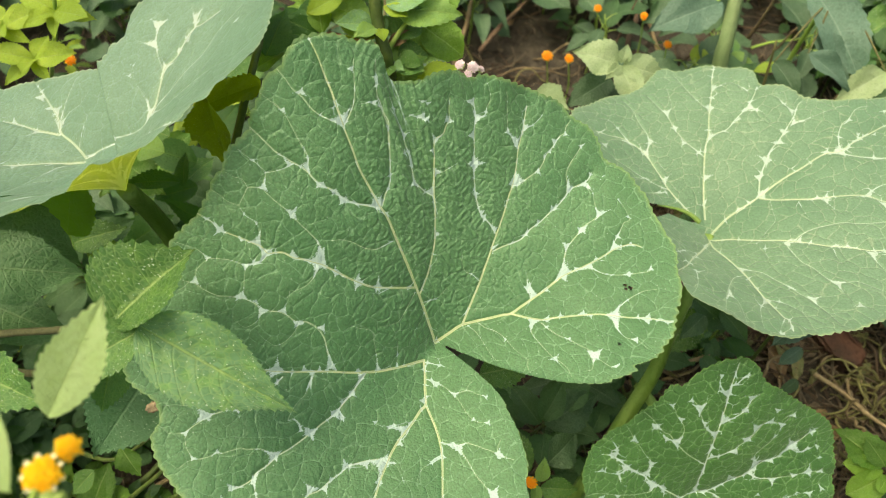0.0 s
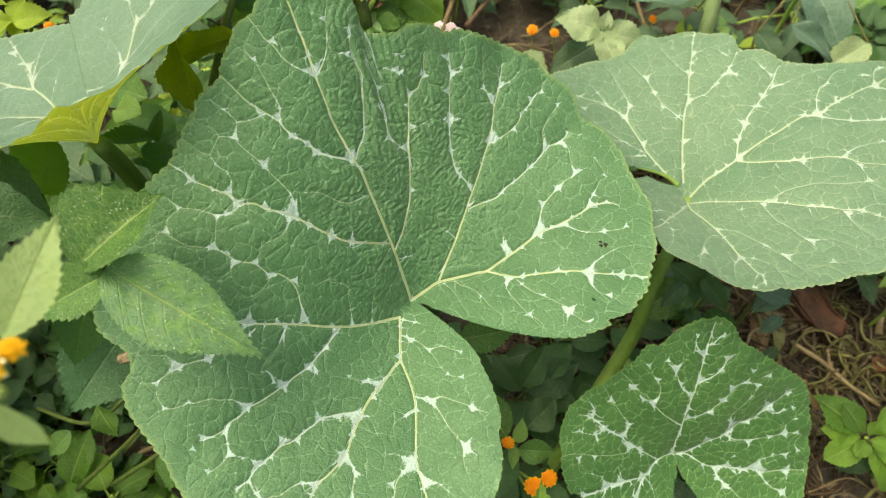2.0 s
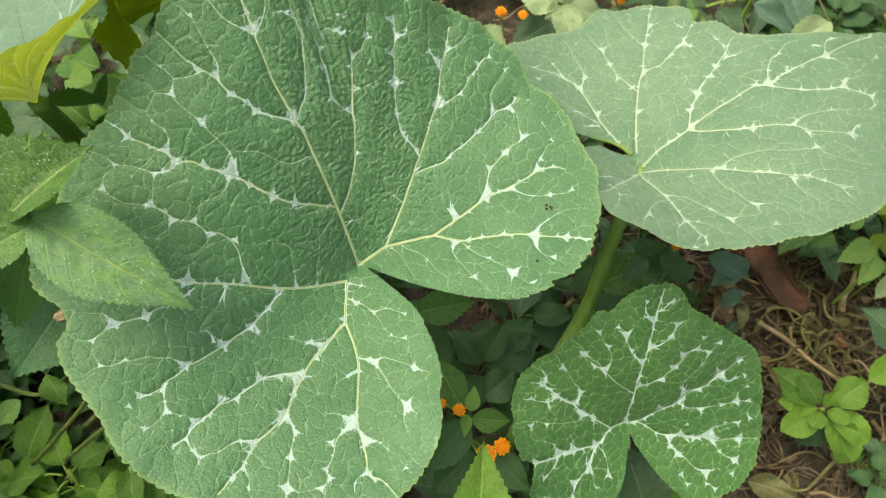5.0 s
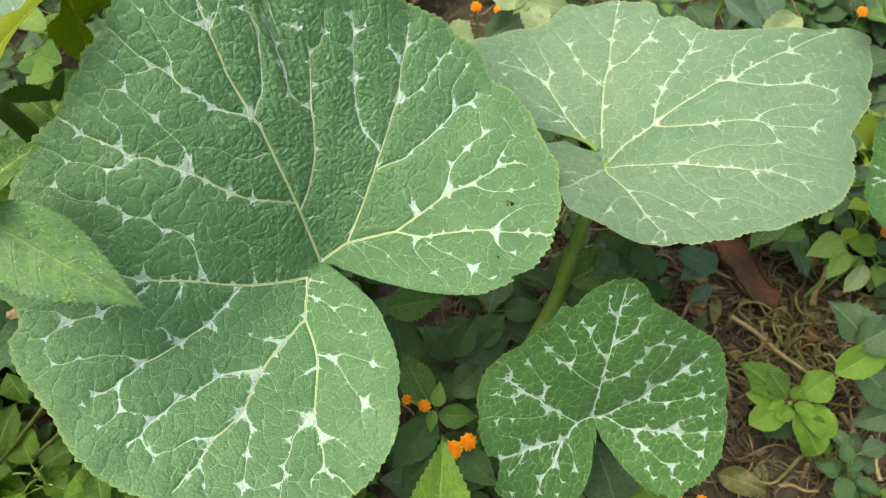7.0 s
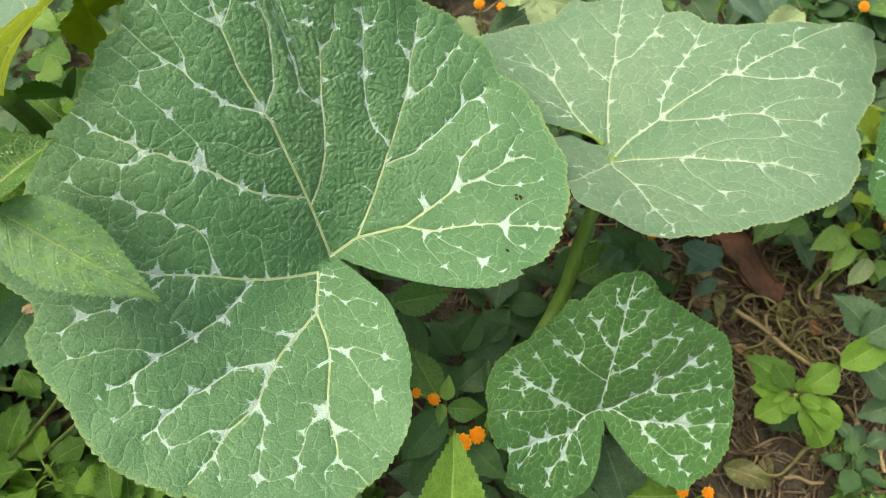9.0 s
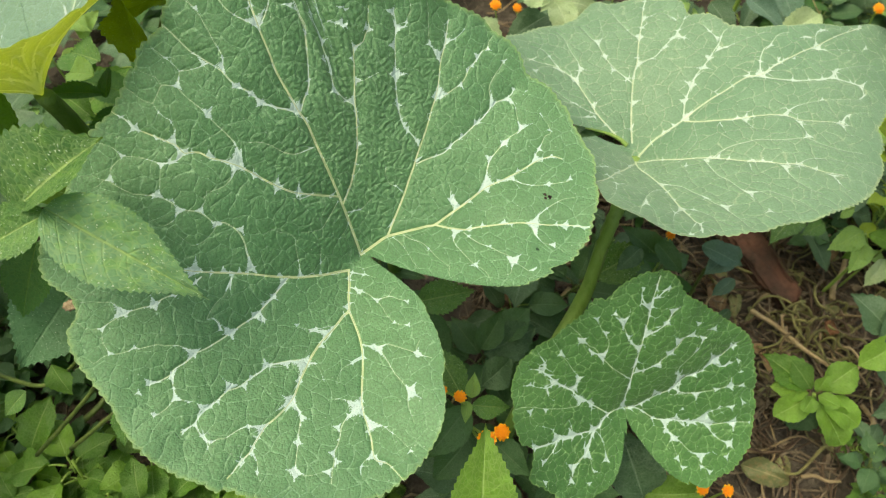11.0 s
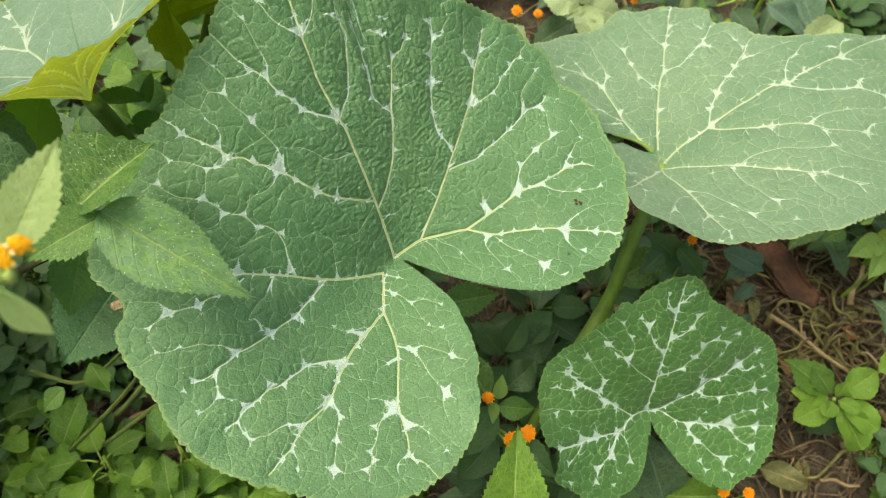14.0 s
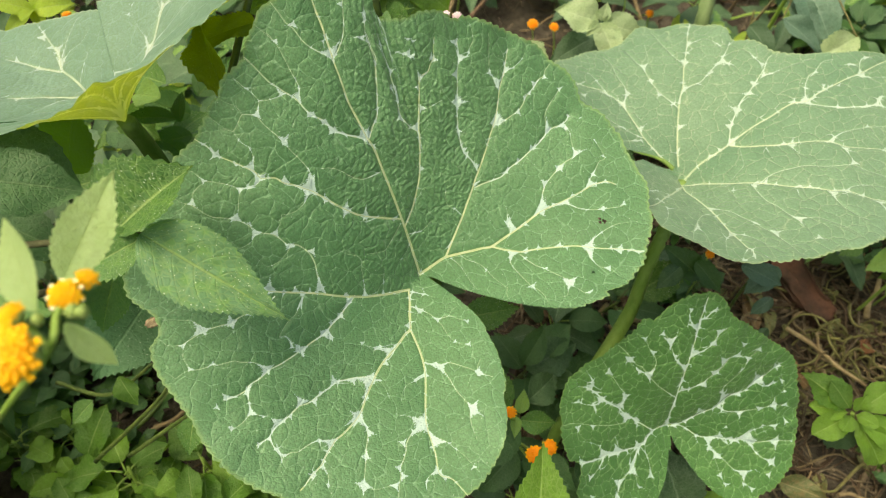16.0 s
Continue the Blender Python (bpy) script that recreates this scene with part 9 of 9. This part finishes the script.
def covers():
    rnd = random.Random(21)
    def small(material, *shapes):
        return [leaf_mesh("leaf", material, *q, rows=20, half=2, seed=80 + k) for k, q in enumerate(shapes)]

    blue = small(BLUE, (0.62, 0.44, 1.05, 0.03, 0.3, 0.3, 0.08), (0.74, 0.46, 0.95, 0.035, 0.35, 0.25, 0.09), (0.5, 0.42, 1.2, 0.03, 0.5, 0.4, 0.08))
    dark = small(DARK, (0.58, 0.42, 1.15, 0.025, 0.35, 0.25, 0.08), (0.68, 0.40, 1.1, 0.025, 0.2, 0.15, 0.06))
    light = small(LIGHT, (0.50, 0.42, 1.1, 0.04, 0.3, 0.15), (0.62, 0.45, 1.1, 0.04, 0.35, 0.28, 0.06))
    shade = small(SHADE, (0.62, 0.42, 1.0, 0.03, 0.2, 0.1), (0.34, 0.45, 1.1, 0.05, 0.2, 0.12))
    herb = small(HERB, (0.78, 0.46, 0.62, 0.05, 0.35, 0.3, 0.18), (0.70, 0.44, 0.7, 0.05, 0.45, 0.35, 0.18), (0.85, 0.5, 0.6, 0.05, 0.25, 0.25, 0.16))
    fresh = small(FRESH, (0.80, 0.48, 0.6, 0.03, 0.3, 0.28, 0.15))
    mid, lime = small(MID, (0.58, 0.40, 1.3, 0.03, 0.35, 0.2)), small(LIME, (0.58, 0.5, 1.0, 0.04, 0.3, 0.15, 0.05))
    kinds = [
        cover_plant("ground_herb", "dull green ovate-leaved herb on the soil", 0.05, 0.038, 7, blue, STEM, 1),
        cover_plant("ground_herb", "blue-green ovate-leaved herb on the soil", 0.075, 0.050, 9, blue + dark, STEM, 2),
        cover_plant("shade_herb", "dark green ovate-leaved herb on the soil", 0.06, 0.042, 8, dark, STEM_DARK, 3),
        cover_plant("toothed_herb", "light green toothed herb on the soil", 0.06, 0.036, 9, light + blue[:1], STEM, 4),
        cover_plant("round_leaved_herb", "fresh green round-leaved herb on the soil", 0.045, 0.031, 8, herb + fresh, STEM, 5),
        cover_plant("round_leaved_herb", "fresh green round-leaved herb on the soil", 0.035, 0.026, 8, herb, STEM, 6),
        cover_plant("broad_herb", "dull green broad-leaved herb on the soil", 0.08, 0.060, 6, blue + mid, STEM, 7, 1.0),
        cover_plant("narrow_herb", "dark narrow-leaved herb on the soil", 0.07, 0.034, 12, dark + shade, STEM_DARK, 8, 1.0),
        cover_plant("toothed_herb", "yellowish green toothed herb on the soil", 0.07, 0.034, 9, light[1:] + lime, STEM, 9),
    ]
    homes = []

    def put(kind, x, y, size):
        if any(math.hypot(x - gx, y - gy) < 0.045 for gx, gy in ((0.095, 0.60), (0.11, 0.63), (0.081, 0.674), (0.046, 0.644), (0.364, 0.639), (0.248, 0.659), (0.162, 0.61))):
            return
        if 0.29 < x < 0.47 and 0.15 < y < 0.32:
            return
        # hollow at the left: only dark herbs, whose colour stands in for its shade
        if -0.285 < x < -0.17 and 0.115 < y < 0.2:
            if kind not in (2, 7):
                return
            size = rnd.uniform(0.4, 0.65)
        m = Matrix.Translation((x, y, ground_height(x, y))) @ pose(0, 0, 0, rnd.uniform(-10, 10), rnd.uniform(-10, 10), rnd.uniform(0, 360)) @ Matrix.Diagonal((size, size, size, 1))
        if kinds[kind].matrix_basis == Matrix():
            kinds[kind].matrix_basis = m
        else:
            c = copy_thing(kinds[kind], m)
            c.matrix_basis = m
    # the bank at the back
    for k in range(250):
        x, y = rnd.uniform(-0.62, 0.85), rnd.uniform(0.36, 0.95)
        if x > 0.1 and y < 0.46 and rnd.random() < 0.6:
            continue
        put(rnd.choice((0, 1, 1, 2, 2, 6, 6, 7, 7, 8 if x < 0.1 else 0)), x, y, rnd.uniform(0.7, 1.45))
    for k in range(46):
        put(rnd.choice((0, 1, 2, 6, 7, 8)), rnd.uniform(0.12, 0.62), rnd.uniform(0.52, 0.9), rnd.uniform(0.6, 1.2))
    # the shaded left, under the folded leaf
    for k in range(44):
        put(rnd.choice((2, 7, 4, 8, 4)), rnd.uniform(-0.46, -0.12), rnd.uniform(0.22, 0.42), rnd.uniform(0.8, 1.4))
    for k in range(30):
        put(rnd.choice((2, 7, 8, 4)), rnd.uniform(-0.32, -0.08), rnd.uniform(0.28, 0.48), rnd.uniform(0.7, 1.1))
    # bright low herbs at the near left
    for k in range(80):
        put(rnd.choice((4, 4, 5, 4)), rnd.uniform(-0.44, 0.02), rnd.uniform(-0.02, 0.095), rnd.uniform(0.6, 1.5))
    for k in range(8):
        put(rnd.choice((2, 4, 5)), rnd.uniform(-0.36, -0.25), rnd.uniform(0.09, 0.15), rnd.uniform(0.8, 1.2))
    # dark-leaved herbs behind them, put there in place of deep shade
    for k in range(52):
        put(rnd.choice((2, 7, 2, 7)), rnd.uniform(-0.42, -0.05), rnd.uniform(0.12, 0.27), rnd.uniform(0.6, 1.1))
    # taller weeds all round, outside the view, added to shade the low plants
    for k in range(30):
        put(rnd.choice((1, 6, 7, 8)), rnd.uniform(-1.0, -0.58), rnd.uniform(-0.35, 0.32), rnd.uniform(3.5, 5.5))
    for k in range(30):
        put(rnd.choice((1, 6, 7, 8)), rnd.uniform(-0.6, 0.9), rnd.uniform(-0.75, -0.16), rnd.uniform(2.5, 4.0))
    for k in range(45):
        put(rnd.choice((0, 1, 6, 7, 8)), rnd.uniform(0.72, 1.25), rnd.uniform(-0.55, 0.55), rnd.uniform(1.2, 2.2))
    for k in range(25):
        put(rnd.choice((0, 1, 6, 7, 8)), rnd.uniform(-0.75, -0.55), rnd.uniform(0.3, 1.0), rnd.uniform(1.2, 2.2))
    # shade beneath the big leaf
    for k in range(16):
        put(rnd.choice((1, 2, 2)), rnd.uniform(-0.05, 0.16), rnd.uniform(0.04, 0.3), rnd.uniform(0.8, 1.2))
    for k in range(12):
        put(rnd.choice((6, 0, 6, 3)), rnd.uniform(0.36, 0.58), rnd.uniform(0.25, 0.40), rnd.uniform(0.6, 1.0))
    for k in range(16):
        put(rnd.choice((3, 8, 8)), rnd.uniform(0.40, 0.60), rnd.uniform(0.325, 0.43), rnd.uniform(0.8, 1.3))
    # thinly over the soil
    for k in range(26):
        put(rnd.choice((0, 2, 2, 7)), rnd.uniform(0.17, 0.62), rnd.uniform(0.22, 0.46), rnd.uniform(0.45, 0.9))
    for k in range(12):
        put(rnd.choice((0, 5, 3)), rnd.uniform(0.34, 0.5), rnd.uniform(0.02, 0.1), rnd.uniform(0.4, 0.7))
    for k in range(14):
        put(rnd.choice((0, 2, 5, 3)), rnd.uniform(0.36, 0.62), rnd.uniform(0.05, 0.25), rnd.uniform(0.5, 0.9))


covers()

# ---- a single herb shoot that stands above the others ----
sh = thing("herb_shoot", (-0.2804, 0.1039, 0.0000), "fresh green herb shoot with pointed oval leaves", "herb")
stem_on(sh, [(-0.2804, 0.1039, 0.0000), (-0.2699, 0.1095, 0.0300), (-0.2635, 0.1148, 0.0500)], 0.0014, 0.0009, STEM)
for base, tip, me in (((-0.2633, 0.1139, 0.0500), (-0.2510, 0.1427, 0.0750), L_HERB[0]), ((-0.2634, 0.1128, 0.0480), (-0.2428, 0.1107, 0.0520), L_HERB[2]), ((-0.2619, 0.0995, 0.0400), (-0.2400, 0.0922, 0.0450), L_FRESH[1]), ((-0.2706, 0.0970, 0.0400), (-0.2992, 0.0847, 0.0500), L_FRESH[0]),
                      ((-0.2717, 0.0978, 0.0400), (-0.2845, 0.1106, 0.0500), L_FRESH[1]), ((-0.2598, 0.0919, 0.0400), (-0.2393, 0.0702, 0.0450), L_FRESH[0]), ((-0.1769, 0.1133, 0.0450), (-0.2068, 0.1391, 0.0500), L_HERB[2]), ((-0.1663, 0.1101, 0.0500), (-0.1438, 0.0910, 0.0550), L_FRESH[1])):
    leaf_on(sh, me, base, tip, (0, -0.4, 0.9))

# ---- scattered orange flower heads at the back ----
for at, r in (((0.1100, 0.5685, 0.0888), .0052), ((0.1333, 0.5660, 0.0872), .0044), ((0.1705, 0.6357, 0.0967), .0040), ((0.2341, 0.5706, 0.1021), .0040), ((0.2157, 0.6119, 0.1050), .0040), ((0.4988, 0.5332, 0.1139), .0052), ((0.4272, 0.2680, 0.1106), .004),
              ((0.2288, 0.2590, 0.1146), .0036), ((0.2289, 0.0726, 0.0685), .0042), ((0.2469, 0.0710, 0.0680), .0040), ((-0.2963, 0.4253, 0.2104), .0040), ((0.4360, 0.6253, 0.1018), .003)):
    p = thing("orange_flower", (at[0] + 0.004, at[1] + 0.006, ground_height(at[0] + 0.004, at[1] + 0.006)), "small orange flower head on a thin green stalk", "flower", "orange flowers")
    stem_on(p, [tuple(p.location), (at[0] + 0.006, at[1] + 0.004, 0.5 * at[2]), (at[0], at[1], at[2] - 0.5 * r)], 0.0011, 0.0007, STEM)
    flower_head(p, at, r, ORANGE, YELLOW, 9, (0.05, -0.5, 0.85), 44)

# ---- bits on the leaves ----


def crumpled(name, label, at, size, material, seed, parent):
    bm = bmesh.new()
    bmesh.ops.create_icosphere(bm, subdivisions=3, radius=1)
    for v in bm.verts:
        q = v.co.copy()
        v.co = Vector((q.x * size, q.y * size * 0.8, q.z * size * 0.25)) * (1 + 0.5 * noise.noise(q * 2.3 + Vector((seed, 0, 0))))
    me = bpy.data.meshes.new(name)
    bm.to_mesh(me)
    bm.free()
    me.shade_smooth()
    me.materials.append(material)
    child(name, me, parent, label, parent.matrix_basis.inverted() @ Matrix.Translation(at) @ pose(0, 0, 0, 40, 0, 20))


crumpled("withered_edge", "withered brown bit of margin", (-0.1328, 0.1115, 0.2850), 0.0032, BURNT, 3, big)
twig_at = Vector((0.1775, 0.3087, 0.2377)) + Vector((0, -0.0005, 0.0012))
tagged(new("leaf_debris", tube("leaf_debris", [tuple(twig_at + Vector((-0.006, 0, 0))), tuple(twig_at + Vector((0, 0.0006, 0.0008))), tuple(twig_at + Vector((0.006, 0.001, 0)))], 0.0005, 0.0003, DEBRIS, 6)), "tiny dark bit of twig on the pale leaf", "debris")
